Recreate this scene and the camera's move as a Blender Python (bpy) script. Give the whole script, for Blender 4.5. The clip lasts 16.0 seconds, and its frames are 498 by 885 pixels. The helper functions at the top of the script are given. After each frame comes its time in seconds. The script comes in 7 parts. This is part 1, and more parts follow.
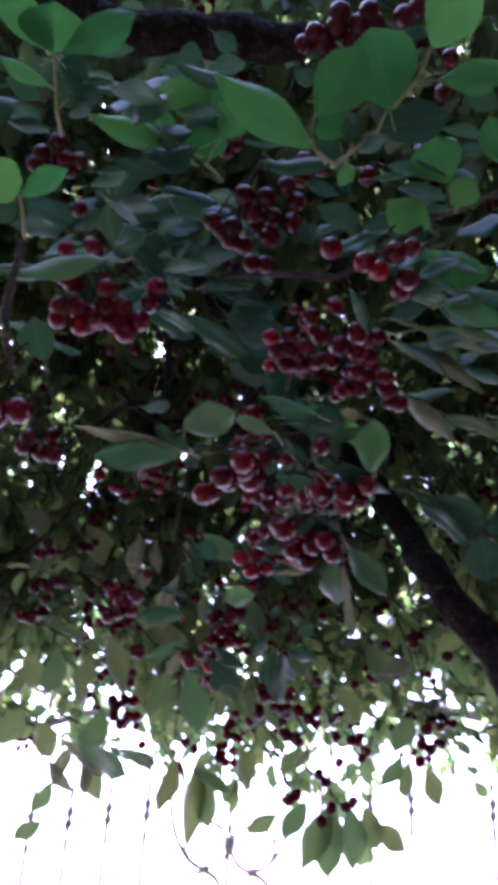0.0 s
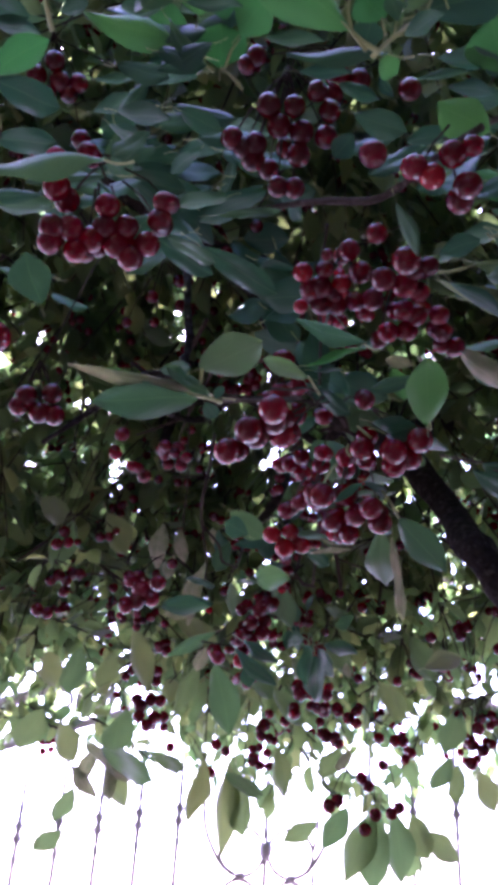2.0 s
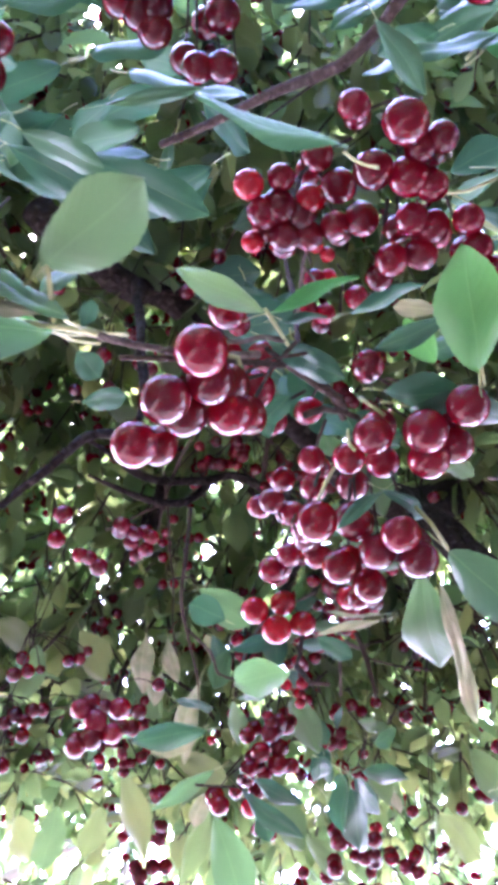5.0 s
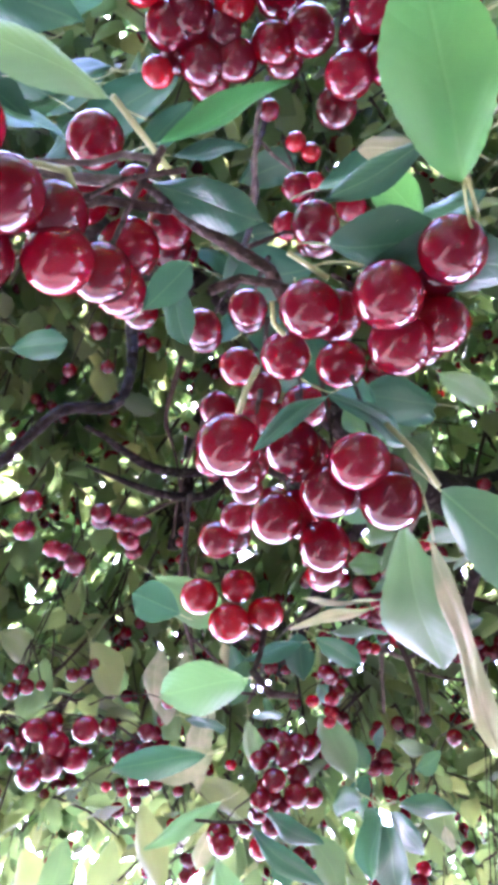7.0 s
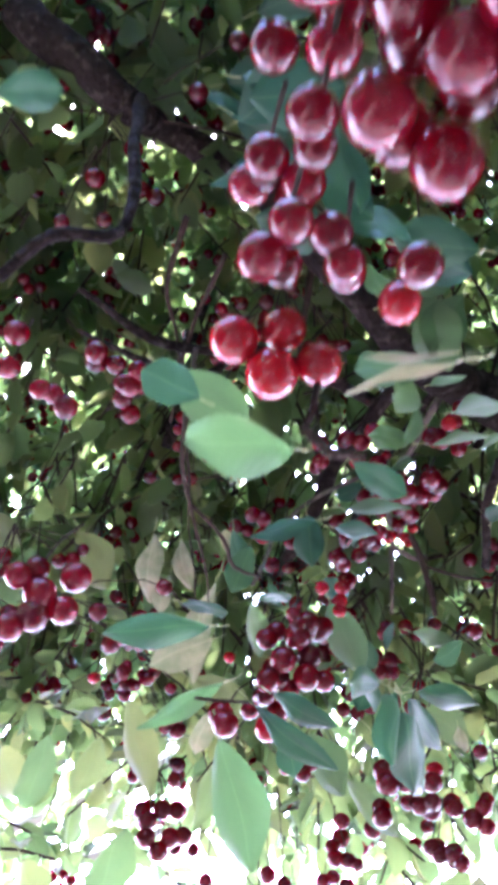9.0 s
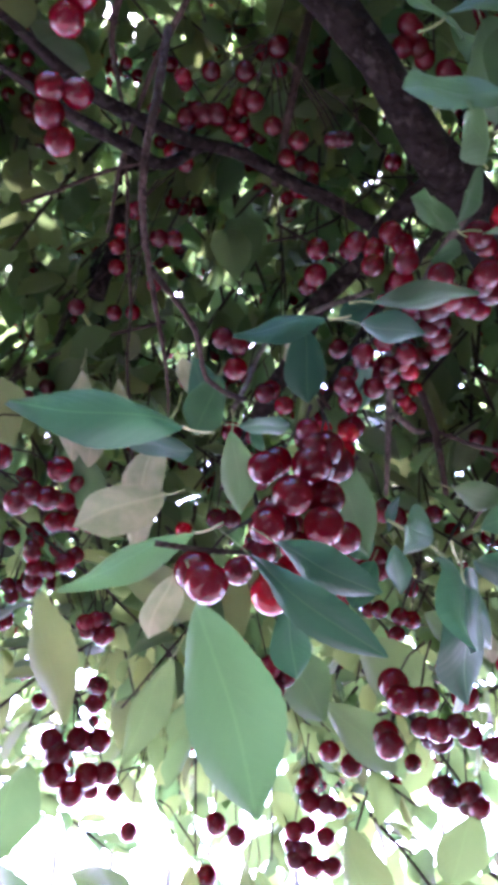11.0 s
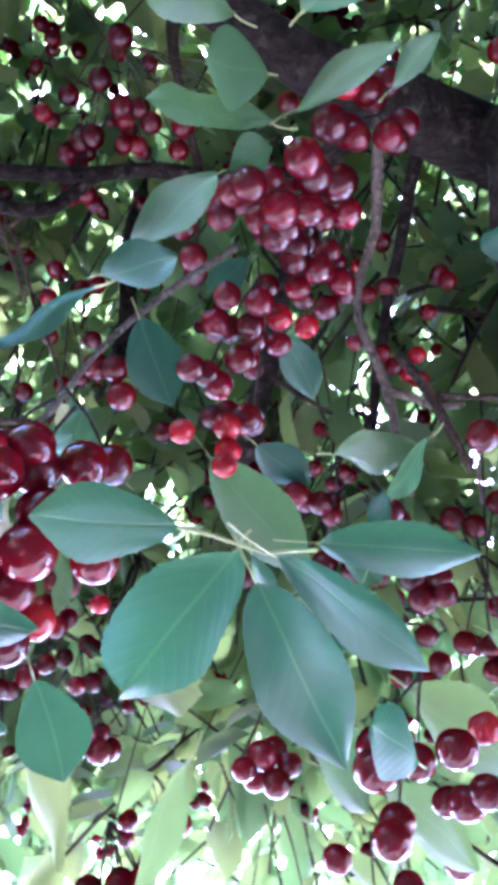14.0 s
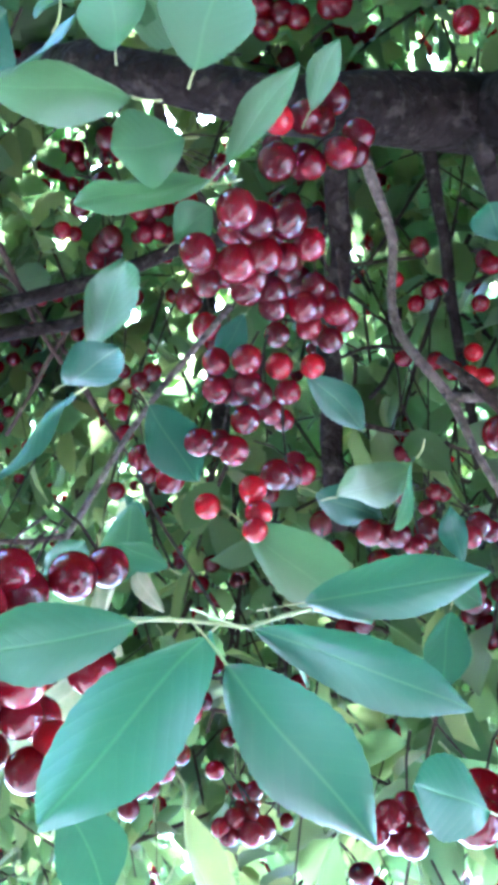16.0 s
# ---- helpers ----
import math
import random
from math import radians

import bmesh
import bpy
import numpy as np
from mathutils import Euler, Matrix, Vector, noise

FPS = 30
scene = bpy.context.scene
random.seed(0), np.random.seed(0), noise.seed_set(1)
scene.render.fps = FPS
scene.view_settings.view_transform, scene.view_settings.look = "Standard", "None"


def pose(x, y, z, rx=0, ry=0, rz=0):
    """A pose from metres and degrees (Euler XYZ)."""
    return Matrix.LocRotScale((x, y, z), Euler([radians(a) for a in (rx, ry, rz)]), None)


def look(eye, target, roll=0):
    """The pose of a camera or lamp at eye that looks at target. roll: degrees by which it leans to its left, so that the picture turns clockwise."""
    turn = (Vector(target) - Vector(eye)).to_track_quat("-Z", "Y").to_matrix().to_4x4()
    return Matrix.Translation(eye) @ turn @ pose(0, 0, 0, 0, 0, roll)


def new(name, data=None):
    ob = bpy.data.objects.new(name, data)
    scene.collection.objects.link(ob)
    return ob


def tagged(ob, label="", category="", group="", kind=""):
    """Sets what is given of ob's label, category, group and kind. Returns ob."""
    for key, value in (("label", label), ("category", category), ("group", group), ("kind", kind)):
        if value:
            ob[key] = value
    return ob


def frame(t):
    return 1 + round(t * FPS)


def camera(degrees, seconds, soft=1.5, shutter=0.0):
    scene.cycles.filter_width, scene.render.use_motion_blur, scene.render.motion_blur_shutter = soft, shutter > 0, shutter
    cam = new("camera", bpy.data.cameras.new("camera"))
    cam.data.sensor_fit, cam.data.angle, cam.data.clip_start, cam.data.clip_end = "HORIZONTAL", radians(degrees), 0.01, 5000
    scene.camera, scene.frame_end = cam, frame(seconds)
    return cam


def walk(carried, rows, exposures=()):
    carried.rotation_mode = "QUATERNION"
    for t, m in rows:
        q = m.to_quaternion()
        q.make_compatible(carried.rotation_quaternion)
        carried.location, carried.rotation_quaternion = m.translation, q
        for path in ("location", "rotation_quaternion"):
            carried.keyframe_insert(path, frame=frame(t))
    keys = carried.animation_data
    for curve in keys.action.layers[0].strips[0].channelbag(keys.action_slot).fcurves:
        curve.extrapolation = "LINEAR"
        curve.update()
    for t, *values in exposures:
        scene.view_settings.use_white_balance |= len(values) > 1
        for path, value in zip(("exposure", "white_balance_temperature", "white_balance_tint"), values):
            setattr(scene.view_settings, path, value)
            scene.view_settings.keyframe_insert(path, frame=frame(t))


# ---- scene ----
cam = camera(32.4, 16.0, soft=5.5, shutter=0.5)
PATH = [
    (0, (0.077, 0.051, 1.514), (0.015, 1.816, 2.455), 3.8),
    (0.5, (0.08, 0.072, 1.525), (-0.096, 1.803, 2.512), 4.0),
    (1, (0.076, 0.11, 1.523), (-0.081, 1.854, 2.489), 5.1),
    (1.5, (0.074, 0.137, 1.529), (-0.067, 1.9, 2.462), 4.4),
    (2, (0.073, 0.167, 1.534), (-0.055, 1.929, 2.471), 3.7),
    (2.5, (0.062, 0.215, 1.548), (-0.016, 1.978, 2.489), 1.9),
    (3, (0.048, 0.272, 1.563), (0.03, 2.015, 2.545), -1.3),
    (3.5, (0.035, 0.315, 1.572), (0.046, 2.063, 2.544), -2.2),
    (3.7, (0.037, 0.322, 1.573), (0.044, 2.056, 2.57), -2.8),
    (5.8, (0.125, 0.496, 1.636), (-0.102, 2.048, 2.877), -1.1),
    (6, (0.131, 0.508, 1.641), (-0.104, 2.05, 2.892), -1.4),
    (6.5, (0.144, 0.54, 1.652), (-0.116, 2.079, 2.902), -1.2),
    (7, (0.133, 0.566, 1.654), (-0.169, 2.132, 2.861), -0.1),
    (7.5, (0.13, 0.56, 1.658), (-0.184, 2.12, 2.869), -0.1),
    (8, (0.129, 0.566, 1.657), (-0.173, 2.127, 2.87), 0.2),
    (8.5, (0.115, 0.614, 1.646), (-0.178, 2.248, 2.761), 1.3),
    (9, (0.09, 0.681, 1.638), (-0.195, 2.32, 2.748), 1.0),
    (9.2, (0.079, 0.72, 1.641), (-0.195, 2.373, 2.733), 0.9),
    (11.3, (-0.003, 0.964, 1.672), (-0.011, 2.679, 2.7), -1.7),
    (11.5, (-0.006, 0.974, 1.671), (0.028, 2.689, 2.699), -2.6),
    (12, (0.013, 1.011, 1.675), (0.018, 2.714, 2.723), -2.8),
    (12.5, (0.08, 1.053, 1.686), (-0.101, 2.695, 2.814), -2.6),
    (13, (0.14, 1.085, 1.689), (-0.21, 2.666, 2.863), -2.9),
    (13.5, (0.177, 1.108, 1.692), (-0.303, 2.616, 2.916), -3.7),
    (14, (0.208, 1.147, 1.7), (-0.449, 2.586, 2.925), -4.7),
    (14.5, (0.235, 1.16, 1.704), (-0.553, 2.501, 2.961), -6.5),
    (15, (0.247, 1.186, 1.704), (-0.627, 2.429, 3.005), -8.9),
    (15.5, (0.266, 1.194, 1.706), (-0.658, 2.374, 3.03), -9.4),
    (16, (0.278, 1.203, 1.707), (-0.685, 2.335, 3.045), -9.5),
]
EXPOSURES = [
    (0, 3.4, 5430, 52), (0.5, 4.0, 5430, 54), (1, 4.4, 5450, 56), (1.7, 3.9, 5460, 59), (2.5, 4.0, 5480, 63), (3.0, 4.3, 5480, 62), (3.7, 4.8, 5470, 62),
    (5.8, 6.3, 5480, 54), (6.5, 6.3, 5500, 54), (7.5, 6.1, 5460, 52), (8.3, 6.05, 5410, 49),
    (9.2, 5.8, 5390, 50), (11.3, 5.4, 5280, 57), (12.3, 5.65, 5090, 57), (13, 6.1, 5010, 52), (14, 6.25, 4870, 44), (15, 6.45, 4760, 34), (16, 6.75, 4660, 25),
]
walk(cam, [(t, look(eye, target, roll)) for t, eye, target, roll in PATH], EXPOSURES)

# ---- light ----
SUN_UP, SUN_ROUND = 52, -35
world = bpy.data.worlds.new("sky")
scene.world = world
world.use_nodes = True
wn = world.node_tree
sky = wn.nodes.new("ShaderNodeTexSky")
sky.sky_type, sky.sun_disc = "NISHITA", False
sky.sun_elevation, sky.sun_rotation = radians(SUN_UP), radians(SUN_ROUND)
sky.air_density, sky.dust_density, sky.ozone_density = 1.0, 2.0, 1.0
wn.links.new(sky.outputs[0], wn.nodes["Background"].inputs[0])
wn.nodes["Background"].inputs[1].default_value = 0.15
sun = new("sun", bpy.data.lights.new("sun", "SUN"))
sun.data.energy, sun.data.angle, sun.data.color = 4.5, radians(3), (1.0, 0.94, 0.84)
sun_way = Vector((math.sin(radians(SUN_ROUND)) * math.cos(radians(SUN_UP)), math.cos(radians(SUN_ROUND)) * math.cos(radians(SUN_UP)), math.sin(radians(SUN_UP))))
sun.matrix_world = look(sun_way * 20, (0, 0, 0))


# ---- materials ----
class Nodes:
    """A small wrapper to write node trees in few lines."""

    def __init__(self, name):
        self.mat = bpy.data.materials.new(name)
        self.mat.use_nodes = True
        self.tree = self.mat.node_tree
        self.tree.nodes.clear()
        self.out = self.add("OutputMaterial")

    def add(self, kind, **sockets):
        node = self.tree.nodes.new("ShaderNode" + kind)
        for key, value in sockets.items():
            self.put(node, key.replace("_", " "), value)
        return node

    def put(self, node, key, value):
        sock = node.inputs[int(key[1:])] if key[0] == "i" and key[1:].isdigit() else node.inputs[key]
        if isinstance(value, bpy.types.NodeSocket):
            self.tree.links.new(value, sock)
        else:
            sock.default_value = value

    def math(self, op, a, b=0.0, clamp=False):
        node = self.add("Math", i0=a, i1=b)
        node.operation, node.use_clamp = op, clamp
        return node.outputs[0]

    def ramp(self, fac, *stops):
        node = self.add("ValToRGB", Fac=fac)
        el = node.color_ramp.elements
        while len(el) < len(stops):
            el.new(0.5)
        for e, (pos, col) in zip(el, stops):
            e.position, e.color = pos, (*col, 1)
        return node.outputs[0]

    def mix(self, fac, a, b, blend="MIX"):
        node = self.add("Mix")
        node.data_type, node.blend_type = "RGBA", blend
        self.put(node, "i0", fac)
        self.put(node, "i6", a if isinstance(a, bpy.types.NodeSocket) else (*a, 1))
        self.put(node, "i7", b if isinstance(b, bpy.types.NodeSocket) else (*b, 1))
        return node.outputs[2]

    def noise(self, scale, detail=3, vector=None):
        node = self.add("TexNoise", Scale=scale, Detail=detail)
        if vector is not None:
            self.put(node, "Vector", vector)
        return node.outputs["Fac"]

    def bump(self, height, strength, distance):
        return self.add("Bump", Height=height, Strength=strength, Distance=distance).outputs[0]

    def done(self, shader):
        self.tree.links.new(shader, self.out.inputs[0])
        return self.mat


def leaf_material(name, single, tops, backs, thin):
    n = Nodes(name)
    rnd = n.add("ObjectInfo").outputs["Random"] if single else n.add("NewGeometry").outputs["Random Per Island"]
    xyz = n.add("SeparateXYZ", Vector=n.add("UVMap").outputs[0])
    across = n.math("ABSOLUTE", n.math("SUBTRACT", xyz.outputs[0], 0.5))
    rib = n.math("SUBTRACT", 1.0, n.math("MULTIPLY", across, 34.0), True)
    bends = n.math("MULTIPLY", n.noise(60.0, 2, n.add("NewGeometry").outputs["Position"]), 0.07)
    slant = n.math("ADD", n.math("SUBTRACT", xyz.outputs[1], n.math("MULTIPLY", across, 0.55)), bends)
    wave = n.math("ABSOLUTE", n.math("SINE", n.math("MULTIPLY", slant, 30.0)))
    vein = n.math("SUBTRACT", 1.0, n.math("MULTIPLY", wave, 4.0), True)
    lines = n.math("MAXIMUM", rib, n.math("MULTIPLY", vein, 0.13))
    place = n.add("NewGeometry").outputs["Position"]
    blotch = n.noise(45.0, 3, place)
    fine = n.noise(420.0, 2, place)
    tone = n.math("ADD", n.math("MULTIPLY", rnd, 0.75), n.math("MULTIPLY", blotch, 0.25))
    base = n.ramp(tone, (0.0, tops[0]), (0.55, tops[1]), (1.0, tops[2]))
    base = n.mix(n.math("MULTIPLY", lines, 0.27), base, (0.10, 0.21, 0.07))
    base = n.mix(n.math("MULTIPLY", fine, 0.22), base, (0.012, 0.05, 0.018))
    through_leaf = n.ramp(tone, (0.0, backs[0]), (0.6, backs[1]), (1.0, backs[2]))
    height = n.math("ADD", n.math("MULTIPLY", lines, -0.6), n.math("MULTIPLY", fine, 0.25))
    quilt = n.math("MULTIPLY", n.math("MINIMUM", wave, n.math("MULTIPLY", across, 6.0)), 0.22)
    normal = n.bump(n.math("ADD", height, quilt), 0.42, 0.0009)
    top = n.add("BsdfPrincipled", Base_Color=base, Roughness=n.math("ADD", 0.33, n.math("MULTIPLY", blotch, 0.16)), Normal=normal)
    top.inputs["Specular IOR Level"].default_value = 0.28
    glow = n.add("BsdfTranslucent", Color=through_leaf)
    return n.done(n.add("MixShader", i0=thin, i1=top.outputs[0], i2=glow.outputs[0]).outputs[0])


def pale_material(name):
    """Undersides and half-dry leaves."""
    n = Nodes(name)
    xyz = n.add("SeparateXYZ", Vector=n.add("UVMap").outputs[0])
    across = n.math("ABSOLUTE", n.math("SUBTRACT", xyz.outputs[0], 0.5))
    rib = n.math("SUBTRACT", 1.0, n.math("MULTIPLY", across, 20.0), True)
    place = n.add("NewGeometry").outputs["Position"]
    blotch, fine = n.noise(70.0, 4, place), n.noise(500.0, 2, place)
    base = n.ramp(blotch, (0.35, (0.11, 0.15, 0.08)), (0.65, (0.26, 0.24, 0.17)))
    base = n.mix(n.math("MULTIPLY", rib, 0.6), base, (0.34, 0.33, 0.22))
    top = n.add("BsdfPrincipled", Base_Color=base, Roughness=0.7, Normal=n.bump(n.math("ADD", rib, fine), 0.5, 0.0006))
    glow = n.add("BsdfTranslucent", Color=(0.25, 0.28, 0.12, 1))
    return n.done(n.add("MixShader", i0=0.3, i1=top.outputs[0], i2=glow.outputs[0]).outputs[0])


def fruit_material(name, dark, light, single, flesh=0.35, juice=0.15):
    n = Nodes(name)
    rnd = n.add("ObjectInfo").outputs["Random"] if single else n.add("NewGeometry").outputs["Random Per Island"]
    place = n.add("NewGeometry").outputs["Position"]
    blush = n.noise(95.0, 2, place)
    specks = n.noise(900.0, 1, place)
    tone = n.math("ADD", n.math("MULTIPLY", rnd, 0.7), n.math("MULTIPLY", blush, 0.4))
    col = n.ramp(tone, (0.2, dark), (0.85, light))
    col = n.mix(n.math("MULTIPLY", specks, 0.12), col, (0.02, 0.001, 0.003))
    skin = n.add("BsdfPrincipled", Base_Color=col, Roughness=0.03, Normal=n.bump(blush, 0.12, 0.001))
    skin.inputs["Specular IOR Level"].default_value = 0.36
    skin.inputs["Subsurface Weight"].default_value = flesh
    skin.inputs["Subsurface Radius"].default_value = (1.0, 0.12, 0.08)
    skin.inputs["Subsurface Scale"].default_value = 0.006
    glow = n.add("BsdfTranslucent", Color=(0.92, 0.02, 0.045, 1))
    return n.done(n.add("MixShader", i0=juice, i1=skin.outputs[0], i2=glow.outputs[0]).outputs[0])


def bark_material(name, dark, light, scale):
    n = Nodes(name)
    place = n.add("NewGeometry").outputs["Position"]
    coarse = n.noise(22.0 * scale, 5, place)
    fine = n.noise(160.0 * scale, 4, place)
    lichen = n.noise(70.0 * scale, 4, place)
    col = n.ramp(n.math("ADD", n.math("MULTIPLY", coarse, 0.6), n.math("MULTIPLY", fine, 0.4)), (0.3, dark), (0.7, light))
    spots = n.ramp(n.math("ADD", n.math("MULTIPLY", lichen, 0.7), n.math("MULTIPLY", fine, 0.3)), (0.55, (0, 0, 0)), (0.61, (1, 1, 1)))
    col = n.mix(n.math("MULTIPLY", spots, 0.3), col, (0.09, 0.085, 0.07))
    scales = n.add("TexVoronoi", Vector=place, Scale=75.0 * scale)
    plate = n.math("SUBTRACT", 1.0, n.math("MULTIPLY", scales.outputs["Distance"], 1.3), True)
    col = n.mix(n.math("MULTIPLY", plate, 0.35), col, tuple(1.7 * c for c in light))
    height = n.math("ADD", n.math("ADD", coarse, n.math("MULTIPLY", plate, 0.5)), n.math("MULTIPLY", fine, 0.6))
    rind = n.add("BsdfPrincipled", Base_Color=col, Roughness=0.9, Normal=n.bump(height, 1.0, 0.012 / scale))
    rind.inputs["Specular IOR Level"].default_value = 0.12
    return n.done(rind.outputs[0])


def plain_material(name, a, b, scale, rough, metal=0.0, depth=0.002):
    n = Nodes(name)
    place = n.add("NewGeometry").outputs["Position"]
    spots = n.noise(scale, 5, place)
    broad = n.noise(scale * 0.12, 3, place)
    col = n.mix(n.math("MULTIPLY", n.math("ADD", spots, broad), 0.5), a, b)
    return n.done(n.add("BsdfPrincipled", Base_Color=col, Roughness=rough, Metallic=metal, Normal=n.bump(spots, 0.5, depth)).outputs[0])


GREEN = ((0.0045, 0.037, 0.026), (0.0075, 0.053, 0.034), (0.017, 0.073, 0.038)), ((0.055, 0.20, 0.09), (0.10, 0.28, 0.10), (0.19, 0.35, 0.11))
OLIVE = ((0.034, 0.062, 0.036), (0.056, 0.086, 0.042), (0.095, 0.105, 0.048)), ((0.105, 0.225, 0.075), (0.19, 0.28, 0.085), (0.30, 0.345, 0.105))
LEAF = leaf_material("cherry leaf", True, *GREEN, 0.15)
# brighter leaf green that stands in for light falling from above
LIT = ((0.016, 0.085, 0.034), (0.026, 0.115, 0.040), (0.050, 0.145, 0.045)), ((0.045, 0.30, 0.06), (0.09, 0.38, 0.07), (0.17, 0.45, 0.08))
LEAF_LIT = leaf_material("shoot leaf coloured as lit", True, *LIT, 0.36)
LEAF_THIN = leaf_material("thin olive leaf", True, *OLIVE, 0.42)
FRESH = ((0.030, 0.070, 0.034), (0.042, 0.088, 0.040), (0.060, 0.105, 0.045)), ((0.10, 0.27, 0.09), (0.15, 0.32, 0.10), (0.21, 0.36, 0.12))
LEAF_FRESH = leaf_material("light green underside of a leaf", True, *FRESH, 0.3)
LEAF_PALE = pale_material("pale underside of a leaf")
LEAF_MASS = leaf_material("cherry foliage", False, *OLIVE, 0.62)
RIPE = fruit_material("ripe cherry skin", (0.040, 0.0010, 0.0048), (0.125, 0.0022, 0.0105), True, 0.3)
# slightly darker red for the bunches beyond about y = 1.2
DEEP = fruit_material("darker cherry skin", (0.030, 0.0007, 0.0030), (0.105, 0.0018, 0.0072), True, 0.3, 0.12)
RED = fruit_material("light red cherry skin", (0.15, 0.003, 0.006), (0.25, 0.006, 0.010), True, 0.3)
# the ripe red made much darker: the crown's shade is in this colour
FRUIT_MASS = fruit_material("cherry skin darkened for crown shade", (0.012, 0.0005, 0.0022), (0.046, 0.0014, 0.0055), False, 0.25, 0.16)
STALK = plain_material("green fruit stalk", (0.19, 0.27, 0.085), (0.29, 0.31, 0.13), 300, 0.5, 0, 0.0004)
BARK = bark_material("old cherry bark", (0.0034, 0.0028, 0.0026), (0.02, 0.016, 0.014), 1.0)
TWIG = bark_material("twig bark", (0.010, 0.0075, 0.006), (0.05, 0.037, 0.028), 3.0)
TWIG_GREY = bark_material("weathered grey twig", (0.032, 0.027, 0.023), (0.13, 0.113, 0.095), 3.0)
# the grey is raised to imitate glare washing over the bars
IRON = plain_material("wrought iron, paled for glare", (0.22, 0.205, 0.21), (0.36, 0.335, 0.34), 60, 0.5, 0.1)
EARTH = plain_material("trodden dark earth", (0.055, 0.045, 0.034), (0.105, 0.088, 0.068), 9, 0.95, 0, 0.02)
PLASTER = plain_material("dark brown render", (0.10, 0.085, 0.075), (0.16, 0.14, 0.12), 30, 0.9, 0, 0.003)
PAVING = plain_material("pale concrete paving", (0.42, 0.41, 0.39), (0.56, 0.55, 0.52), 14, 0.85, 0, 0.004)


# ---- builders ----
def smooth(me):
    me.polygons.foreach_set("use_smooth", [True] * len(me.polygons))
    me.update()
    return me


def from_bm(name, bm, *mats):
    me = bpy.data.meshes.new(name)
    bm.to_mesh(me)
    bm.free()
    for m in mats:
        me.materials.append(m)
    return smooth(me)


def part(name, data, parent, label=""):
    ob = new(name, data)
    ob.parent = parent
    return tagged(ob, label)


def spline(points, radii, step):
    """Points and radii along a smooth line through the given points."""
    p = [Vector(q) for q in points]
    p = [p[0] * 2 - p[1]] + p + [p[-1] * 2 - p[-2]]
    r = [radii[0]] + list(radii) + [radii[-1]]
    out = []
    for i in range(1, len(p) - 2):
        n = max(1, int((p[i + 1] - p[i]).length / step))
        for k in range(n + (i == len(p) - 3)):
            u = k / n
            a, b, c, d = p[i - 1:i + 3]
            q = 0.5 * ((2 * b) + (c - a) * u + (2 * a - 5 * b + 4 * c - d) * u * u + (3 * b - a - 3 * c + d) * u ** 3)
            out.append((q, r[i] * (1 - u) + r[i + 1] * u))
    return out


def tube_into(bm, line, sides, rough=0.0, mat=0):
    rings, up = [], Vector((0.31, 0.17, 0.93))
    for i, (q, r) in enumerate(line):
        way = (line[min(i + 1, len(line) - 1)][0] - line[max(i - 1, 0)][0]).normalized()
        x = way.cross(up).normalized() if way.cross(up).length > 0.05 else way.cross(Vector((1, 0, 0))).normalized()
        y = way.cross(x)
        ring = []
        for k in range(sides):
            a = 2 * math.pi * k / sides
            d = x * math.cos(a) + y * math.sin(a)
            w = r
            if rough:
                w *= 1 + rough * (noise.noise((q + d * r) * 16) + 0.6 * noise.noise((q + d * r) * 45))
            ring.append(bm.verts.new(q + d * w))
        rings.append(ring)
    for a, b in zip(rings, rings[1:]):
        for k in range(sides):
            bm.faces.new((a[k], a[(k + 1) % sides], b[(k + 1) % sides], b[k])).material_index = mat
    bm.faces.new(rings[0][::-1]).material_index = mat
    bm.faces.new(rings[-1]).material_index = mat


def half_width(u, belly=1.1):
    """Outline of a cherry leaf from stalk (0) to tip (1)."""
    return 0.5 * max(0.0, math.sin(math.pi * min(1.0, u ** belly))) ** 0.64 * (1 - 0.45 * (max(0.0, u - 0.78) / 0.22) ** 1.4)


def leaf_mesh(seed, rows, cols, fold, wave):
    """A leaf of length 1 and width 1, folded at its rib, with saw-toothed edges and a short stalk."""
    rng = random.Random(seed)
    bm = bmesh.new()
    uv = bm.loops.layers.uv.new("UVMap")
    ph, sway = rng.uniform(0, 6), rng.uniform(-0.06, 0.06)
    grid = []
    for i in range(rows + 1):
        u = i / rows
        w = max(0.012, half_width(u, 1.0 + 0.17 * (seed % 3)) * (1 + 0.035 * math.sin(u * 11 + ph)))
        row = []
        for j in range(-cols, cols + 1):
            s = j / cols
            tooth = 1 + (0.02 if i % 2 else -0.012) * (abs(j) == cols) * (0 < i < rows)
            x = s * w * tooth + sway * math.sin(u * 3)
            z = fold * abs(s) * w - 0.3 * w * s * s + wave * abs(s) ** 2 * math.sin(u * 9 + ph + (2 if s > 0 else 0)) * 0.5
            row.append((bm.verts.new((x, u, z)), (0.5 + s * 0.5 * w / 0.5, u)))
        grid.append(row)
    for a, b in zip(grid, grid[1:]):
        for (p, q) in zip(range(2 * cols), range(1, 2 * cols + 1)):
            quad = (a[p], a[q], b[q], b[p])
            f = bm.faces.new([v for v, _ in quad])
            for loop, (_, c) in zip(f.loops, quad):
                loop[uv].uv = c
    return bm


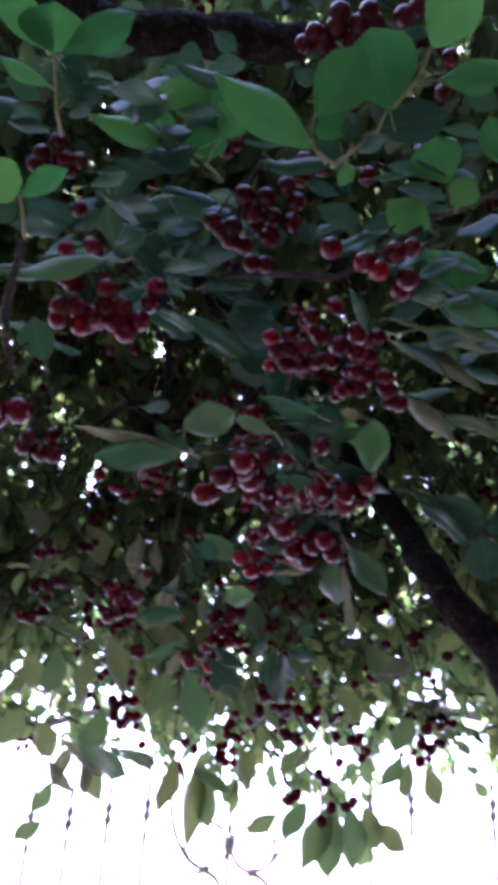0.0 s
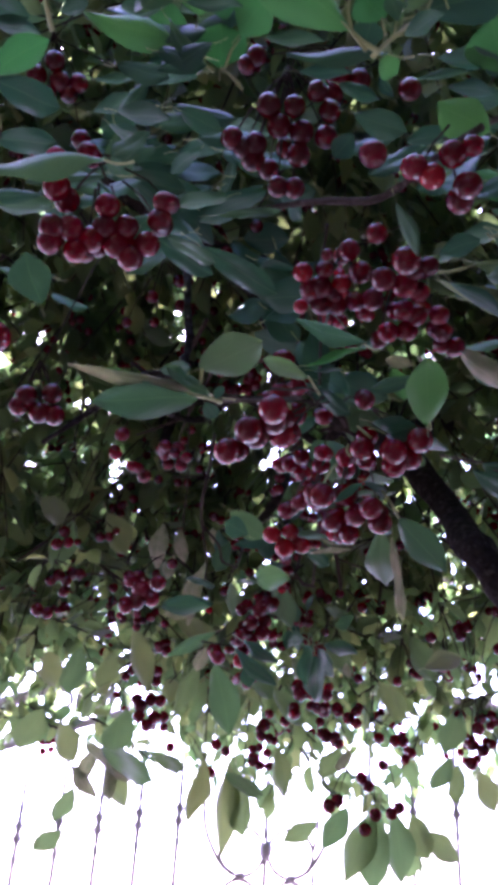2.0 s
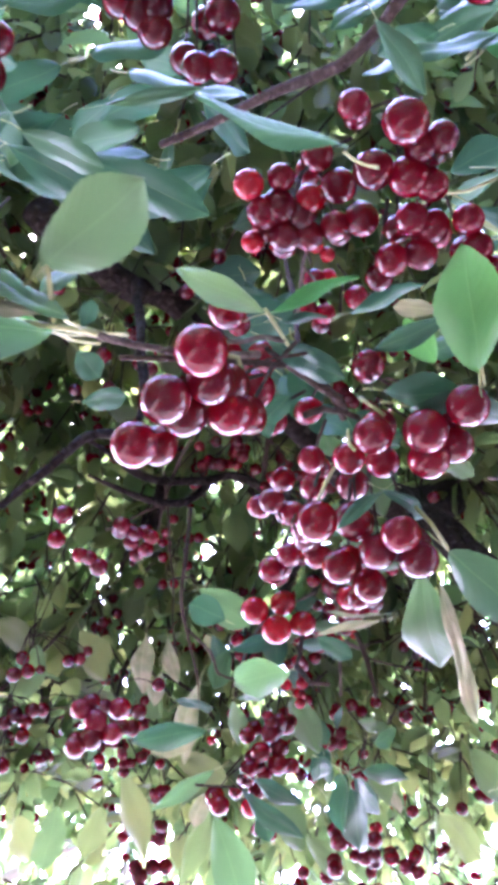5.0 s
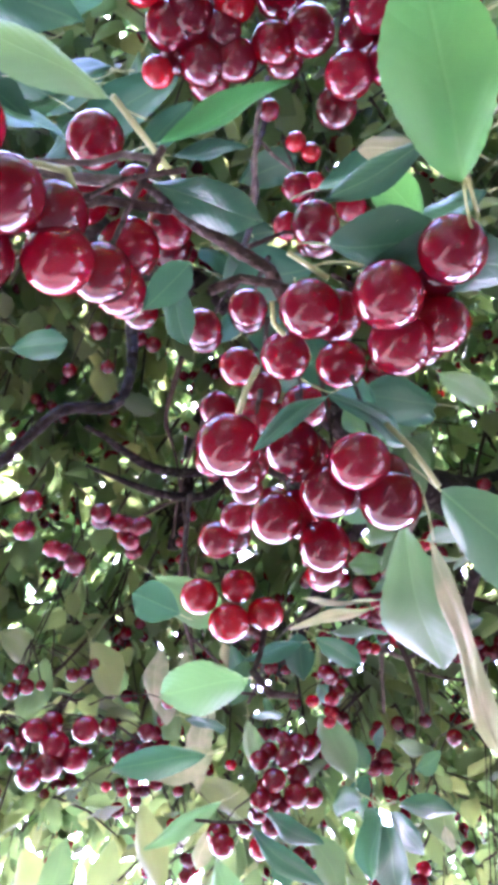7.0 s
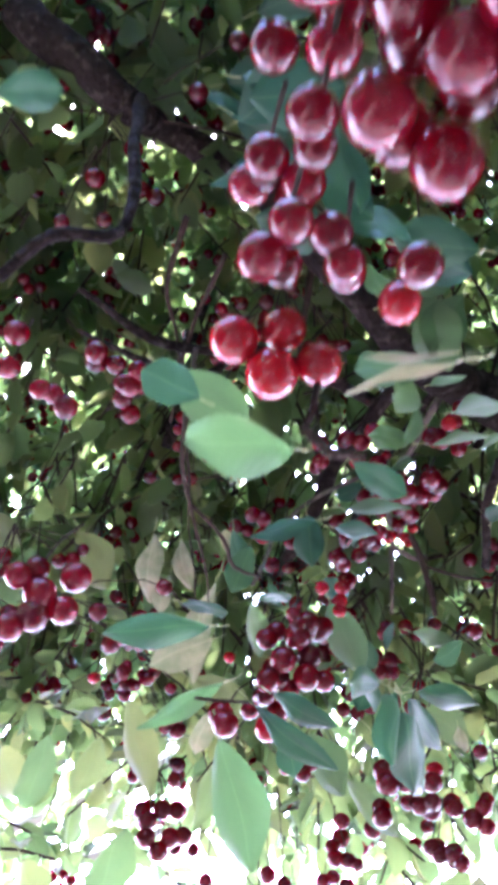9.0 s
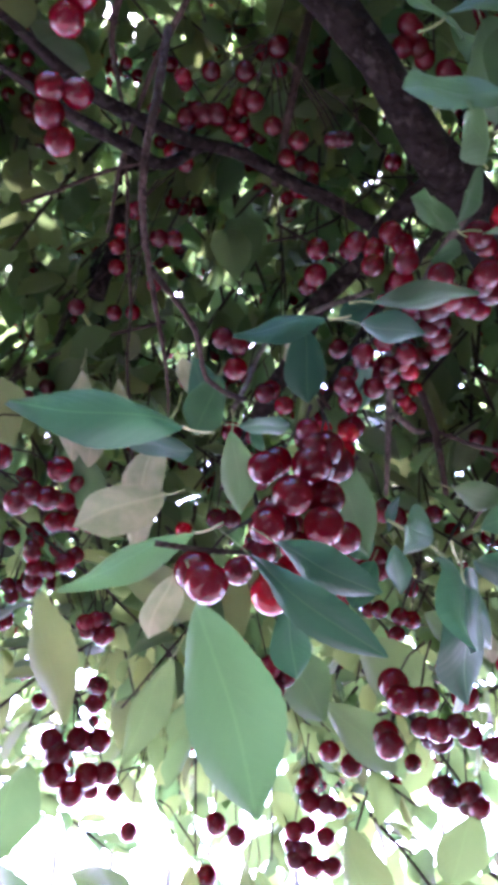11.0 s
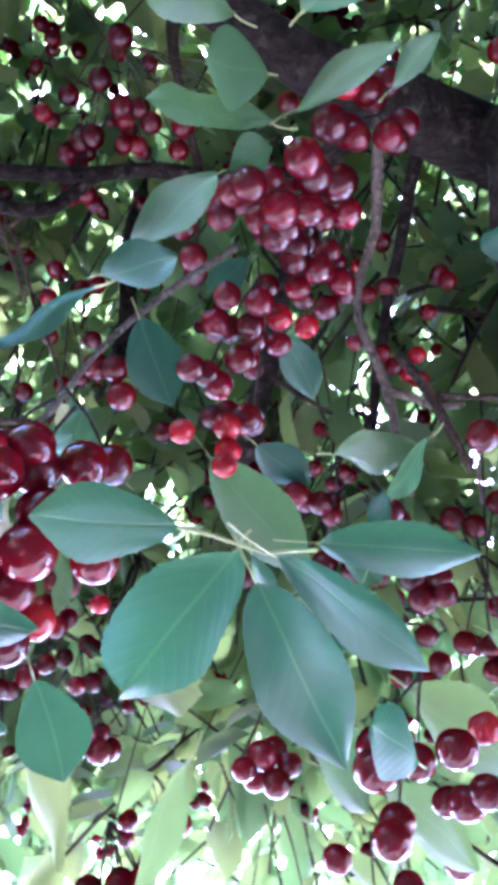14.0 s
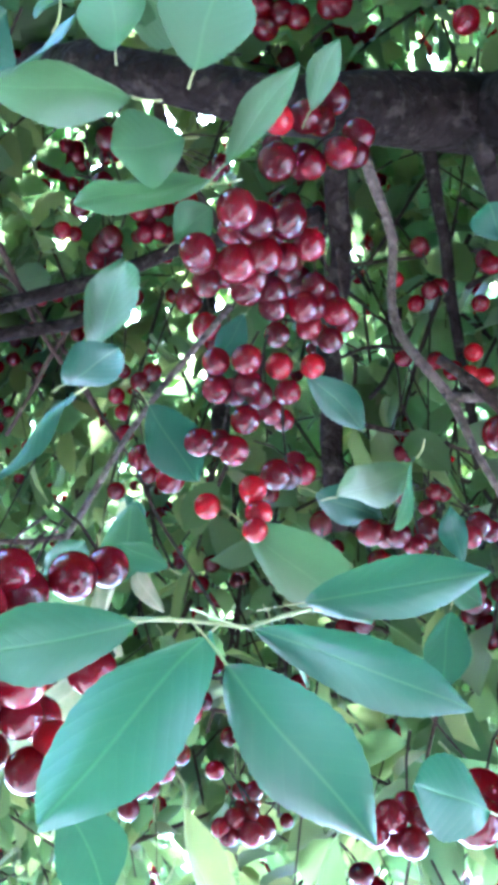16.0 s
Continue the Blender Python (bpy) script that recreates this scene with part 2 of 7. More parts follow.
CURLS = (0.0, 0.12, 0.28)
LEAF_MESHES = []
for seed in range(9):
    shape = leaf_mesh(seed, 26, 3, 0.10 + 0.10 * (seed % 3), 0.06 + 0.04 * (seed % 2))
    bend = CURLS[seed // 3]
    for v in shape.verts:
        v.co.z -= bend * v.co.y ** 2 + 0.04 * math.sin(v.co.y * 7 + seed)
    stem = [(Vector((0, -0.26 + 0.26 * k / 4, -0.03 * math.sin(k / 4 * 3.1))), 0.013 if k else 0.016) for k in range(5)]
    tube_into(shape, stem, 5, 0, 1)
    LEAF_MESHES.append(from_bm("leaf", shape, LEAF, STALK))
PALE_MESHES = [me.copy() for me in LEAF_MESHES]
THIN_MESHES = [me.copy() for me in LEAF_MESHES]
LIT_MESHES = [me.copy() for me in LEAF_MESHES]
FRESH_MESHES = [me.copy() for me in LEAF_MESHES]
for me in FRESH_MESHES:
    me.materials[0] = LEAF_FRESH
for pale, thin, fresh in zip(PALE_MESHES, THIN_MESHES, LIT_MESHES):
    pale.materials[0], thin.materials[0], fresh.materials[0] = LEAF_PALE, LEAF_THIN, LEAF_LIT
SHADES = {"": LEAF_MESHES, "pale": PALE_MESHES, "olive": THIN_MESHES, "lit": LIT_MESHES, "fresh": FRESH_MESHES}


def fruit_mesh(name, mat, rings, sides):
    """A cherry of radius 1 with a dimple for the stalk and a faint seam."""
    bm = bmesh.new()
    rows = []
    for i in range(1, rings):
        a = math.pi * i / rings
        row = []
        for k in range(sides):
            b = 2 * math.pi * k / sides
            r = math.sin(a) * (1 - 0.02 * math.exp(-(math.sin(b / 2) / 0.2) ** 2))
            z = math.cos(a) * 0.97 - 0.22 * math.exp(-(a / 0.34) ** 2) + 0.03 * math.exp(-((math.pi - a) / 0.3) ** 2)
            row.append(bm.verts.new((r * math.cos(b), r * math.sin(b), z)))
        rows.append(row)
    top, low = bm.verts.new((0, 0, 0.75)), bm.verts.new((0, 0, -0.94))
    for k in range(sides):
        m = (k + 1) % sides
        bm.faces.new((top, rows[0][k], rows[0][m]))
        bm.faces.new((low, rows[-1][m], rows[-1][k]))
        for a, b in zip(rows, rows[1:]):
            bm.faces.new((a[k], b[k], b[m], a[m]))
    return from_bm(name, bm, mat)


FRUIT = {"ripe": fruit_mesh("ripe_cherry", RIPE, 16, 24), "deep": fruit_mesh("deep_cherry", DEEP, 16, 24), "red": fruit_mesh("red_cherry", RED, 16, 24)}

# ---- ground ----
bm = bmesh.new()
bmesh.ops.create_grid(bm, x_segments=60, y_segments=60, size=3500)
for v in bm.verts:
    v.co.z = 0.02 * noise.noise(v.co * 0.3)
ground = tagged(new("ground", from_bm("ground", bm, EARTH)), "trodden dark earth under the cherry tree", "ground", kind="structure")
bm = bmesh.new()
bmesh.ops.create_cube(bm, size=1, matrix=Matrix.Translation((0, 7.0, -0.02)) @ Matrix.Diagonal((80, 7.0, 0.2, 1)))
tagged(new("pavement", from_bm("pavement", bm, PAVING)), "pale concrete pavement beyond the iron fence", "pavement", kind="structure")

# walls out of view, added to hold back light from behind and the sides
for name, x, y, wide, deep in (("wall_south", 0, -2.1, 6.0, 0.25), ("wall_west", -2.8, -0.35, 0.25, 3.25), ("wall_east", 2.8, -0.35, 0.25, 3.25)):
    bm = bmesh.new()
    bmesh.ops.create_cube(bm, size=1, matrix=Matrix.Translation((x, y, 1.75)) @ Matrix.Diagonal((wide, deep, 3.5, 1)))
    tagged(new(name, from_bm(name, bm, PLASTER)), "plain dark wall added out of view to cut light", "wall", kind="structure")

# ---- wrought-iron fence ----
fence = tagged(new("iron_fence"), "ornamental wrought-iron fence with scrolls and knobbed bars", "fence")
fence.location = (0, 2.8, 0)


def rod(name, points, radius, sides=8, parent=fence, step=0.02):
    bm = bmesh.new()
    tube_into(bm, spline([Vector(p) for p in points], [radius] * len(points), step), sides)
    return part(name, from_bm(name, bm, IRON), parent)


def arc(cx, cz, r, a0, a1, n=14, shrink=0.0):
    return [(cx + r * (1 - shrink * k / n) * math.cos(radians(a0 + (a1 - a0) * k / n)), 0, cz + r * (1 - shrink * k / n) * math.sin(radians(a0 + (a1 - a0) * k / n))) for k in range(n + 1)]


def flat_bar(name, a, b, tall, deep):
    """A flat iron rail with softened edges from a to b in the fence's plane."""
    a, b = Vector((a[0], 0, a[1])), Vector((b[0], 0, b[1]))
    bm = bmesh.new()
    bmesh.ops.create_cube(bm, size=1, matrix=Matrix.Diagonal(((b - a).length, deep, tall, 1)))
    bmesh.ops.bevel(bm, geom=list(bm.edges), offset=0.003, segments=2, affect="EDGES")
    tilt = math.atan2(b.z - a.z, b.x - a.x)
    bmesh.ops.transform(bm, matrix=Matrix.Translation((a + b) / 2) @ Matrix.Rotation(-tilt, 4, "Y"), verts=bm.verts)
    return part(name, from_bm(name, bm, IRON), fence)


def knob_bar(x, top, ring):
    """An upright bar with a turned double knob and two collars."""
    bm = bmesh.new()
    line = [(Vector((x, 0, 0.05)), 0.0058)]
    if ring:
        for dz, r in ((-0.085, 0.0058), (-0.07, 0.0095), (-0.055, 0.0058), (-0.03, 0.007), (-0.018, 0.0155), (0.0, 0.007), (0.018, 0.0155), (0.03, 0.007), (0.05, 0.0058), (0.064, 0.009), (0.078, 0.0058)):
            line.append((Vector((x, 0, ring + dz)), r))
    line.append((Vector((x, 0, top)), 0.0058))
    tube_into(bm, line, 10)
    return part("bar", from_bm("bar", bm, IRON), fence)


for k in range(1, 14):
    knob_bar(-0.135 - 0.1135 * k, 2.01 - 0.035 * k, 1.75 - 0.018 * k)
for k in range(13):
    x = 0.29 + 0.1205 * k
    knob_bar(x, 2.09 - 0.012 * k, 1.79 if k != 3 else 0)
# lyre of the middle panel
knob_bar(0.0, 1.83, 1.765)
for sx in (-1, 1):
    cx = 0.002 + sx * 0.07
    rod("scroll", arc(cx - sx * 0.002, 1.648, 0.062, 90 - sx * 90, 90 + sx * 270, 22, 0.0), 0.0055)
    rod("scroll", arc(cx, 1.528, 0.05, 90, 450, 18, 0.0), 0.0055)
    rod("scroll", [(0.002 + sx * dx, 0, z) for dx, z in ((0.07, 1.585), (0.115, 1.605), (0.148, 1.648), (0.172, 1.70), (0.18, 1.76), (0.176, 1.83), (0.155, 1.90), (0.115, 1.95), (0.06, 1.972))], 0.006)
    rod("scroll", [(0.002 + sx * dx, 0, z) for dx, z in ((0.132, 1.66), (0.142, 1.72), (0.145, 1.78), (0.13, 1.83), (0.10, 1.855), (0.07, 1.858), (0.052, 1.84), (0.05, 1.815), (0.066, 1.80), (0.082, 1.81))], 0.0048)
    bm = bmesh.new()
    bmesh.ops.create_icosphere(bm, subdivisions=2, radius=0.016, matrix=Matrix.Translation((cx, 0, 1.587)) @ Matrix.Diagonal((1.1, 0.9, 0.75, 1)))
    part("collar", from_bm("collar", bm, IRON), fence)
    knob_bar(0.002 + sx * 0.13, 1.60, 0)
for z, r in ((1.655, 0.024), (1.972, 0.028)):
    bm = bmesh.new()
    bmesh.ops.create_icosphere(bm, subdivisions=2, radius=r, matrix=Matrix.Translation((0.001, 0, z)) @ Matrix.Diagonal((0.85, 0.85, 1.2, 1)))
    part("boss", from_bm("boss", bm, IRON), fence)
# raked rails with scrolls between them
flat_bar("rail", (-1.55, 1.71), (-0.06, 2.32), 0.034, 0.02)
flat_bar("rail", (-1.55, 1.63), (-0.06, 2.135), 0.024, 0.016)
for k, x in enumerate((-1.2, -0.86, -0.53, -0.2)):
    z = 2.055 + 0.375 * (x + 0.53)
    rod("scroll", arc(x, z, 0.054, 200 - 300, 200 + 120, 24, 0.25), 0.008)
    rod("scroll", arc(x - 0.097, z - 0.025, 0.037, 250, -110, 20, 0.55), 0.007)
    for dx in (-0.055, 0.045):
        rod("upright", [(x + dx, 0, z - 0.06), (x + dx, 0, z + 0.075)], 0.0085)
flat_bar("rail", (0.2, 2.13), (1.62, 1.94), 0.03, 0.02)
flat_bar("rail", (0.2, 2.36), (1.62, 2.17), 0.022, 0.016)
for x in (0.645, 1.1, 1.5):
    z = 2.155 - 0.134 * (x - 0.645)
    rod("scroll", arc(x + 0.075, z + 0.005, 0.058, 255, 610, 26, 0.62), 0.0095)
    rod("scroll", arc(x - 0.047, z, 0.036, 60, 420, 20, 0.6), 0.008)
    rod("upright", [(x, 0, z - 0.1), (x, 0, z + 0.14)], 0.011)
    rod("upright", [(x + 0.158, 0, z - 0.1), (x + 0.158, 0, z + 0.12)], 0.010)
flat_bar("rail", (-1.6, 0.35), (1.66, 0.35), 0.03, 0.02)
for x in (-1.6, 1.66):
    rod("post", [(x, 0, 0.0), (x, 0, 2.4)], 0.03)

# ---- the cherry tree ----
tree = tagged(new("cherry_tree"), "sour cherry tree laden with dark red fruit, green leaves", "tree")
tree.location = (0, 0, 0)


def limb(kind, points, radii, skin=None):
    thick = max(radii)
    line = spline(points, radii, max(0.012, thick * 0.6))
    wob = 0.6 * min(radii) + 0.0035
    line = [(q + wob * noise.noise_vector(q * 14), r * (1 + 0.12 * noise.noise(q * 60))) for q, r in line]
    bm = bmesh.new()
    tube_into(bm, line, 20 if thick > 0.02 else 12 if thick > 0.008 else 8, 0.16 if thick > 0.02 else 0.1)
    part(kind, from_bm(kind, bm, skin or (BARK if thick > 0.0055 else TWIG if thick > 0.0013 else STALK)), tree)


MASS_FRUIT, MASS_STALKS = [], []


def bunch(spur, tone, fruits, single=True):
    """Cherries hanging on thin stalks from one spur."""
    spur = Vector(spur)
    if not single:
        MASS_STALKS.append((spur, spur + Vector((0.03, 0.06, 0.22))))
    for x, y, z, mm in fruits:
        c, r = Vector((x, y, z)), mm / 1000
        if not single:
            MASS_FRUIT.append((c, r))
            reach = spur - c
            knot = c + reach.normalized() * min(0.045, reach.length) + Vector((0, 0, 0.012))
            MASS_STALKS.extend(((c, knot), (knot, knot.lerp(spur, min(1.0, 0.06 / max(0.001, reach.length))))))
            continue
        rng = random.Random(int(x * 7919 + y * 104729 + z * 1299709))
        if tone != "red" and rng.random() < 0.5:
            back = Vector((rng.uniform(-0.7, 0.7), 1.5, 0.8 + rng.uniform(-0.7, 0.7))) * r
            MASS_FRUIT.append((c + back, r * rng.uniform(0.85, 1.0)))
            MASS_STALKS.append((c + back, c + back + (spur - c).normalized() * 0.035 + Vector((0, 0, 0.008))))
        turn = Euler((rng.uniform(-0.35, 0.35), rng.uniform(-0.35, 0.35), rng.uniform(0, 6.28)))
        cherry = part("cherry", FRUIT[tone], tree, "light red half-ripe cherry" if tone == "red" else "")
        cherry.matrix_local = Matrix.LocRotScale(c, turn, (r * rng.uniform(0.97, 1.03), r * rng.uniform(0.97, 1.03), r * rng.uniform(0.95, 1.02)))
        top = turn.to_matrix() @ Vector((0, 0, 0.72))
        start = c + top * r
        end = spur + Vector((rng.uniform(-1, 1), rng.uniform(-1, 1), rng.uniform(-1, 1))) * 0.004
        reach = end - start
        if reach.length > 0.055:
            end = start + reach.normalized() * 0.045 + Vector((0, 0, 0.012))
        mid = start.lerp(end, 0.5) + Vector((0, 0, 0.22)) * (end - start).length
        bm = bmesh.new()
        tube_into(bm, spline([start, mid, end], [0.0013, 0.0012, 0.0019], 0.006), 6)
        stalk = part("stalk", from_bm("stalk", bm, STALK), cherry)
        stalk.matrix_parent_inverse = cherry.matrix_local.inverted()


def leaf(base, tip, width, face, curl=0.12, tone=""):
    base, tip, face = Vector(base), Vector(tip), Vector(face)
    y = tip - base
    size = y.length
    y.normalize()
    x = y.cross(face).normalized()
    z = x.cross(y)
    rng = random.Random(int(base.x * 7919 + base.y * 104729 + tip.z * 1299709))
    k = rng.randrange(3) + 3 * min(range(3), key=lambda i: abs(CURLS[i] - curl))
    ob = part("leaf", SHADES[tone][k], tree, "pale curled leaf showing its underside" if tone == "pale" else "")
    m = Matrix((x, y, z)).transposed().to_4x4()
    m.translation = base
    ob.matrix_local = m @ Matrix.Diagonal((width / 1000 * 1.1, size, size * 0.8, 1))


# ---- fruit, wood and leaves of the near crown ----
# main hanging bunch
bunch((0.109, 0.747, 1.877), 'ripe', [(0.117, 0.745, 1.839, 9.4),
    (0.14, 0.74, 1.835, 10.4),
    (0.159, 0.732, 1.841, 10.0),
    (0.155, 0.759, 1.839, 9.1),
    (0.142, 0.758, 1.832, 9.7),
    (0.069, 0.8, 1.894, 7.8),
    (0.088, 0.782, 1.854, 7.2),
    (0.106, 0.768, 1.843, 8.2),
    (0.123, 0.781, 1.848, 8.5),
    (0.105, 0.782, 1.817, 9.3),
    (0.088, 0.767, 1.809, 10.0),
    (0.126, 0.776, 1.804, 9.6),
    (0.134, 0.79, 1.798, 9.7),
    (0.115, 0.788, 1.802, 8.7),
    (0.097, 0.798, 1.801, 8.6),
    (0.07, 0.867, 1.847, 7.6),
    (0.059, 0.878, 1.844, 8.5),
    (0.111, 0.81, 1.796, 8.8),
    (0.107, 0.857, 1.812, 6.7),
    (0.089, 0.792, 1.893, 7.8)])
bunch((0.109, 0.747, 1.876), 'ripe', [(0.081, 0.822, 1.837, 7.5),
    (0.071, 0.822, 1.87, 7.4),
    (0.123, 0.776, 1.866, 9.3),
    (0.091, 0.813, 1.869, 7.2),
    (0.12, 0.753, 1.887, 8.4),
    (0.108, 0.804, 1.851, 8.7),
    (0.088, 0.819, 1.861, 8.3),
    (0.061, 0.874, 1.889, 8.4),
    (0.052, 0.891, 1.896, 8.3),
    (0.073, 0.883, 1.884, 8.4),
    (0.081, 0.898, 1.873, 8.2),
    (0.085, 0.907, 1.866, 7.9)])
# small red foursome at its lower end
bunch((0.083, 0.874, 1.838), 'red', [(0.046, 0.9, 1.829, 8.4),
    (0.063, 0.903, 1.834, 7.9),
    (0.058, 0.908, 1.819, 9.1),
    (0.074, 0.91, 1.823, 8.1),
    (0.102, 0.889, 1.828, 6.9)])
# bunch beside the leafy spur
bunch((0.075, 0.683, 1.831), 'ripe', [(0.052, 0.679, 1.824, 10.2),
    (0.057, 0.701, 1.824, 9.8),
    (0.065, 0.727, 1.857, 9.8),
    (0.044, 0.781, 1.896, 9.0),
    (0.054, 0.715, 1.868, 8.0),
    (0.055, 0.713, 1.895, 9.6),
    (0.068, 0.754, 1.9, 8.9),
    (0.057, 0.744, 1.915, 6.2),
    (0.041, 0.766, 1.892, 7.7),
    (0.02, 0.692, 1.806, 9.8),
    (0.035, 0.677, 1.815, 10.1),
    (0.052, 0.657, 1.82, 10.2),
    (0.062, 0.731, 1.844, 8.2)])
# upper bunch, dark side
bunch((0.154, 0.671, 1.982), 'ripe', [(0.144, 0.663, 1.953, 11.0),
    (0.124, 0.677, 1.991, 8.6),
    (0.153, 0.683, 1.961, 8.6),
    (0.163, 0.68, 1.962, 8.1),
    (0.13, 0.691, 1.958, 10.2),
    (0.147, 0.696, 1.956, 10.4),
    (0.158, 0.7, 1.953, 8.4),
    (0.148, 0.714, 1.946, 8.8),
    (0.158, 0.718, 1.944, 8.8),
    (0.175, 0.715, 1.943, 8.4),
    (0.179, 0.728, 1.936, 8.8),
    (0.19, 0.738, 1.929, 8.6),
    (0.18, 0.738, 1.931, 7.5),
    (0.137, 0.731, 1.937, 8.8),
    (0.152, 0.73, 1.938, 8.8),
    (0.125, 0.729, 1.968, 9.7),
    (0.115, 0.725, 1.992, 10.0),
    (0.105, 0.715, 2.007, 9.4),
    (0.168, 0.753, 1.977, 7.9)])
# upper bunch, redder side
bunch((0.101, 0.702, 1.99), 'ripe', [(0.111, 0.73, 1.966, 8.5),
    (0.082, 0.716, 1.969, 9.5),
    (0.084, 0.73, 1.962, 9.2),
    (0.096, 0.732, 1.963, 8.5),
    (0.074, 0.717, 1.967, 9.0),
    (0.085, 0.703, 1.976, 7.4),
    (0.093, 0.722, 1.967, 7.5)])
bunch((0.101, 0.702, 1.99), 'red', [(0.099, 0.715, 1.972, 8.0),
    (0.067, 0.729, 1.959, 6.1),
    (0.068, 0.703, 1.973, 8.1)])
# string of small unripe fruit
bunch((0.088, 0.82, 2.094), 'red', [(0.104, 0.865, 2.105, 6.2),
    (0.112, 0.872, 2.102, 6.2),
    (0.112, 0.886, 2.093, 6.2)])
bunch((0.088, 0.82, 2.094), 'ripe', [(0.101, 0.887, 2.091, 9.5),
    (0.107, 0.908, 2.076, 8.4),
    (0.092, 0.904, 2.078, 9.1),
    (0.132, 0.901, 2.083, 9.5),
    (0.091, 0.848, 2.115, 6.7)])
# high bunch over the bent twig
bunch((0.052, 0.622, 2.099), 'ripe', [(0.038, 0.625, 2.071, 9.7),
    (0.058, 0.626, 2.071, 8.7),
    (0.046, 0.637, 2.062, 9.7),
    (0.064, 0.641, 2.06, 9.7),
    (0.075, 0.617, 2.077, 8.2),
    (0.085, 0.628, 2.068, 8.7),
    (0.083, 0.643, 2.057, 9.2),
    (0.062, 0.654, 2.049, 9.7),
    (0.028, 0.647, 2.053, 9.7),
    (0.026, 0.656, 2.046, 9.7),
    (0.01, 0.643, 2.055, 9.2),
    (0.019, 0.649, 2.051, 9.2),
    (0.046, 0.672, 2.033, 8.8),
    (0.059, 0.673, 2.033, 8.8),
    (0.051, 0.671, 2.075, 9.1),
    (0.037, 0.684, 2.064, 9.1)], False)
# bright foursome on the twig end
bunch((0.165, 0.575, 1.997), 'ripe', [(0.14, 0.584, 1.965, 9.1),
    (0.164, 0.576, 1.969, 9.5),
    (0.175, 0.589, 1.954, 9.9),
    (0.176, 0.571, 1.971, 7.5),
    (0.114, 0.593, 1.986, 9.8)])
bunch((0.165, 0.575, 1.997), 'red', [(0.152, 0.587, 1.96, 9.1)])
# bunch on the far side of the leafy twig
bunch((-0.067, 0.557, 1.94), 'ripe', [(-0.09, 0.568, 1.928, 9.2),
    (-0.089, 0.555, 1.941, 6.8),
    (-0.07, 0.557, 1.947, 7.2),
    (-0.059, 0.581, 1.925, 8.4),
    (-0.082, 0.586, 1.91, 9.0),
    (-0.093, 0.582, 1.907, 8.8),
    (-0.069, 0.593, 1.907, 9.0),
    (-0.054, 0.598, 1.907, 9.1),
    (-0.045, 0.604, 1.901, 8.9),
    (-0.034, 0.6, 1.91, 8.9),
    (-0.023, 0.585, 1.932, 8.0),
    (-0.026, 0.592, 1.923, 8.4),
    (-0.095, 0.588, 1.9, 8.4),
    (-0.047, 0.591, 1.916, 8.4),
    (-0.079, 0.595, 1.899, 8.4),
    (-0.061, 0.589, 1.914, 8.4)])
# fruit on the pale twig
bunch((-0.093, 0.506, 1.808), 'ripe', [(-0.111, 0.51, 1.788, 7.2),
    (-0.103, 0.518, 1.779, 8.6),
    (-0.088, 0.524, 1.781, 9.0)])
# dark fruit under the leafy twig
bunch((-0.142, 0.74, 1.896), 'ripe', [(-0.15, 0.746, 1.878, 9.2),
    (-0.131, 0.751, 1.884, 8.7),
    (-0.14, 0.755, 1.868, 8.7),
    (-0.129, 0.76, 1.869, 8.7),
    (-0.155, 0.748, 1.87, 8.2)], False)
# dark bunch under the limb
bunch((0.126, 0.522, 2.203), 'ripe', [(0.111, 0.523, 2.166, 10.1),
    (0.13, 0.52, 2.166, 9.5),
    (0.101, 0.534, 2.158, 9.5),
    (0.126, 0.531, 2.159, 9.5),
    (0.142, 0.518, 2.166, 9.0),
    (0.093, 0.528, 2.164, 9.0),
    (0.166, 0.512, 2.167, 9.5),
    (0.177, 0.505, 2.169, 9.0),
    (0.084, 0.535, 2.158, 8.4),
    (0.113, 0.514, 2.172, 9.5),
    (0.109, 0.54, 2.154, 9.0),
    (0.207, 0.533, 2.145, 7.9),
    (0.204, 0.555, 2.129, 7.5),
    (0.137, 0.511, 2.171, 9.0)], False)
bunch((0.126, 0.518, 2.196), 'red', [(0.175, 0.538, 2.139, 6.8)], False)
# shaded bunch
bunch((-0.157, 0.653, 2.182), 'ripe', [(-0.155, 0.665, 2.172, 9.2),
    (-0.171, 0.67, 2.16, 9.2),
    (-0.152, 0.677, 2.161, 9.2),
    (-0.136, 0.681, 2.163, 8.6),
    (-0.163, 0.683, 2.151, 8.6),
    (-0.136, 0.714, 2.129, 9.2),
    (-0.145, 0.686, 2.155, 8.6),
    (-0.178, 0.676, 2.151, 8.6)], False)
# fruit in the shade of the limb
bunch((0.108, 0.662, 2.177), 'ripe', [(0.092, 0.675, 2.167, 11.0),
    (0.111, 0.678, 2.164, 10.4),
    (0.155, 0.682, 2.158, 10.4),
    (0.089, 0.688, 2.157, 9.3),
    (0.022, 0.662, 2.175, 9.3),
    (0.014, 0.667, 2.17, 8.8)], False)
# fruit on the inner spur
bunch((-0.097, 1.114, 1.871), 'ripe', [(-0.094, 1.135, 1.857, 9.8),
    (-0.113, 1.129, 1.845, 10.5),
    (-0.1, 1.137, 1.837, 9.1),
    (-0.116, 1.131, 1.832, 10.1),
    (-0.124, 1.119, 1.853, 8.4),
    (-0.128, 1.127, 1.824, 8.7)])
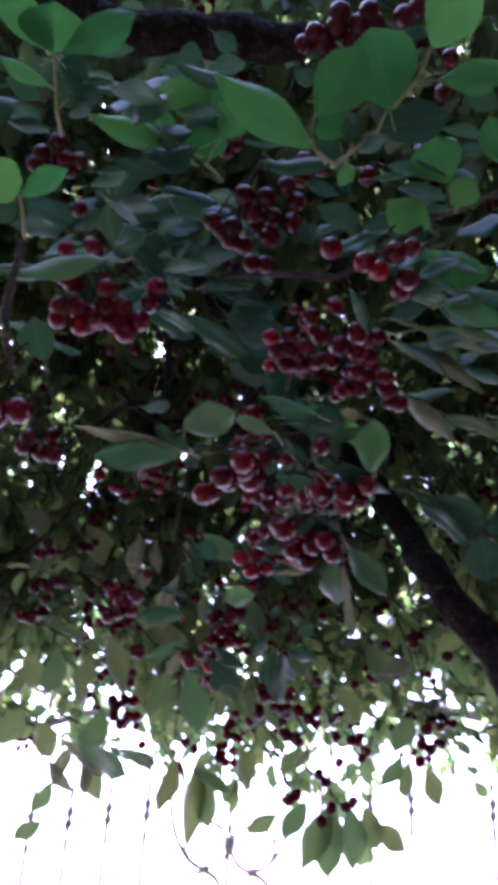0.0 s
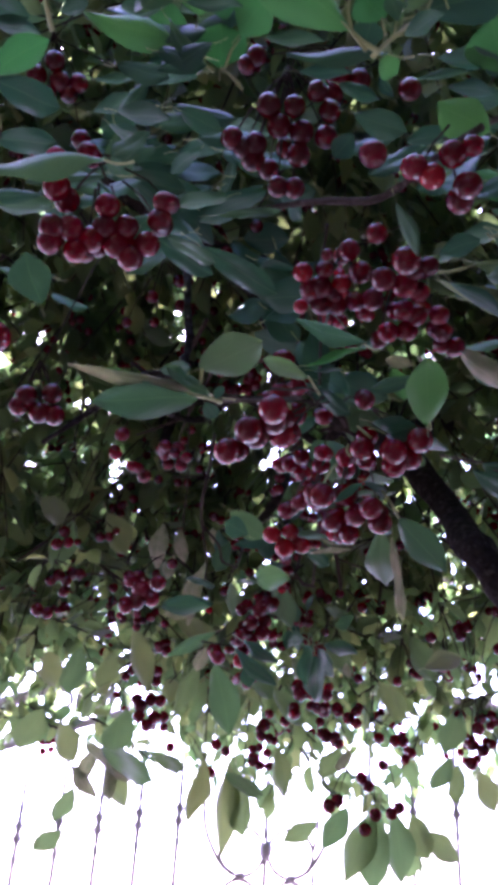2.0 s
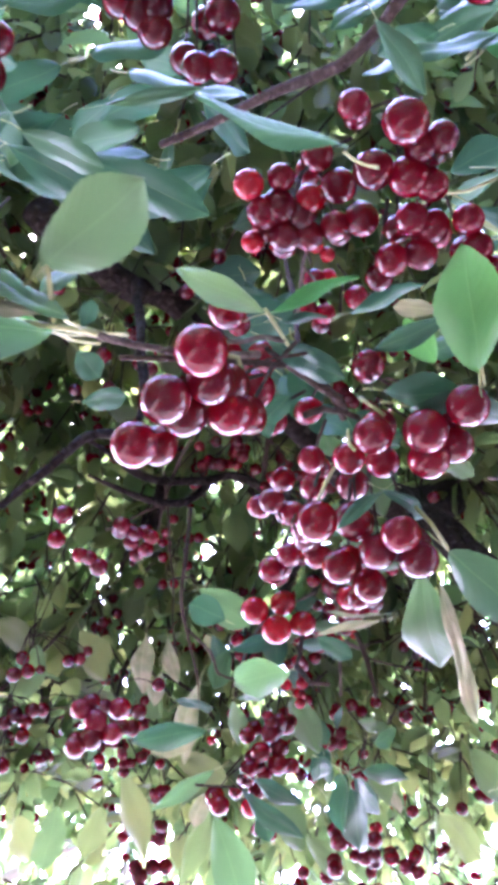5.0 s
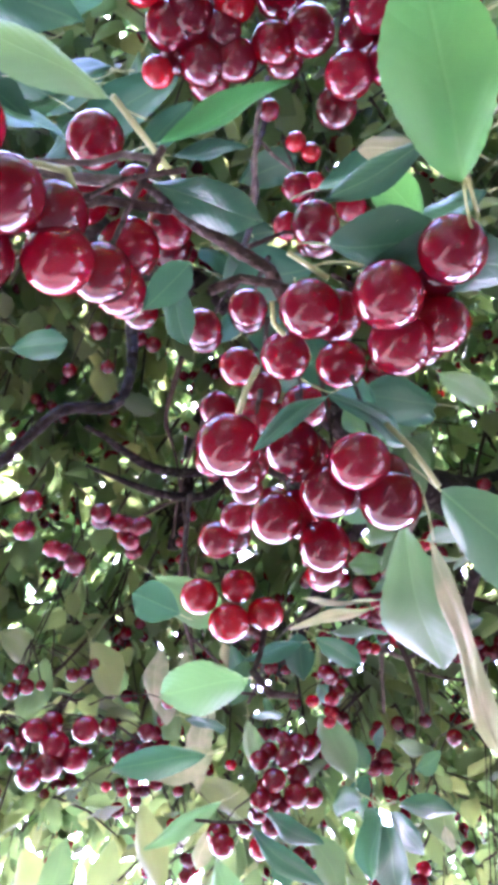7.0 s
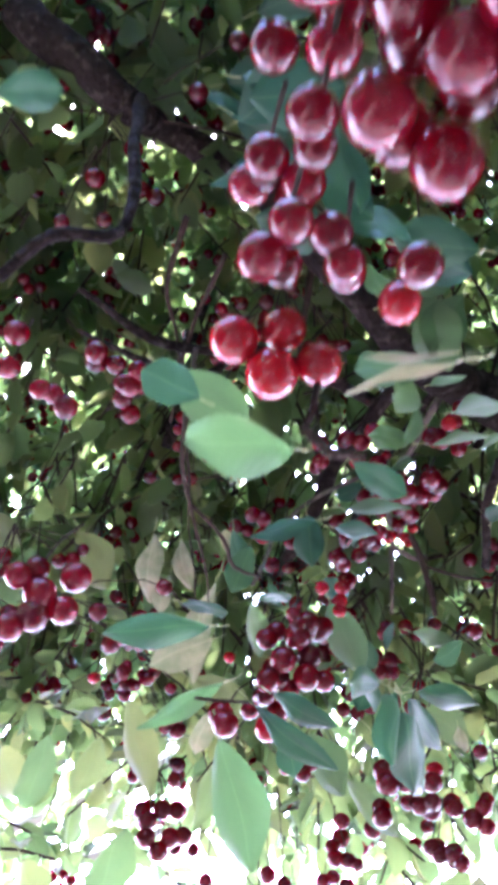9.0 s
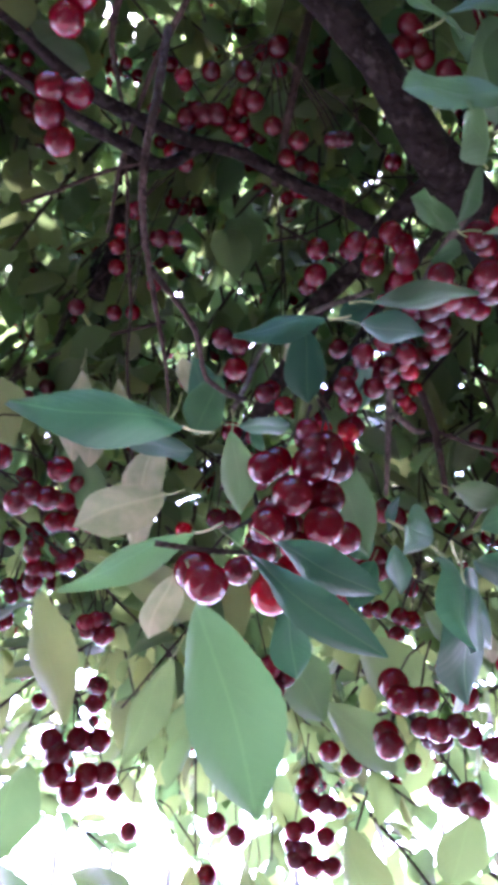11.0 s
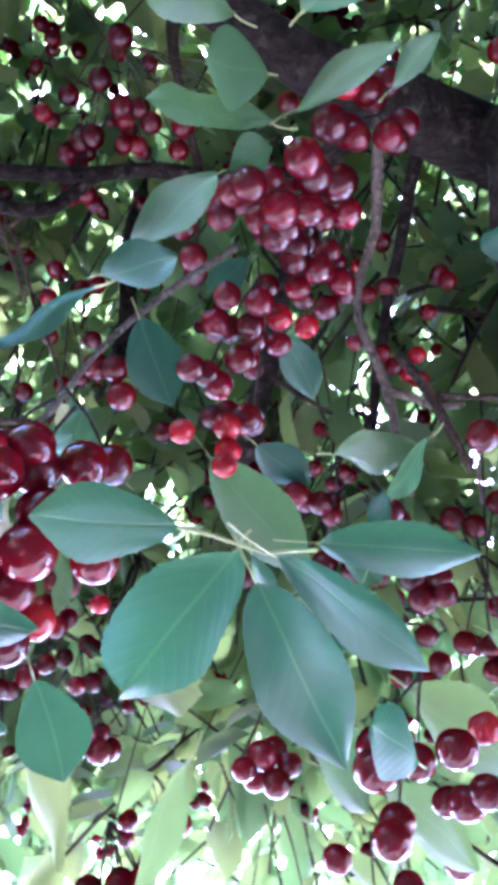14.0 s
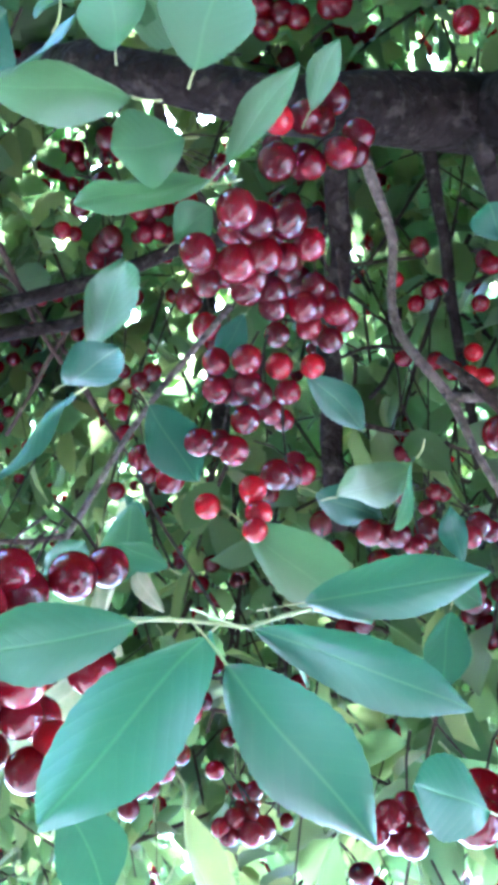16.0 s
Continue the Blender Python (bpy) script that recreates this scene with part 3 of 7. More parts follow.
# loose fruit inside the crown
bunch((-0.141, 1.116, 2.079), 'ripe', [(-0.159, 1.12, 2.047, 10.1),
    (-0.108, 1.149, 2.047, 9.3),
    (-0.096, 1.161, 2.043, 8.0),
    (-0.081, 1.168, 2.041, 8.1),
    (-0.088, 1.174, 2.031, 8.1),
    (-0.167, 1.132, 2.026, 8.8),
    (-0.133, 1.166, 2.011, 9.7),
    (-0.148, 1.151, 2.018, 8.4),
    (-0.14, 1.157, 2.017, 8.0)])
# fruit high in the crown
bunch((-0.15, 1.196, 2.394), 'deep', [(-0.169, 1.225, 2.347, 10.9),
    (-0.127, 1.212, 2.368, 10.4),
    (-0.209, 1.249, 2.315, 8.5),
    (-0.127, 1.246, 2.347, 9.8),
    (-0.113, 1.256, 2.344, 9.8),
    (-0.168, 1.261, 2.324, 8.5),
    (-0.205, 1.136, 2.383, 9.1),
    (-0.054, 1.18, 2.4, 10.3),
    (-0.008, 1.146, 2.422, 10.3)], False)
# fruit low in the crown
bunch((-0.317, 1.483, 2.085), 'deep', [(-0.317, 1.471, 2.05, 9.6),
    (-0.327, 1.473, 2.029, 10.2),
    (-0.311, 1.479, 2.035, 9.6),
    (-0.263, 1.497, 2.053, 8.4),
    (-0.249, 1.501, 2.056, 8.4),
    (-0.239, 1.502, 2.067, 7.0),
    (-0.296, 1.485, 2.038, 6.3)], False)
# foreground bunch
bunch((0.024, 1.354, 1.928), 'deep', [(-0.007, 1.339, 1.891, 9.3),
    (0.007, 1.333, 1.871, 11.0),
    (0.018, 1.337, 1.891, 10.7),
    (0.026, 1.345, 1.905, 9.9),
    (0.033, 1.369, 1.908, 10.3),
    (0.025, 1.357, 1.881, 10.6),
    (0.023, 1.353, 1.863, 11.1),
    (-0.006, 1.336, 1.856, 9.9),
    (0, 1.355, 1.864, 9.8),
    (0.035, 1.377, 1.867, 9.6),
    (0.008, 1.364, 1.857, 8.7),
    (0.016, 1.327, 1.906, 6.3),
    (0.019, 1.331, 1.899, 7.2)])
# fruit under the foreground leaf
bunch((-0.011, 1.313, 1.833), 'deep', [(-0.033, 1.307, 1.815, 10.6),
    (-0.01, 1.352, 1.849, 8.4),
    (-0.021, 1.345, 1.836, 7.7)])
bunch((-0.011, 1.313, 1.833), 'red', [(-0.004, 1.326, 1.816, 10.2)])
# fruit near the dropped twig
bunch((0.046, 1.669, 2.09), 'deep', [(-0.09, 1.628, 2.153, 9.3),
    (-0.076, 1.634, 2.149, 8.6),
    (-0.048, 1.659, 2.111, 10.8),
    (-0.028, 1.663, 2.109, 9.3),
    (0.024, 1.688, 2.071, 10.9),
    (0.01, 1.704, 2.031, 10.9),
    (0.031, 1.71, 2.021, 10.9),
    (0.072, 1.721, 2.007, 11.7),
    (0.09, 1.725, 2.004, 10.9),
    (0.075, 1.727, 1.991, 11.7),
    (0.091, 1.729, 1.991, 10.2)], False)
bunch((0.046, 1.669, 2.09), 'red', [(-0.021, 1.683, 2.068, 9.3)], False)
# lowest fruit
bunch((-0.155, 1.864, 1.827), 'deep', [(-0.162, 1.864, 1.777, 9.6),
    (-0.2, 1.85, 1.813, 8.7),
    (-0.178, 1.858, 1.812, 8.8),
    (-0.086, 1.888, 1.739, 11.2),
    (-0.1, 1.884, 1.732, 9.6),
    (-0.281, 1.752, 2.122, 9.7),
    (-0.291, 1.771, 2.055, 9.7),
    (-0.269, 1.776, 2.066, 9.7),
    (-0.213, 1.794, 2.08, 10.5),
    (-0.236, 1.785, 2.078, 10.5),
    (-0.264, 1.781, 2.061, 9.7),
    (-0.247, 1.79, 2.049, 8.9)], False)
bunch((-0.155, 1.864, 1.827), 'red', [(-0.295, 1.792, 1.972, 11.2)], False)
# left bunch
bunch((-0.193, 1.603, 2.049), 'deep', [(-0.193, 1.619, 2.018, 10.0),
    (-0.202, 1.625, 2.002, 9.9),
    (-0.181, 1.615, 2.033, 9.4),
    (-0.206, 1.614, 2.02, 9.4),
    (-0.188, 1.629, 2.003, 9.4)])
# lower left bunch
bunch((-0.191, 1.712, 1.865), 'deep', [(-0.185, 1.719, 1.835, 11.3),
    (-0.168, 1.724, 1.835, 10.8),
    (-0.202, 1.715, 1.823, 11.8),
    (-0.176, 1.725, 1.806, 11.3),
    (-0.161, 1.729, 1.808, 10.3),
    (-0.188, 1.722, 1.791, 11.3),
    (-0.202, 1.716, 1.805, 11.3),
    (-0.208, 1.712, 1.833, 10.8)], False)
# threesome beside the leaf
bunch((-0.032, 1.451, 2.094), 'deep', [(-0.042, 1.471, 2.08, 9.4),
    (-0.031, 1.475, 2.076, 8.9),
    (-0.033, 1.486, 2.062, 9.8),
    (-0.013, 1.571, 2.096, 9.7),
    (0.004, 1.578, 2.087, 9.2)])
# small fruit in the gap
bunch((-0.125, 1.536, 2.236), 'deep', [(-0.094, 1.531, 2.246, 8.4),
    (-0.108, 1.529, 2.245, 9.0),
    (-0.115, 1.558, 2.215, 7.9),
    (-0.154, 1.571, 2.193, 7.9),
    (-0.137, 1.574, 2.195, 7.9),
    (-0.188, 1.562, 2.194, 8.5),
    (-0.149, 1.543, 2.224, 7.9)], False)
# near shaded fruit
bunch((-0.118, 1.251, 2.117), 'deep', [(-0.112, 1.269, 2.108, 9.7),
    (-0.13, 1.275, 2.099, 10.1),
    (-0.126, 1.289, 2.091, 9.7),
    (-0.127, 1.263, 2.107, 9.3)])
# fruit behind the foreground bunch
bunch((-0.054, 1.637, 2.036), 'deep', [(-0.064, 1.682, 2.029, 9.9),
    (-0.049, 1.684, 2.029, 9.4),
    (-0.016, 1.741, 1.888, 10.5),
    (0.018, 1.76, 1.809, 11.0),
    (0.055, 1.76, 1.818, 10.5),
    (-0.066, 1.753, 1.77, 9.8),
    (-0.048, 1.756, 1.76, 9.3)], False)
# bunch over the bright gap
bunch((0.151, 1.651, 1.86), 'deep', [(0.121, 1.663, 1.818, 10.3),
    (0.144, 1.66, 1.821, 10.3),
    (0.162, 1.66, 1.81, 10.8),
    (0.175, 1.66, 1.802, 9.4),
    (0.174, 1.657, 1.82, 9.4),
    (0.177, 1.644, 1.873, 8.5),
    (0.139, 1.666, 1.779, 10.3),
    (0.118, 1.667, 1.784, 9.3),
    (0.125, 1.667, 1.777, 9.3),
    (0.146, 1.667, 1.769, 9.4)])
# bunch low over the bright gap
bunch((0.104, 1.546, 1.843), 'deep', [(0.079, 1.543, 1.821, 11.4),
    (0.097, 1.551, 1.823, 9.0),
    (0.12, 1.535, 1.82, 9.8),
    (0.108, 1.586, 1.81, 9.8),
    (0.097, 1.593, 1.814, 8.2),
    (0.12, 1.578, 1.811, 8.9),
    (0.071, 1.574, 1.797, 10.0),
    (0.03, 1.605, 1.8, 8.2)])
bunch((0.104, 1.547, 1.844), 'red', [(0.125, 1.583, 1.842, 8.6)])
# dark foursome under the spray
bunch((-0.005, 1.614, 1.882), 'deep', [(-0.014, 1.615, 1.865, 9.6),
    (-0.01, 1.623, 1.85, 9.2),
    (-0.024, 1.61, 1.858, 7.9),
    (-0.001, 1.625, 1.86, 7.9),
    (-0.029, 1.635, 1.859, 8.2)])
# lowest fruit of the foreground bunch
bunch((-0.002, 1.38, 1.864), 'red', [(0.006, 1.38, 1.852, 8.3)])
bunch((-0.002, 1.38, 1.864), 'deep', [(-0.003, 1.375, 1.843, 9.2),
    (-0.011, 1.384, 1.869, 9.3)])
# bunch hanging into the light
bunch((0.019, 1.689, 1.802), 'deep', [(0.016, 1.691, 1.778, 9.1),
    (0.029, 1.691, 1.776, 8.6),
    (0.002, 1.689, 1.756, 8.0),
    (0.027, 1.691, 1.752, 8.0),
    (0.008, 1.689, 1.742, 8.5),
    (0.016, 1.69, 1.731, 8.5),
    (0.031, 1.692, 1.731, 8.0),
    (0.038, 1.692, 1.772, 7.6),
    (0.003, 1.689, 1.736, 8.0),
    (0.013, 1.69, 1.76, 7.6)])
# small mixed fruit
bunch((0.126, 1.709, 1.975), 'deep', [(0.092, 1.758, 1.963, 9.3),
    (0.123, 1.75, 1.98, 8.3),
    (0.148, 1.715, 2.044, 9.3),
    (0.112, 1.718, 2.044, 9.8),
    (0.126, 1.723, 2.035, 9.3)], False)
bunch((0.126, 1.707, 1.975), 'red', [(0.111, 1.758, 1.955, 9.3),
    (0.122, 1.76, 1.952, 9.3),
    (0.107, 1.764, 1.939, 8.7),
    (0.173, 1.498, 1.951, 8.6)], False)
# dark fruit beneath the limb
bunch((0.002, 1.408, 2.353), 'deep', [(-0.016, 1.449, 2.329, 10.1),
    (-0.022, 1.428, 2.343, 9.6),
    (0.001, 1.465, 2.315, 9.0),
    (-0.049, 1.456, 2.323, 10.6),
    (-0.059, 1.456, 2.324, 10.1),
    (0.008, 1.411, 2.351, 10.1),
    (-0.052, 1.427, 2.344, 9.0),
    (-0.086, 1.478, 2.307, 9.1),
    (0.024, 1.475, 2.306, 9.6),
    (0.013, 1.487, 2.298, 8.5),
    (0.061, 1.473, 2.303, 8.0),
    (0.054, 1.473, 2.303, 8.0),
    (0.067, 1.472, 2.302, 7.4),
    (0.108, 1.485, 2.284, 8.5)], False)
# fruit at the top of the long bunch
bunch((0.061, 1.431, 2.171), 'deep', [(0.034, 1.454, 2.153, 9.4),
    (0.032, 1.469, 2.139, 9.5),
    (0.064, 1.449, 2.154, 9.4),
    (0.091, 1.441, 2.154, 9.9),
    (0.078, 1.452, 2.148, 9.4),
    (0.1, 1.446, 2.147, 9.0)])
# long bunch, upper half
bunch((0.169, 1.433, 2.144), 'deep', [(0.141, 1.383, 2.057, 10.2),
    (0.149, 1.411, 2.065, 10.1),
    (0.119, 1.403, 2.055, 10.0),
    (0.131, 1.411, 2.056, 9.1),
    (0.145, 1.431, 2.067, 8.8),
    (0.111, 1.385, 2.059, 9.4),
    (0.184, 1.438, 2.173, 9.6),
    (0.173, 1.418, 2.143, 9.3),
    (0.185, 1.448, 2.142, 9.4),
    (0.176, 1.437, 2.122, 8.8),
    (0.159, 1.433, 2.129, 9.0),
    (0.15, 1.415, 2.124, 11.0),
    (0.124, 1.476, 2.069, 8.2),
    (0.118, 1.453, 2.061, 8.6),
    (0.11, 1.438, 2.058, 8.4),
    (0.109, 1.42, 2.059, 8.9),
    (0.124, 1.46, 2.079, 7.6),
    (0.093, 1.405, 2.091, 9.1),
    (0.094, 1.439, 2.104, 9.6),
    (0.112, 1.456, 2.106, 9.6)])
bunch((0.169, 1.433, 2.144), 'deep', [(0.097, 1.449, 2.101, 9.6),
    (0.106, 1.47, 2.109, 9.8),
    (0.073, 1.43, 2.111, 9.2)])
bunch((0.169, 1.433, 2.144), 'red', [(0.166, 1.401, 2.129, 8.4)])
# long bunch, lower half
bunch((0.099, 1.45, 2.089), 'deep', [(0.075, 1.426, 2.038, 7.8),
    (0.09, 1.433, 2.031, 8.1),
    (0.061, 1.439, 2.037, 8.2),
    (0.079, 1.444, 2.029, 7.7),
    (0.083, 1.471, 2.036, 7.7),
    (0.068, 1.45, 2.015, 8.2),
    (0.046, 1.436, 2.008, 8.0),
    (0.051, 1.456, 2.009, 8.8),
    (0.054, 1.484, 2.004, 8.9),
    (0.11, 1.484, 2.063, 7.7),
    (0.091, 1.496, 2.102, 8.4),
    (0.075, 1.484, 2.101, 8.4),
    (0.046, 1.468, 2.064, 8.0),
    (0.054, 1.491, 2.056, 8.0)])
bunch((0.099, 1.45, 2.089), 'red', [(0.09, 1.459, 2.043, 7.6),
    (0.099, 1.477, 2.047, 7.2),
    (0.049, 1.469, 1.99, 8.0),
    (0.046, 1.474, 1.978, 7.4),
    (0.045, 1.47, 1.966, 6.7),
    (0.03, 1.453, 1.984, 7.1)])
# fruit on the grey twig
bunch((0.071, 1.592, 2.04), 'deep', [(0.038, 1.587, 2.018, 9.0),
    (0.049, 1.601, 2.015, 8.6),
    (0.052, 1.61, 2.008, 6.6),
    (0.086, 1.618, 1.998, 8.4),
    (0.091, 1.64, 2.008, 7.6),
    (0.033, 1.664, 2.129, 6.7),
    (0.027, 1.662, 2.09, 6.9),
    (0.045, 1.677, 2.089, 6.9),
    (0.035, 1.678, 2.081, 6.9)])
# red fruit on the forked twig
bunch((0.129, 1.611, 2.138), 'red', [(0.13, 1.634, 2.138, 7.0),
    (0.119, 1.64, 2.129, 7.0),
    (0.125, 1.648, 2.126, 7.5),
    (0.105, 1.612, 2.231, 6.5)])
bunch((0.129, 1.611, 2.138), 'deep', [(0.112, 1.631, 2.133, 7.4),
    (0.093, 1.602, 2.143, 6.7),
    (0.108, 1.619, 2.139, 6.7),
    (0.104, 1.634, 2.219, 7.4),
    (0.118, 1.636, 2.223, 7.4),
    (0.126, 1.631, 2.27, 7.8),
    (0.144, 1.652, 2.193, 7.2),
    (0.167, 1.641, 2.207, 7.6),
    (0.162, 1.65, 2.228, 7.4)])
# fruit above the limb
bunch((0.16, 1.479, 2.456), 'deep', [(0.133, 1.485, 2.45, 12.2),
    (0.136, 1.464, 2.455, 11.0),
    (0.18, 1.515, 2.451, 11.6),
    (0.156, 1.5, 2.45, 11.0),
    (0.187, 1.521, 2.45, 10.5),
    (0.149, 1.488, 2.452, 11.0),
    (0.142, 1.471, 2.455, 11.0),
    (0.257, 1.518, 2.275, 9.5)])
# fruit at the back of the crown
bunch((-0.014, 1.448, 2.365), 'deep', [(-0.077, 1.427, 2.339, 7.9),
    (-0.025, 1.463, 2.356, 8.9),
    (-0.015, 1.472, 2.359, 9.4),
    (-0.029, 1.471, 2.353, 8.9),
    (-0.03, 1.493, 2.345, 8.5),
    (-0.039, 1.485, 2.343, 8.5),
    (-0.068, 1.46, 2.335, 8.9),
    (-0.078, 1.462, 2.329, 9.4),
    (-0.093, 1.487, 2.313, 8.9),
    (-0.082, 1.495, 2.316, 8.5),
    (-0.144, 1.531, 2.259, 7.9),
    (-0.15, 1.543, 2.25, 7.9),
    (-0.13, 1.52, 2.275, 7.9),
    (-0.007, 1.43, 2.372, 7.4),
    (0.009, 1.45, 2.374, 7.4)])
# fruit below the foreground spray
bunch((-0.165, 1.597, 1.966), 'deep', [(-0.179, 1.591, 1.948, 8.6),
    (-0.167, 1.63, 1.91, 8.2),
    (-0.156, 1.647, 1.905, 9.1),
    (-0.16, 1.636, 1.915, 7.8),
    (-0.197, 1.571, 1.934, 7.8),
    (-0.198, 1.562, 1.944, 7.4),
    (-0.198, 1.574, 1.925, 7.8),
    (-0.159, 1.621, 1.946, 7.0),
    (-0.166, 1.634, 1.905, 7.4),
    (-0.191, 1.577, 1.937, 7.4),
    (-0.198, 1.559, 1.948, 6.5)])
bunch((-0.165, 1.597, 1.966), 'red', [(-0.22, 1.532, 1.931, 6.5),
    (-0.074, 1.529, 1.946, 6.5)])
# fruit hanging before the sky
bunch((0.2, 1.694, 1.81), 'deep', [(0.129, 1.616, 1.667, 11.0),
    (0.143, 1.625, 1.677, 10.2),
    (0.202, 1.631, 1.66, 10.3),
    (0.185, 1.621, 1.637, 10.2),
    (0.182, 1.652, 1.716, 9.5),
    (0.193, 1.647, 1.703, 9.4),
    (0.218, 1.661, 1.738, 9.1),
    (0.214, 1.68, 1.784, 9.2),
    (0.24, 1.673, 1.779, 10.2),
    (0.253, 1.67, 1.778, 9.7)], False)
bunch((0.195, 1.641, 1.831), 'red', [(0.241, 1.641, 1.673, 9.5),
    (0.228, 1.642, 1.664, 9.5)], False)
# fruit at the edge of the crown
bunch((0.364, 1.619, 1.857), 'deep', [(0.341, 1.632, 1.817, 10.6),
    (0.369, 1.626, 1.797, 10.6),
    (0.359, 1.631, 1.773, 10.6),
    (0.375, 1.628, 1.764, 10.6),
    (0.356, 1.635, 1.744, 10.6),
    (0.342, 1.603, 1.953, 9.7),
    (0.356, 1.599, 1.957, 9.7),
    (0.346, 1.605, 1.944, 9.7),
    (0.298, 1.618, 1.942, 9.8),
    (0.403, 1.577, 1.979, 9.7),
    (0.405, 1.593, 1.92, 10.6)], False)
# fruit before the far foliage
bunch((-0.314, 1.435, 1.976), 'deep', [(-0.305, 1.439, 1.964, 9.8),
    (-0.285, 1.444, 1.97, 9.8),
    (-0.274, 1.448, 1.971, 8.9),
    (-0.316, 1.439, 1.955, 8.9),
    (-0.293, 1.445, 1.957, 8.9),
    (-0.331, 1.443, 1.909, 10.6),
    (-0.316, 1.448, 1.906, 9.7),
    (-0.295, 1.447, 1.94, 8.9),
    (-0.199, 1.464, 1.976, 9.8),
    (-0.177, 1.474, 1.952, 9.8),
    (-0.157, 1.474, 1.97, 9.8),
    (-0.185, 1.474, 1.945, 9.8),
    (-0.133, 1.471, 2.002, 9.0),
    (-0.165, 1.478, 1.949, 8.9)], False)
limb('limb', [(0.844, 1.459, 1.343), (0.601, 1.45, 1.651), (0.447, 1.417, 1.878), (0.344, 1.417, 2.015), (0.323, 1.547, 2.151), (0.231, 1.604, 2.317), (0.195, 1.558, 2.304), (0.173, 1.51, 2.274), (0.139, 1.457, 2.273), (0.086, 1.388, 2.296), (0.045, 1.367, 2.338), (-0.047, 1.37, 2.514), (-0.127, 1.345, 2.568), (-0.167, 1.224, 2.495), (-0.263, 1.161, 2.577)], [0.055, 0.044, 0.031, 0.027, 0.024, 0.029, 0.028, 0.022, 0.019, 0.017, 0.016, 0.018, 0.02, 0.022, 0.024])  # the great limb
limb('branch', [(0.16, 1.504, 2.291), (0.118, 1.542, 2.281), (0.052, 1.596, 2.231), (0.008, 1.625, 2.158), (-0.043, 1.668, 2.101)], [0.011, 0.0095, 0.0095, 0.0095, 0.008])  # branch hanging from the limb
limb('twig', [(0.167, 1.493, 2.222), (0.148, 1.532, 2.216), (0.135, 1.563, 2.204), (0.113, 1.579, 2.181), (0.103, 1.59, 2.155), (0.104, 1.607, 2.13), (0.104, 1.629, 2.114), (0.098, 1.645, 2.081), (0.096, 1.666, 2.042)], [0.0042, 0.004, 0.0036, 0.0034, 0.0034, 0.0036, 0.0037, 0.0028, 0.0022], TWIG_GREY)  # forked grey twig
limb('twig', [(0.104, 1.629, 2.114), (0.13, 1.665, 2.115), (0.147, 1.696, 2.132)], [0.0035, 0.003, 0.003], TWIG_GREY)  # its side shoot
limb('twig', [(0.188, 1.572, 2.324), (0.155, 1.633, 2.319), (0.098, 1.723, 2.283), (0.039, 1.813, 2.222)], [0.0062, 0.006, 0.0055, 0.005])  # inner hanging twig
limb('twig', [(0.073, 1.447, 2.103), (0.002, 1.43, 2.051), (-0.031, 1.398, 1.968)], [0.0022, 0.002, 0.0018], TWIG_GREY)  # pale straight twig
limb('twig', [(0.06, 1.376, 1.877), (0.079, 1.388, 1.87), (0.095, 1.399, 1.861)], [0.0009, 0.0009, 0.0008])  # stem of the foreground spray
limb('twig', [(0.095, 1.399, 1.861), (0.107, 1.423, 1.869)], [0.0008, 0.0008])  # spray stem to its outer leaf
limb('branch', [(0.092, 1.546, 2.271), (0.024, 1.537, 2.315), (-0.036, 1.513, 2.337), (-0.078, 1.464, 2.301), (-0.143, 1.381, 2.263), (-0.21, 1.319, 2.287)], [0.008, 0.007, 0.0068, 0.0066, 0.006, 0.003])  # dark side branch
limb('branch', [(-0.062, 1.486, 2.317), (-0.097, 1.467, 2.273), (-0.119, 1.418, 2.242), (-0.15, 1.38, 2.229), (-0.207, 1.326, 2.233)], [0.0055, 0.0056, 0.0055, 0.005, 0.002])  # second dark side branch
limb('twig', [(-0.107, 1.459, 2.27), (-0.159, 1.463, 2.259), (-0.218, 1.469, 2.235)], [0.002, 0.002, 0.0018])  # thin dark twig
limb('twig', [(0.012, 0.74, 2.07), (0.06, 0.716, 2.055), (0.108, 0.682, 2.026), (0.135, 0.652, 2.014), (0.185, 0.585, 2.005)], [0.0022, 0.0028, 0.0034, 0.0032, 0.003], TWIG)  # bent twig over the bunches
limb('twig', [(0.073, 0.712, 1.864), (0.082, 0.746, 1.883), (0.1, 0.767, 1.887), (0.105, 0.771, 1.87)], [0.0011, 0.0016, 0.0019, 0.0016])  # knotty twig above the main bunch
limb('twig', [(0.012, 0.687, 1.848), (0.047, 0.704, 1.855), (0.079, 0.724, 1.864)], [0.0013, 0.0015, 0.0014])  # stem of the leafy spur
limb('twig', [(0.086, 0.796, 1.928), (0.084, 0.861, 2.097), (0.089, 0.852, 2.159)], [0.0015, 0.0018, 0.002])  # twig above the small red fruit
limb('twig', [(0.074, 0.91, 1.823), (0.07, 0.911, 1.806), (0.067, 0.908, 1.795)], [0.0012, 0.0014, 0.0012])  # hanging stem
limb('twig', [(0.067, 0.908, 1.797), (0.074, 0.907, 1.785), (0.085, 0.91, 1.784)], [0.0016, 0.0018, 0.0012])  # curled dry stem
limb('branch', [(-0.134, 1.236, 2.486), (-0.099, 1.148, 2.3), (-0.094, 1.127, 2.152), (-0.138, 1.1, 2.125), (-0.185, 1.111, 2.087), (-0.264, 1.128, 2.038)], [0.008, 0.0056, 0.0052, 0.005, 0.0048, 0.003])  # branch crossing the bright crown
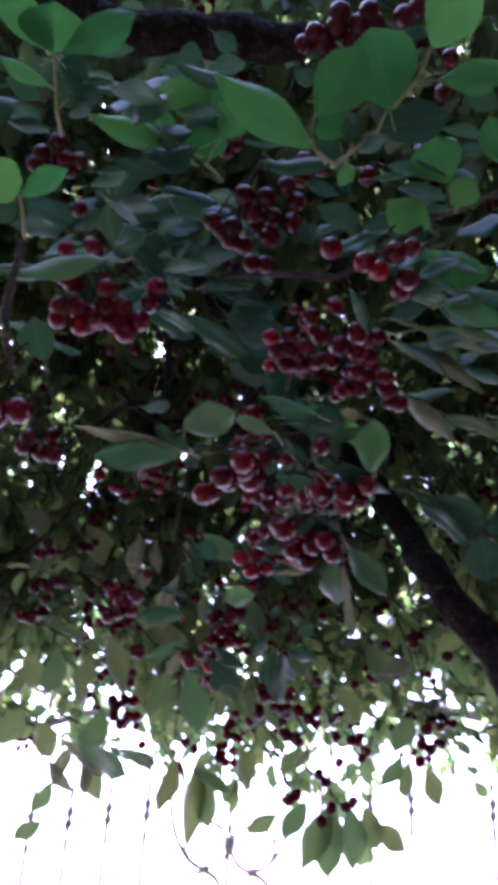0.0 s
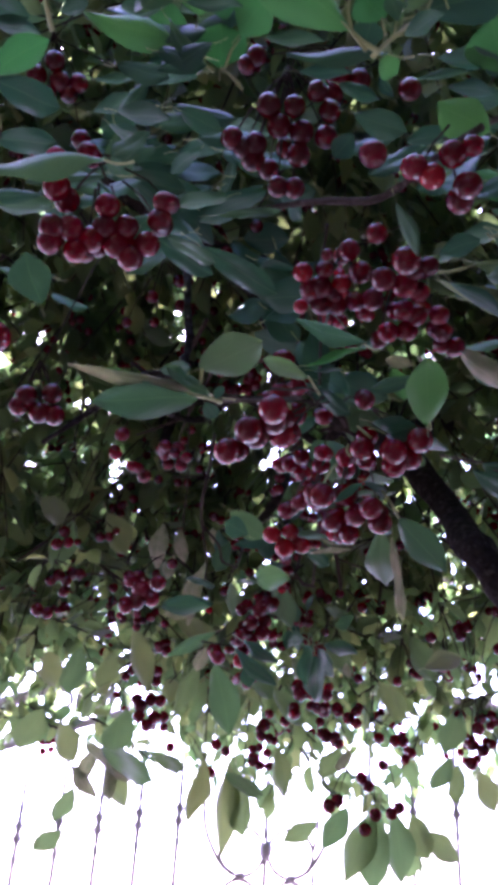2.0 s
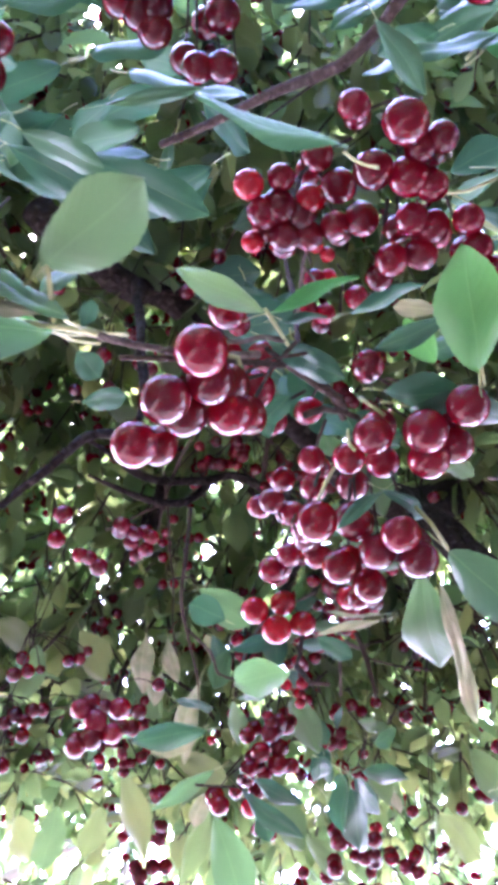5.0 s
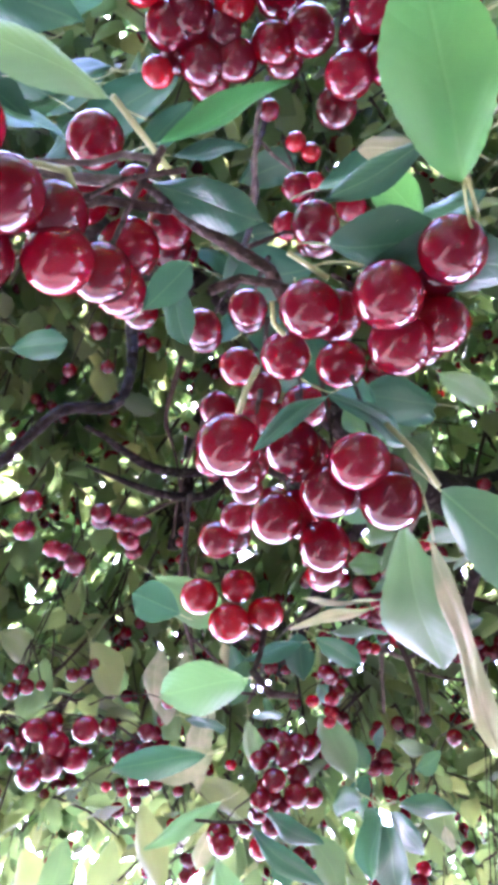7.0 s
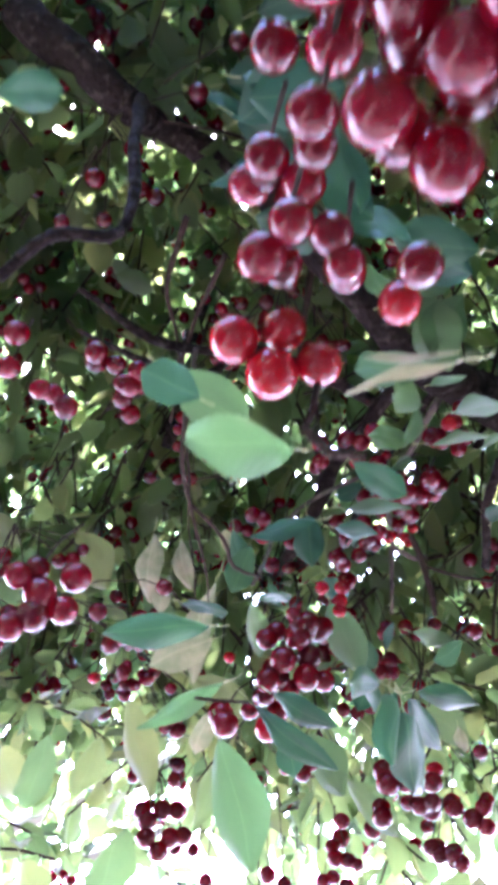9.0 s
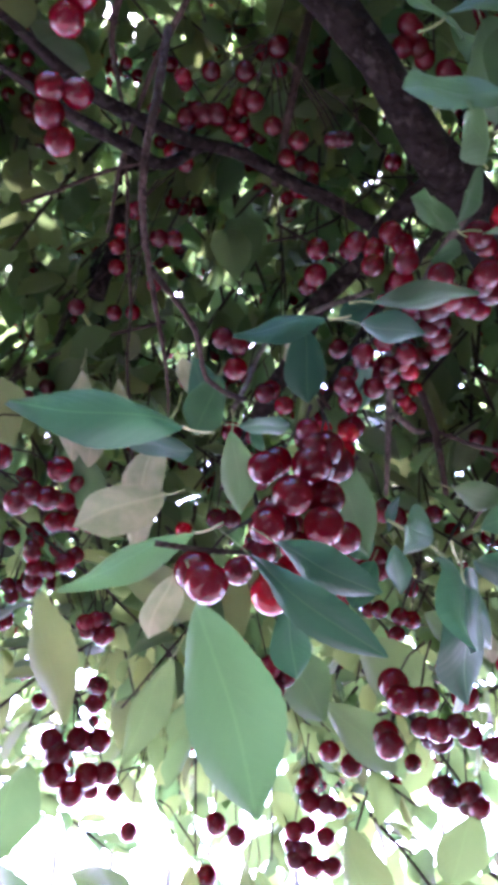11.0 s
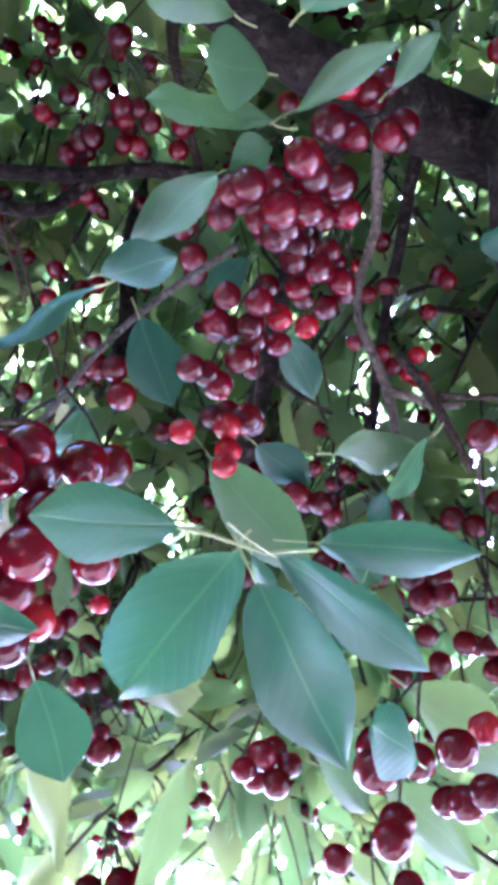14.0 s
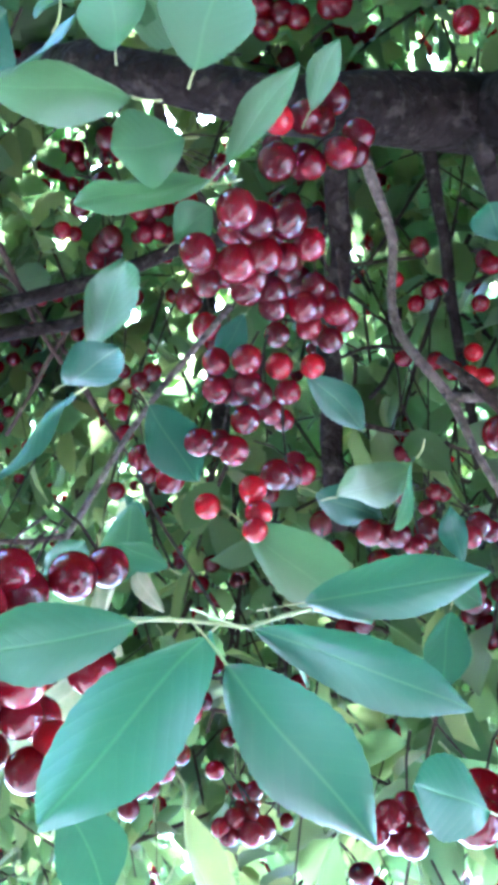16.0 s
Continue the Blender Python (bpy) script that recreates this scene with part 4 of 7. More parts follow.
limb('twig', [(-0.09, 1.3, 2.364), (-0.131, 1.373, 2.33), (-0.129, 1.443, 2.287), (-0.137, 1.619, 2.057)], [0.004, 0.0032, 0.0018, 0.0014])  # dark fine branch
limb('twig', [(-0.05, 1.322, 2.32), (-0.12, 1.426, 2.272), (-0.155, 1.515, 2.241)], [0.003, 0.0022, 0.0014])  # fine twig beside it
limb('twig', [(-0.053, 1.234, 2.114), (-0.062, 1.241, 2.041), (-0.068, 1.272, 2.016), (-0.069, 1.305, 2.002), (-0.066, 1.35, 1.967), (-0.069, 1.389, 1.947)], [0.0026, 0.0024, 0.0022, 0.0018, 0.0011, 0.0006])  # upright twig near the middle
limb('twig', [(-0.069, 1.305, 2.002), (-0.048, 1.338, 1.986), (-0.045, 1.373, 1.976), (-0.023, 1.4, 1.976)], [0.0018, 0.0018, 0.0016, 0.0014])  # bent twig with fruit
limb('branch', [(0.04, 1.442, 2.439), (0.024, 1.467, 2.384), (0.003, 1.549, 2.328)], [0.005, 0.0048, 0.0045])  # branch up to the limb
limb('twig', [(0.225, 1.502, 2.148), (0.212, 1.545, 2.112), (0.202, 1.604, 2.068)], [0.006, 0.006, 0.005])  # outer right twig
limb('twig', [(0.124, 1.583, 2.102), (0.139, 1.605, 2.069), (0.145, 1.635, 2.022)], [0.004, 0.004, 0.003])  # curved twig under the long bunch
limb('twig', [(0.141, 1.603, 2.071), (0.227, 1.63, 2.053)], [0.002, 0.002])  # flat twig
limb('twig', [(-0.057, 1.31, 1.835), (-0.014, 1.323, 1.835)], [0.0014, 0.0014])  # spray stem of the first leaves
limb('limb', [(0.183, 1.549, 2.312), (0.205, 1.583, 2.322), (0.233, 1.638, 2.343), (0.281, 1.735, 2.398), (0.398, 1.951, 2.546)], [0.02, 0.03, 0.032, 0.034, 0.036])  # limb beyond the fork
limb('limb', [(-0.349, 0.751, 2.577), (-0.14, 0.802, 2.544), (-0.018, 0.823, 2.545), (0.089, 0.838, 2.565)], [0.028, 0.028, 0.03, 0.026])  # shaded high limb
limb('branch', [(-0.161, 1.698, 2.714), (-0.185, 1.709, 2.572), (-0.215, 1.741, 2.359)], [0.012, 0.011, 0.01])  # far stem
limb('twig', [(-0.096, 0.487, 1.887), (-0.099, 0.5, 1.833), (-0.093, 0.508, 1.805)], [0.0028, 0.0026, 0.0022], TWIG_GREY)  # pale hanging twig
# leaves that stand out singly
leaf((-0.075, 1.657, 1.726), (-0.084, 1.521, 1.638), 37, (-0.31, -0.87, 0.39), 0.12, 'olive')
leaf((-0.035, 1.694, 1.736), (-0.044, 1.664, 1.592), 39, (-0.43, -0.88, 0.2), 0.12, 'olive')
leaf((-0.026, 1.7, 1.731), (-0.009, 1.657, 1.621), 42, (-0.49, -0.86, 0.14), 0.12, 'olive')
leaf((-0.032, 1.525, 1.698), (0.028, 1.54, 1.666), 25, (-0.48, -0.8, -0.36), 0.12, 'olive')
leaf((0.042, 1.674, 1.756), (0.05, 1.566, 1.679), 32, (-0.56, -0.81, 0.14), 0.12, 'olive')
leaf((0.111, 1.673, 1.649), (0.06, 1.641, 1.619), 30, (0.1, -0.78, 0.61), 0.12, 'olive')
leaf((0.2, 1.667, 1.669), (0.151, 1.633, 1.57), 49, (-0.42, -0.8, 0.42), 0.12, 'olive')
leaf((0.21, 1.665, 1.668), (0.194, 1.628, 1.557), 49, (-0.55, -0.78, 0.29), 0.12, 'olive')
leaf((0.235, 1.662, 1.668), (0.235, 1.624, 1.569), 46, (-0.61, -0.76, 0.23), 0.12, 'olive')
leaf((0.262, 1.658, 1.668), (0.278, 1.62, 1.602), 41, (-0.7, -0.69, 0.18), 0.12, 'olive')
leaf((0.159, 1.672, 1.673), (0.12, 1.639, 1.613), 38, (-0.26, -0.79, 0.55), 0.12, 'olive')
leaf((0.279, 1.653, 1.637), (0.32, 1.612, 1.6), 36, (-0.74, -0.65, -0.16), 0.12, 'olive')
leaf((0.326, 1.641, 1.752), (0.287, 1.622, 1.703), 30, (-0.29, -0.78, 0.56), 0.12, 'olive')
leaf((0.337, 1.64, 1.744), (0.323, 1.614, 1.684), 31, (-0.57, -0.7, 0.43), 0.12, 'olive')
leaf((0.341, 1.63, 1.829), (0.307, 1.615, 1.757), 42, (-0.47, -0.78, 0.41), 0.12, 'olive')
leaf((-0.364, 1.679, 1.802), (-0.385, 1.64, 1.734), 52, (-0.03, -0.89, 0.46), 0.12, 'olive')
leaf((-0.332, 1.677, 1.776), (-0.295, 1.655, 1.718), 43, (-0.42, -0.91, 0.04), 0.12, 'olive')
leaf((-0.228, 1.711, 1.813), (-0.228, 1.614, 1.73), 49, (-0.19, -0.89, 0.41), 0.12, 'olive')
leaf((-0.23, 1.579, 1.732), (-0.14, 1.501, 1.675), 38, (-0.36, -0.87, -0.32), 0.12, 'olive')
leaf((-0.278, 1.584, 1.609), (-0.304, 1.539, 1.582), 29, (0.3, -0.68, 0.67), 0.12, 'olive')
leaf((-0.247, 1.7, 1.721), (-0.204, 1.671, 1.654), 38, (-0.45, -0.89, 0.01), 0.12, 'olive')
leaf((-0.143, 1.562, 1.718), (-0.093, 1.516, 1.697), 26, (-0.5, -0.78, -0.37), 0.12, 'olive')
leaf((-0.215, 1.639, 1.943), (-0.183, 1.629, 1.829), 39, (-0.4, -0.91, -0.07), 0.12, 'olive')
leaf((-0.146, 1.647, 1.967), (-0.069, 1.633, 1.919), 41, (-0.44, -0.76, -0.48), 0.12, 'olive')
leaf((-0.007, 1.682, 1.905), (0.026, 1.661, 1.835), 43, (-0.59, -0.8, -0.06), 0.12, 'olive')
leaf((-0.099, 1.671, 1.892), (-0.134, 1.64, 1.804), 31, (-0.21, -0.92, 0.32), 0.12, 'olive')
leaf((0.063, 1.688, 1.909), (0.117, 1.67, 1.843), 49, (-0.61, -0.75, -0.25), 0.12, 'olive')
leaf((0.124, 1.686, 1.932), (0.166, 1.665, 1.885), 35, (-0.7, -0.68, -0.23), 0.12, 'olive')
leaf((0.276, 1.729, 1.97), (0.301, 1.676, 1.886), 43, (-0.72, -0.69, -0.07), 0.12, 'olive')
leaf((0.222, 1.729, 1.887), (0.254, 1.668, 1.814), 43, (-0.71, -0.69, -0.17), 0.12, 'olive')
leaf((-0.3, 1.63, 1.9), (-0.306, 1.6, 1.818), 45, (-0.18, -0.94, 0.28), 0.12, 'olive')
leaf((-0.375, 1.668, 1.898), (-0.343, 1.646, 1.838), 42, (-0.41, -0.91, 0.05), 0.12, 'olive')
leaf((-0.244, 1.641, 1.898), (-0.258, 1.611, 1.833), 37, (-0.13, -0.91, 0.38), 0.12, 'olive')
leaf((0.15, 1.716, 1.771), (0.118, 1.677, 1.721), 37, (-0.21, -0.8, 0.57), 0.12, 'olive')
leaf((0.033, 1.695, 1.857), (0.082, 1.673, 1.795), 37, (-0.62, -0.76, -0.2), 0.12, 'olive')
leaf((0.365, 1.633, 1.731), (0.377, 1.599, 1.673), 36, (-0.76, -0.62, 0.18), 0.12, 'olive')
leaf((-0.291, 1.68, 1.679), (-0.311, 1.645, 1.627), 32, (-0.03, -0.81, 0.59), 0.12, 'olive')
leaf((-0.275, 1.575, 2.129), (-0.235, 1.571, 2.051), 49, (-0.43, -0.88, -0.22), 0.12, 'olive')
leaf((-0.338, 1.577, 2.114), (-0.357, 1.556, 2.021), 46, (-0.11, -0.98, 0.17), 0.12, 'olive')
leaf((-0.395, 1.548, 2.144), (-0.338, 1.542, 2.1), 46, (-0.42, -0.78, -0.46), 0.12, 'olive')
leaf((0.29, 1.631, 1.892), (0.334, 1.565, 1.894), 36, (-0.37, -0.57, -0.73), 0.12, 'olive')
leaf((-0.196, 1.611, 2.068), (-0.159, 1.6, 2.002), 38, (-0.5, -0.85, -0.17), 0.12, 'olive')
leaf((-0.049, 0.528, 1.911), (-0.105, 0.48, 1.866), 18, (0.33, -0.81, 0.49), 0.12)
leaf((-0.024, 0.529, 1.935), (-0.048, 0.534, 1.921), 15, (-0.17, -0.98, -0.05), 0.12)
leaf((0.106, 0.579, 1.82), (0.068, 0.553, 1.82), 16, (0.53, -0.81, 0.25), 0.12)
leaf((-0.032, 0.65, 1.961), (0.002, 0.669, 1.95), 16, (-0.27, -0.16, -0.95), 0.12)
leaf((0.133, 0.626, 1.974), (0.147, 0.639, 1.936), 12, (-0.74, -0.56, -0.38), 0.12)
leaf((0.064, 0.747, 1.851), (0.081, 0.74, 1.862), 11, (0.25, -0.57, -0.78), 0.12)
leaf((0.124, 0.738, 1.858), (0.16, 0.737, 1.847), 20, (-0.32, -0.11, -0.94), 0.12)
leaf((0.134, 0.742, 1.851), (0.18, 0.74, 1.834), 22, (-0.36, -0.03, -0.93), 0.12)
leaf((0.118, 0.8, 1.969), (0.163, 0.791, 1.974), 13, (0.15, 0.01, -0.99), 0.12)
leaf((0.02, 0.961, 1.852), (-0.002, 0.948, 1.86), 22, (0.44, -0.9, -0.08), 0.12)
leaf((0.184, 0.783, 1.928), (0.156, 0.793, 1.926), 15, (-0.28, -0.95, -0.15), 0.12)
leaf((0.062, 0.768, 1.901), (0.066, 0.786, 1.872), 14, (-0.47, -0.75, -0.47), 0.12)
leaf((-0.079, 0.909, 2.011), (-0.048, 0.92, 2.02), 20, (0.3, -0.25, -0.92), 0.12)
leaf((0.079, 1.063, 1.879), (0.105, 1.074, 1.863), 16, (-0.21, -0.69, -0.7), 0.12)
leaf((-0.014, 1.314, 1.831), (0.04, 1.309, 1.779), 19, (-0.43, -0.86, -0.26), 0.28)
leaf((-0.002, 1.326, 1.842), (0.041, 1.322, 1.81), 20, (-0.45, -0.72, -0.5), 0.28)
leaf((-0.036, 1.304, 1.803), (-0.012, 1.293, 1.716), 37, (-0.23, -0.97, 0.04), 0.12, 'fresh')
leaf((-0.045, 1.355, 1.862), (-0.1, 1.31, 1.82), 17, (0.14, -0.95, 0.28), 0.12, 'fresh')
leaf((-0.054, 1.357, 1.839), (-0.069, 1.353, 1.809), 22, (-0.35, -0.91, 0.22), 0.28, 'pale')
leaf((-0.043, 1.278, 1.88), (-0.094, 1.208, 1.853), 23, (0.68, -0.73, 0.02), 0.12)
leaf((0.033, 1.368, 2.013), (-0.025, 1.356, 1.998), 20, (0.14, -0.97, 0.21), 0.12)
leaf((0.061, 1.36, 2.017), (0.116, 1.334, 1.993), 20, (-0.35, 0.08, -0.93), 0.12, 'fresh')
leaf((0.051, 1.351, 1.994), (0.087, 1.352, 1.983), 21, (-0.28, -0.26, -0.92), 0.12)
leaf((0.07, 1.442, 1.891), (0.071, 1.453, 1.862), 17, (-0.71, -0.64, -0.3), 0.12)
leaf((0.112, 1.45, 1.933), (0.145, 1.449, 1.917), 21, (-0.42, -0.41, -0.81), 0.28, 'fresh')
leaf((-0.024, 1.391, 1.95), (0.008, 1.392, 1.948), 17, (-0.09, -0.13, -0.99), 0.12)
leaf((-0.028, 1.393, 1.948), (-0.027, 1.417, 1.903), 23, (-0.41, -0.8, -0.44), 0.12, 'fresh')
leaf((-0.078, 1.458, 1.939), (-0.125, 1.426, 1.909), 34, (0.46, -0.88, 0.1), 0.28, 'pale')
leaf((-0.104, 1.437, 1.969), (-0.057, 1.418, 1.946), 20, (-0.5, -0.23, -0.83), 0.12)
leaf((0.007, 1.45, 2.06), (0.017, 1.464, 2.041), 18, (-0.46, -0.62, -0.64), 0.28, 'pale')
leaf((-0.063, 1.474, 2.065), (-0.058, 1.482, 2.015), 26, (-0.56, -0.81, -0.2), 0.12)
leaf((0.157, 1.444, 1.92), (0.128, 1.458, 1.91), 25, (-0.5, -0.81, 0.32), 0.12)
leaf((0.112, 1.414, 1.868), (0.167, 1.452, 1.864), 20, (0.29, -0.82, -0.49), 0.12)
leaf((0.101, 1.397, 1.857), (0.133, 1.476, 1.832), 22, (0.53, -0.79, -0.3), 0.12)
leaf((0.098, 1.385, 1.842), (0.105, 1.435, 1.788), 31, (0.44, -0.82, -0.36), 0.12)
leaf((0.09, 1.385, 1.857), (0.093, 1.322, 1.789), 30, (0.53, -0.72, -0.44), 0.12)
leaf((0.079, 1.362, 1.86), (0.063, 1.311, 1.842), 23, (0.58, -0.63, -0.52), 0.12)
leaf((0.037, 1.471, 1.975), (0.064, 1.521, 1.916), 33, (0.14, -0.82, -0.56), 0.12, 'fresh')
leaf((0.136, 1.326, 2.103), (0.117, 1.264, 2.069), 27, (0.89, -0.08, -0.45), 0.12, 'fresh')
leaf((0.147, 1.31, 2.11), (0.174, 1.288, 2.096), 28, (-0.01, 0.47, -0.88), 0.12, 'fresh')
leaf((0.137, 1.357, 2.098), (0.123, 1.326, 2.075), 33, (0.84, -0.06, -0.54), 0.12, 'fresh')
leaf((0.167, 1.34, 2.099), (0.207, 1.322, 2.088), 39, (-0.14, 0.15, -0.98), 0.12, 'fresh')
leaf((0.127, 1.384, 2.1), (0.091, 1.327, 2.074), 22, (0.83, -0.49, -0.25), 0.12, 'fresh')
leaf((0.142, 1.38, 2.093), (0.201, 1.373, 2.088), 18, (-0.06, 0.09, -0.99), 0.12, 'fresh')
leaf((0.189, 1.392, 2.091), (0.22, 1.383, 2.1), 15, (0.3, 0.03, -0.95), 0.12, 'fresh')
leaf((0.104, 1.377, 2.067), (0.127, 1.383, 2.075), 21, (0.31, -0.03, -0.95), 0.12, 'fresh')
leaf((0.02, 1.426, 2.05), (0.023, 1.453, 2.006), 29, (0.33, -0.82, -0.47), 0.12)
leaf((0.068, 1.516, 2.094), (0.069, 1.56, 2.066), 23, (0.05, -0.61, -0.79), 0.12)
leaf((0.111, 1.499, 1.808), (0.108, 1.464, 1.813), 27, (0.94, -0.17, -0.29), 0.12)
leaf((0.001, 1.389, 1.832), (0.008, 1.401, 1.797), 25, (0.58, -0.79, -0.18), 0.12)
leaf((-0.01, 1.459, 1.971), (-0.017, 1.432, 1.982), 17, (0.95, -0.3, -0.04), 0.12)
leaf((0.054, 1.62, 2), (0.071, 1.63, 1.961), 26, (-0.38, -0.85, -0.35), 0.12)
leaf((0.086, 1.598, 1.971), (0.099, 1.583, 1.997), 17, (0.74, -0.36, -0.57), 0.12)
leaf((0.028, 1.553, 2.041), (0.047, 1.591, 2.023), 26, (0.16, -0.57, -0.81), 0.12)
leaf((0.208, 1.519, 2.078), (0.216, 1.503, 2.09), 26, (0.44, -0.42, -0.79), 0.12)
leaf((0.075, 1.457, 2.1), (0.048, 1.456, 2.085), 18, (0.29, -0.79, -0.54), 0.12)
leaf((-0.043, 1.463, 2.039), (-0.059, 1.458, 1.988), 29, (0.58, -0.8, -0.16), 0.12)
leaf((0.072, 1.592, 1.944), (0.054, 1.587, 1.904), 24, (0.25, -0.97, -0.07), 0.12)
leaf((-0.166, 1.525, 2.096), (-0.178, 1.529, 2.02), 33, (-0.35, -0.94, -0.02), 0.28, 'pale')
leaf((-0.137, 1.536, 2.093), (-0.129, 1.538, 2.033), 22, (-0.32, -0.94, -0.1), 0.28, 'pale')
leaf((-0.134, 1.49, 2.026), (-0.144, 1.486, 1.985), 21, (-0.13, -0.99, 0.09), 0.28, 'pale')
leaf((-0.068, 1.491, 2.041), (-0.07, 1.473, 2.065), 17, (0.55, -0.69, -0.46), 0.28, 'pale')
leaf((-0.306, 1.868, 1.777), (-0.332, 1.845, 1.697), 31, (-0.19, -0.93, 0.32), 0.28, 'pale')
leaf((-0.24, 1.691, 1.738), (-0.235, 1.652, 1.665), 28, (-0.47, -0.86, 0.2), 0.28, 'pale')
leaf((-0.287, 1.706, 1.753), (-0.21, 1.644, 1.689), 25, (-0.32, -0.9, -0.29), 0.28, 'pale')
leaf((-0.351, 1.862, 1.737), (-0.3, 1.851, 1.679), 29, (-0.35, -0.92, -0.17), 0.28, 'pale')
leaf((-0.08, 1.473, 2.009), (-0.11, 1.461, 1.911), 31, (-0.36, -0.91, 0.19), 0.28, 'pale')
leaf((0.158, 1.601, 1.75), (0.138, 1.58, 1.72), 25, (-0.53, -0.57, 0.63), 0.28, 'pale')
leaf((0.153, 1.594, 1.886), (0.154, 1.604, 1.862), 16, (-0.68, -0.69, -0.27), 0.28, 'pale')
leaf((-0.044, 0.657, 2.106), (0.011, 0.648, 2.088), 16, (-0.17, -0.99, -0.02), 0.12)
leaf((-0, 0.569, 2.068), (-0.04, 0.575, 2.051), 21, (-0.08, -0.98, -0.17), 0.12)
leaf((-0.003, 0.569, 2.171), (-0.039, 0.56, 2.147), 21, (0.49, -0.01, -0.87), 0.12)
leaf((-0.003, 0.59, 2.193), (0.032, 0.584, 2.191), 20, (-0.09, -0.03, -1.0), 0.12)
leaf((-0.153, 0.575, 2.012), (-0.178, 0.553, 1.985), 12, (0.64, 0.07, -0.76), 0.12)
leaf((-0.039, 0.571, 2.063), (-0.004, 0.578, 2.061), 23, (0.2, -0.98, 0.05), 0.12)
leaf((-0.02, 0.603, 2.129), (0.017, 0.574, 2.121), 18, (-0.64, -0.74, -0.19), 0.12)
leaf((-0.068, 0.594, 2.027), (-0.03, 0.597, 2.019), 21, (-0.25, 0.12, -0.96), 0.12)
leaf((-0.118, 0.554, 2.131), (-0.078, 0.556, 2.131), 20, (-0.05, 0.37, -0.93), 0.12)
leaf((-0.063, 0.608, 2.163), (-0.091, 0.591, 2.143), 20, (0.28, -0.87, 0.41), 0.12)
leaf((-0.071, 0.535, 2.093), (-0.028, 0.531, 2.074), 26, (-0.43, 0.03, -0.9), 0.12)
leaf((-0.069, 0.56, 2.095), (-0.034, 0.56, 2.095), 16, (-0.06, -0.07, -1.0), 0.12)
leaf((-0.018, 0.519, 2.103), (0.026, 0.519, 2.088), 16, (-0.07, -0.99, -0.12), 0.12)
leaf((-0.074, 0.591, 2.072), (-0.033, 0.589, 2.06), 20, (-0.09, -1.0, -0.04), 0.12)
leaf((-0.154, 0.549, 2.093), (-0.186, 0.533, 2.06), 26, (0.39, -0.92, 0.04), 0.12)
leaf((-0.027, 0.592, 2.182), (-0.065, 0.579, 2.157), 20, (0.13, -0.94, 0.3), 0.12)
leaf((-0.056, 0.627, 2.104), (-0.086, 0.642, 2.079), 16, (-0.26, -0.94, -0.24), 0.12)
leaf((-0.034, 0.566, 2.091), (-0.012, 0.581, 2.063), 19, (0.64, -0.76, 0.12), 0.12)
leaf((-0.154, 0.593, 1.999), (-0.108, 0.596, 1.995), 21, (-0.11, -0.24, -0.96), 0.12)
leaf((-0.029, 0.539, 2.095), (-0.052, 0.538, 2.063), 29, (-0.21, -0.96, 0.2), 0.12)
leaf((-0.022, 0.561, 2.102), (0.019, 0.566, 2.099), 17, (-0.16, 0.3, -0.94), 0.12)
leaf((-0.059, 0.591, 2.111), (-0.009, 0.576, 2.099), 25, (-0.28, -0.95, 0.15), 0.12)
leaf((-0.116, 0.567, 2.146), (-0.07, 0.572, 2.145), 17, (0.09, -1.0, 0.03), 0.12)
leaf((-0.025, 0.646, 2.131), (-0.065, 0.634, 2.1), 21, (0.46, 0.35, -0.82), 0.12)
leaf((-0.036, 0.603, 2.151), (0.003, 0.596, 2.161), 18, (0.22, 0.01, -0.98), 0.12)
leaf((-0.12, 0.563, 2.145), (-0.08, 0.569, 2.136), 19, (0.21, -0.91, 0.35), 0.12)
leaf((-0.138, 0.545, 2.126), (-0.101, 0.534, 2.123), 21, (0.06, 0.41, -0.91), 0.12)
leaf((0.158, 0.579, 2.066), (0.205, 0.573, 2.045), 19, (-0.38, 0.29, -0.88), 0.12)
leaf((0.192, 0.663, 2.087), (0.148, 0.656, 2.066), 17, (0.41, -0.29, -0.86), 0.12)
leaf((0.194, 0.645, 2.159), (0.232, 0.623, 2.153), 24, (-0.49, -0.86, 0.18), 0.12)
leaf((0.14, 0.657, 2.073), (0.095, 0.658, 2.061), 16, (-0.04, -1.0, -0.01), 0.12)
leaf((0.184, 0.734, 2.139), (0.141, 0.745, 2.135), 24, (-0.25, -0.92, 0.3), 0.12)
leaf((0.232, 0.698, 2.127), (0.186, 0.702, 2.119), 16, (-0.02, -1.0, 0.02), 0.12)
leaf((0.222, 0.636, 2.088), (0.184, 0.622, 2.071), 22, (0.35, 0.03, -0.94), 0.12)
leaf((0.22, 0.694, 2.099), (0.172, 0.712, 2.091), 19, (0.22, -0.2, -0.96), 0.12)
leaf((0.21, 0.644, 2.14), (0.253, 0.637, 2.12), 20, (-0.11, -0.98, 0.18), 0.12)
leaf((0.16, 0.645, 2.05), (0.116, 0.66, 2.038), 20, (-0.31, -0.95, -0.02), 0.12)
leaf((0.235, 0.689, 2.131), (0.201, 0.708, 2.121), 23, (0.34, -0.11, -0.93), 0.12)
leaf((-0.128, 0.753, 2.096), (-0.163, 0.734, 2.054), 22, (0.64, 0.25, -0.73), 0.12)
leaf((-0.001, 0.735, 2.083), (-0.045, 0.738, 2.069), 20, (0.31, 0.03, -0.95), 0.12)
leaf((-0.118, 0.698, 2.048), (-0.07, 0.686, 2.056), 25, (-0.3, -0.92, 0.26), 0.12)
leaf((-0.103, 0.688, 2.119), (-0.067, 0.688, 2.086), 19, (-0.69, -0.19, -0.7), 0.12)
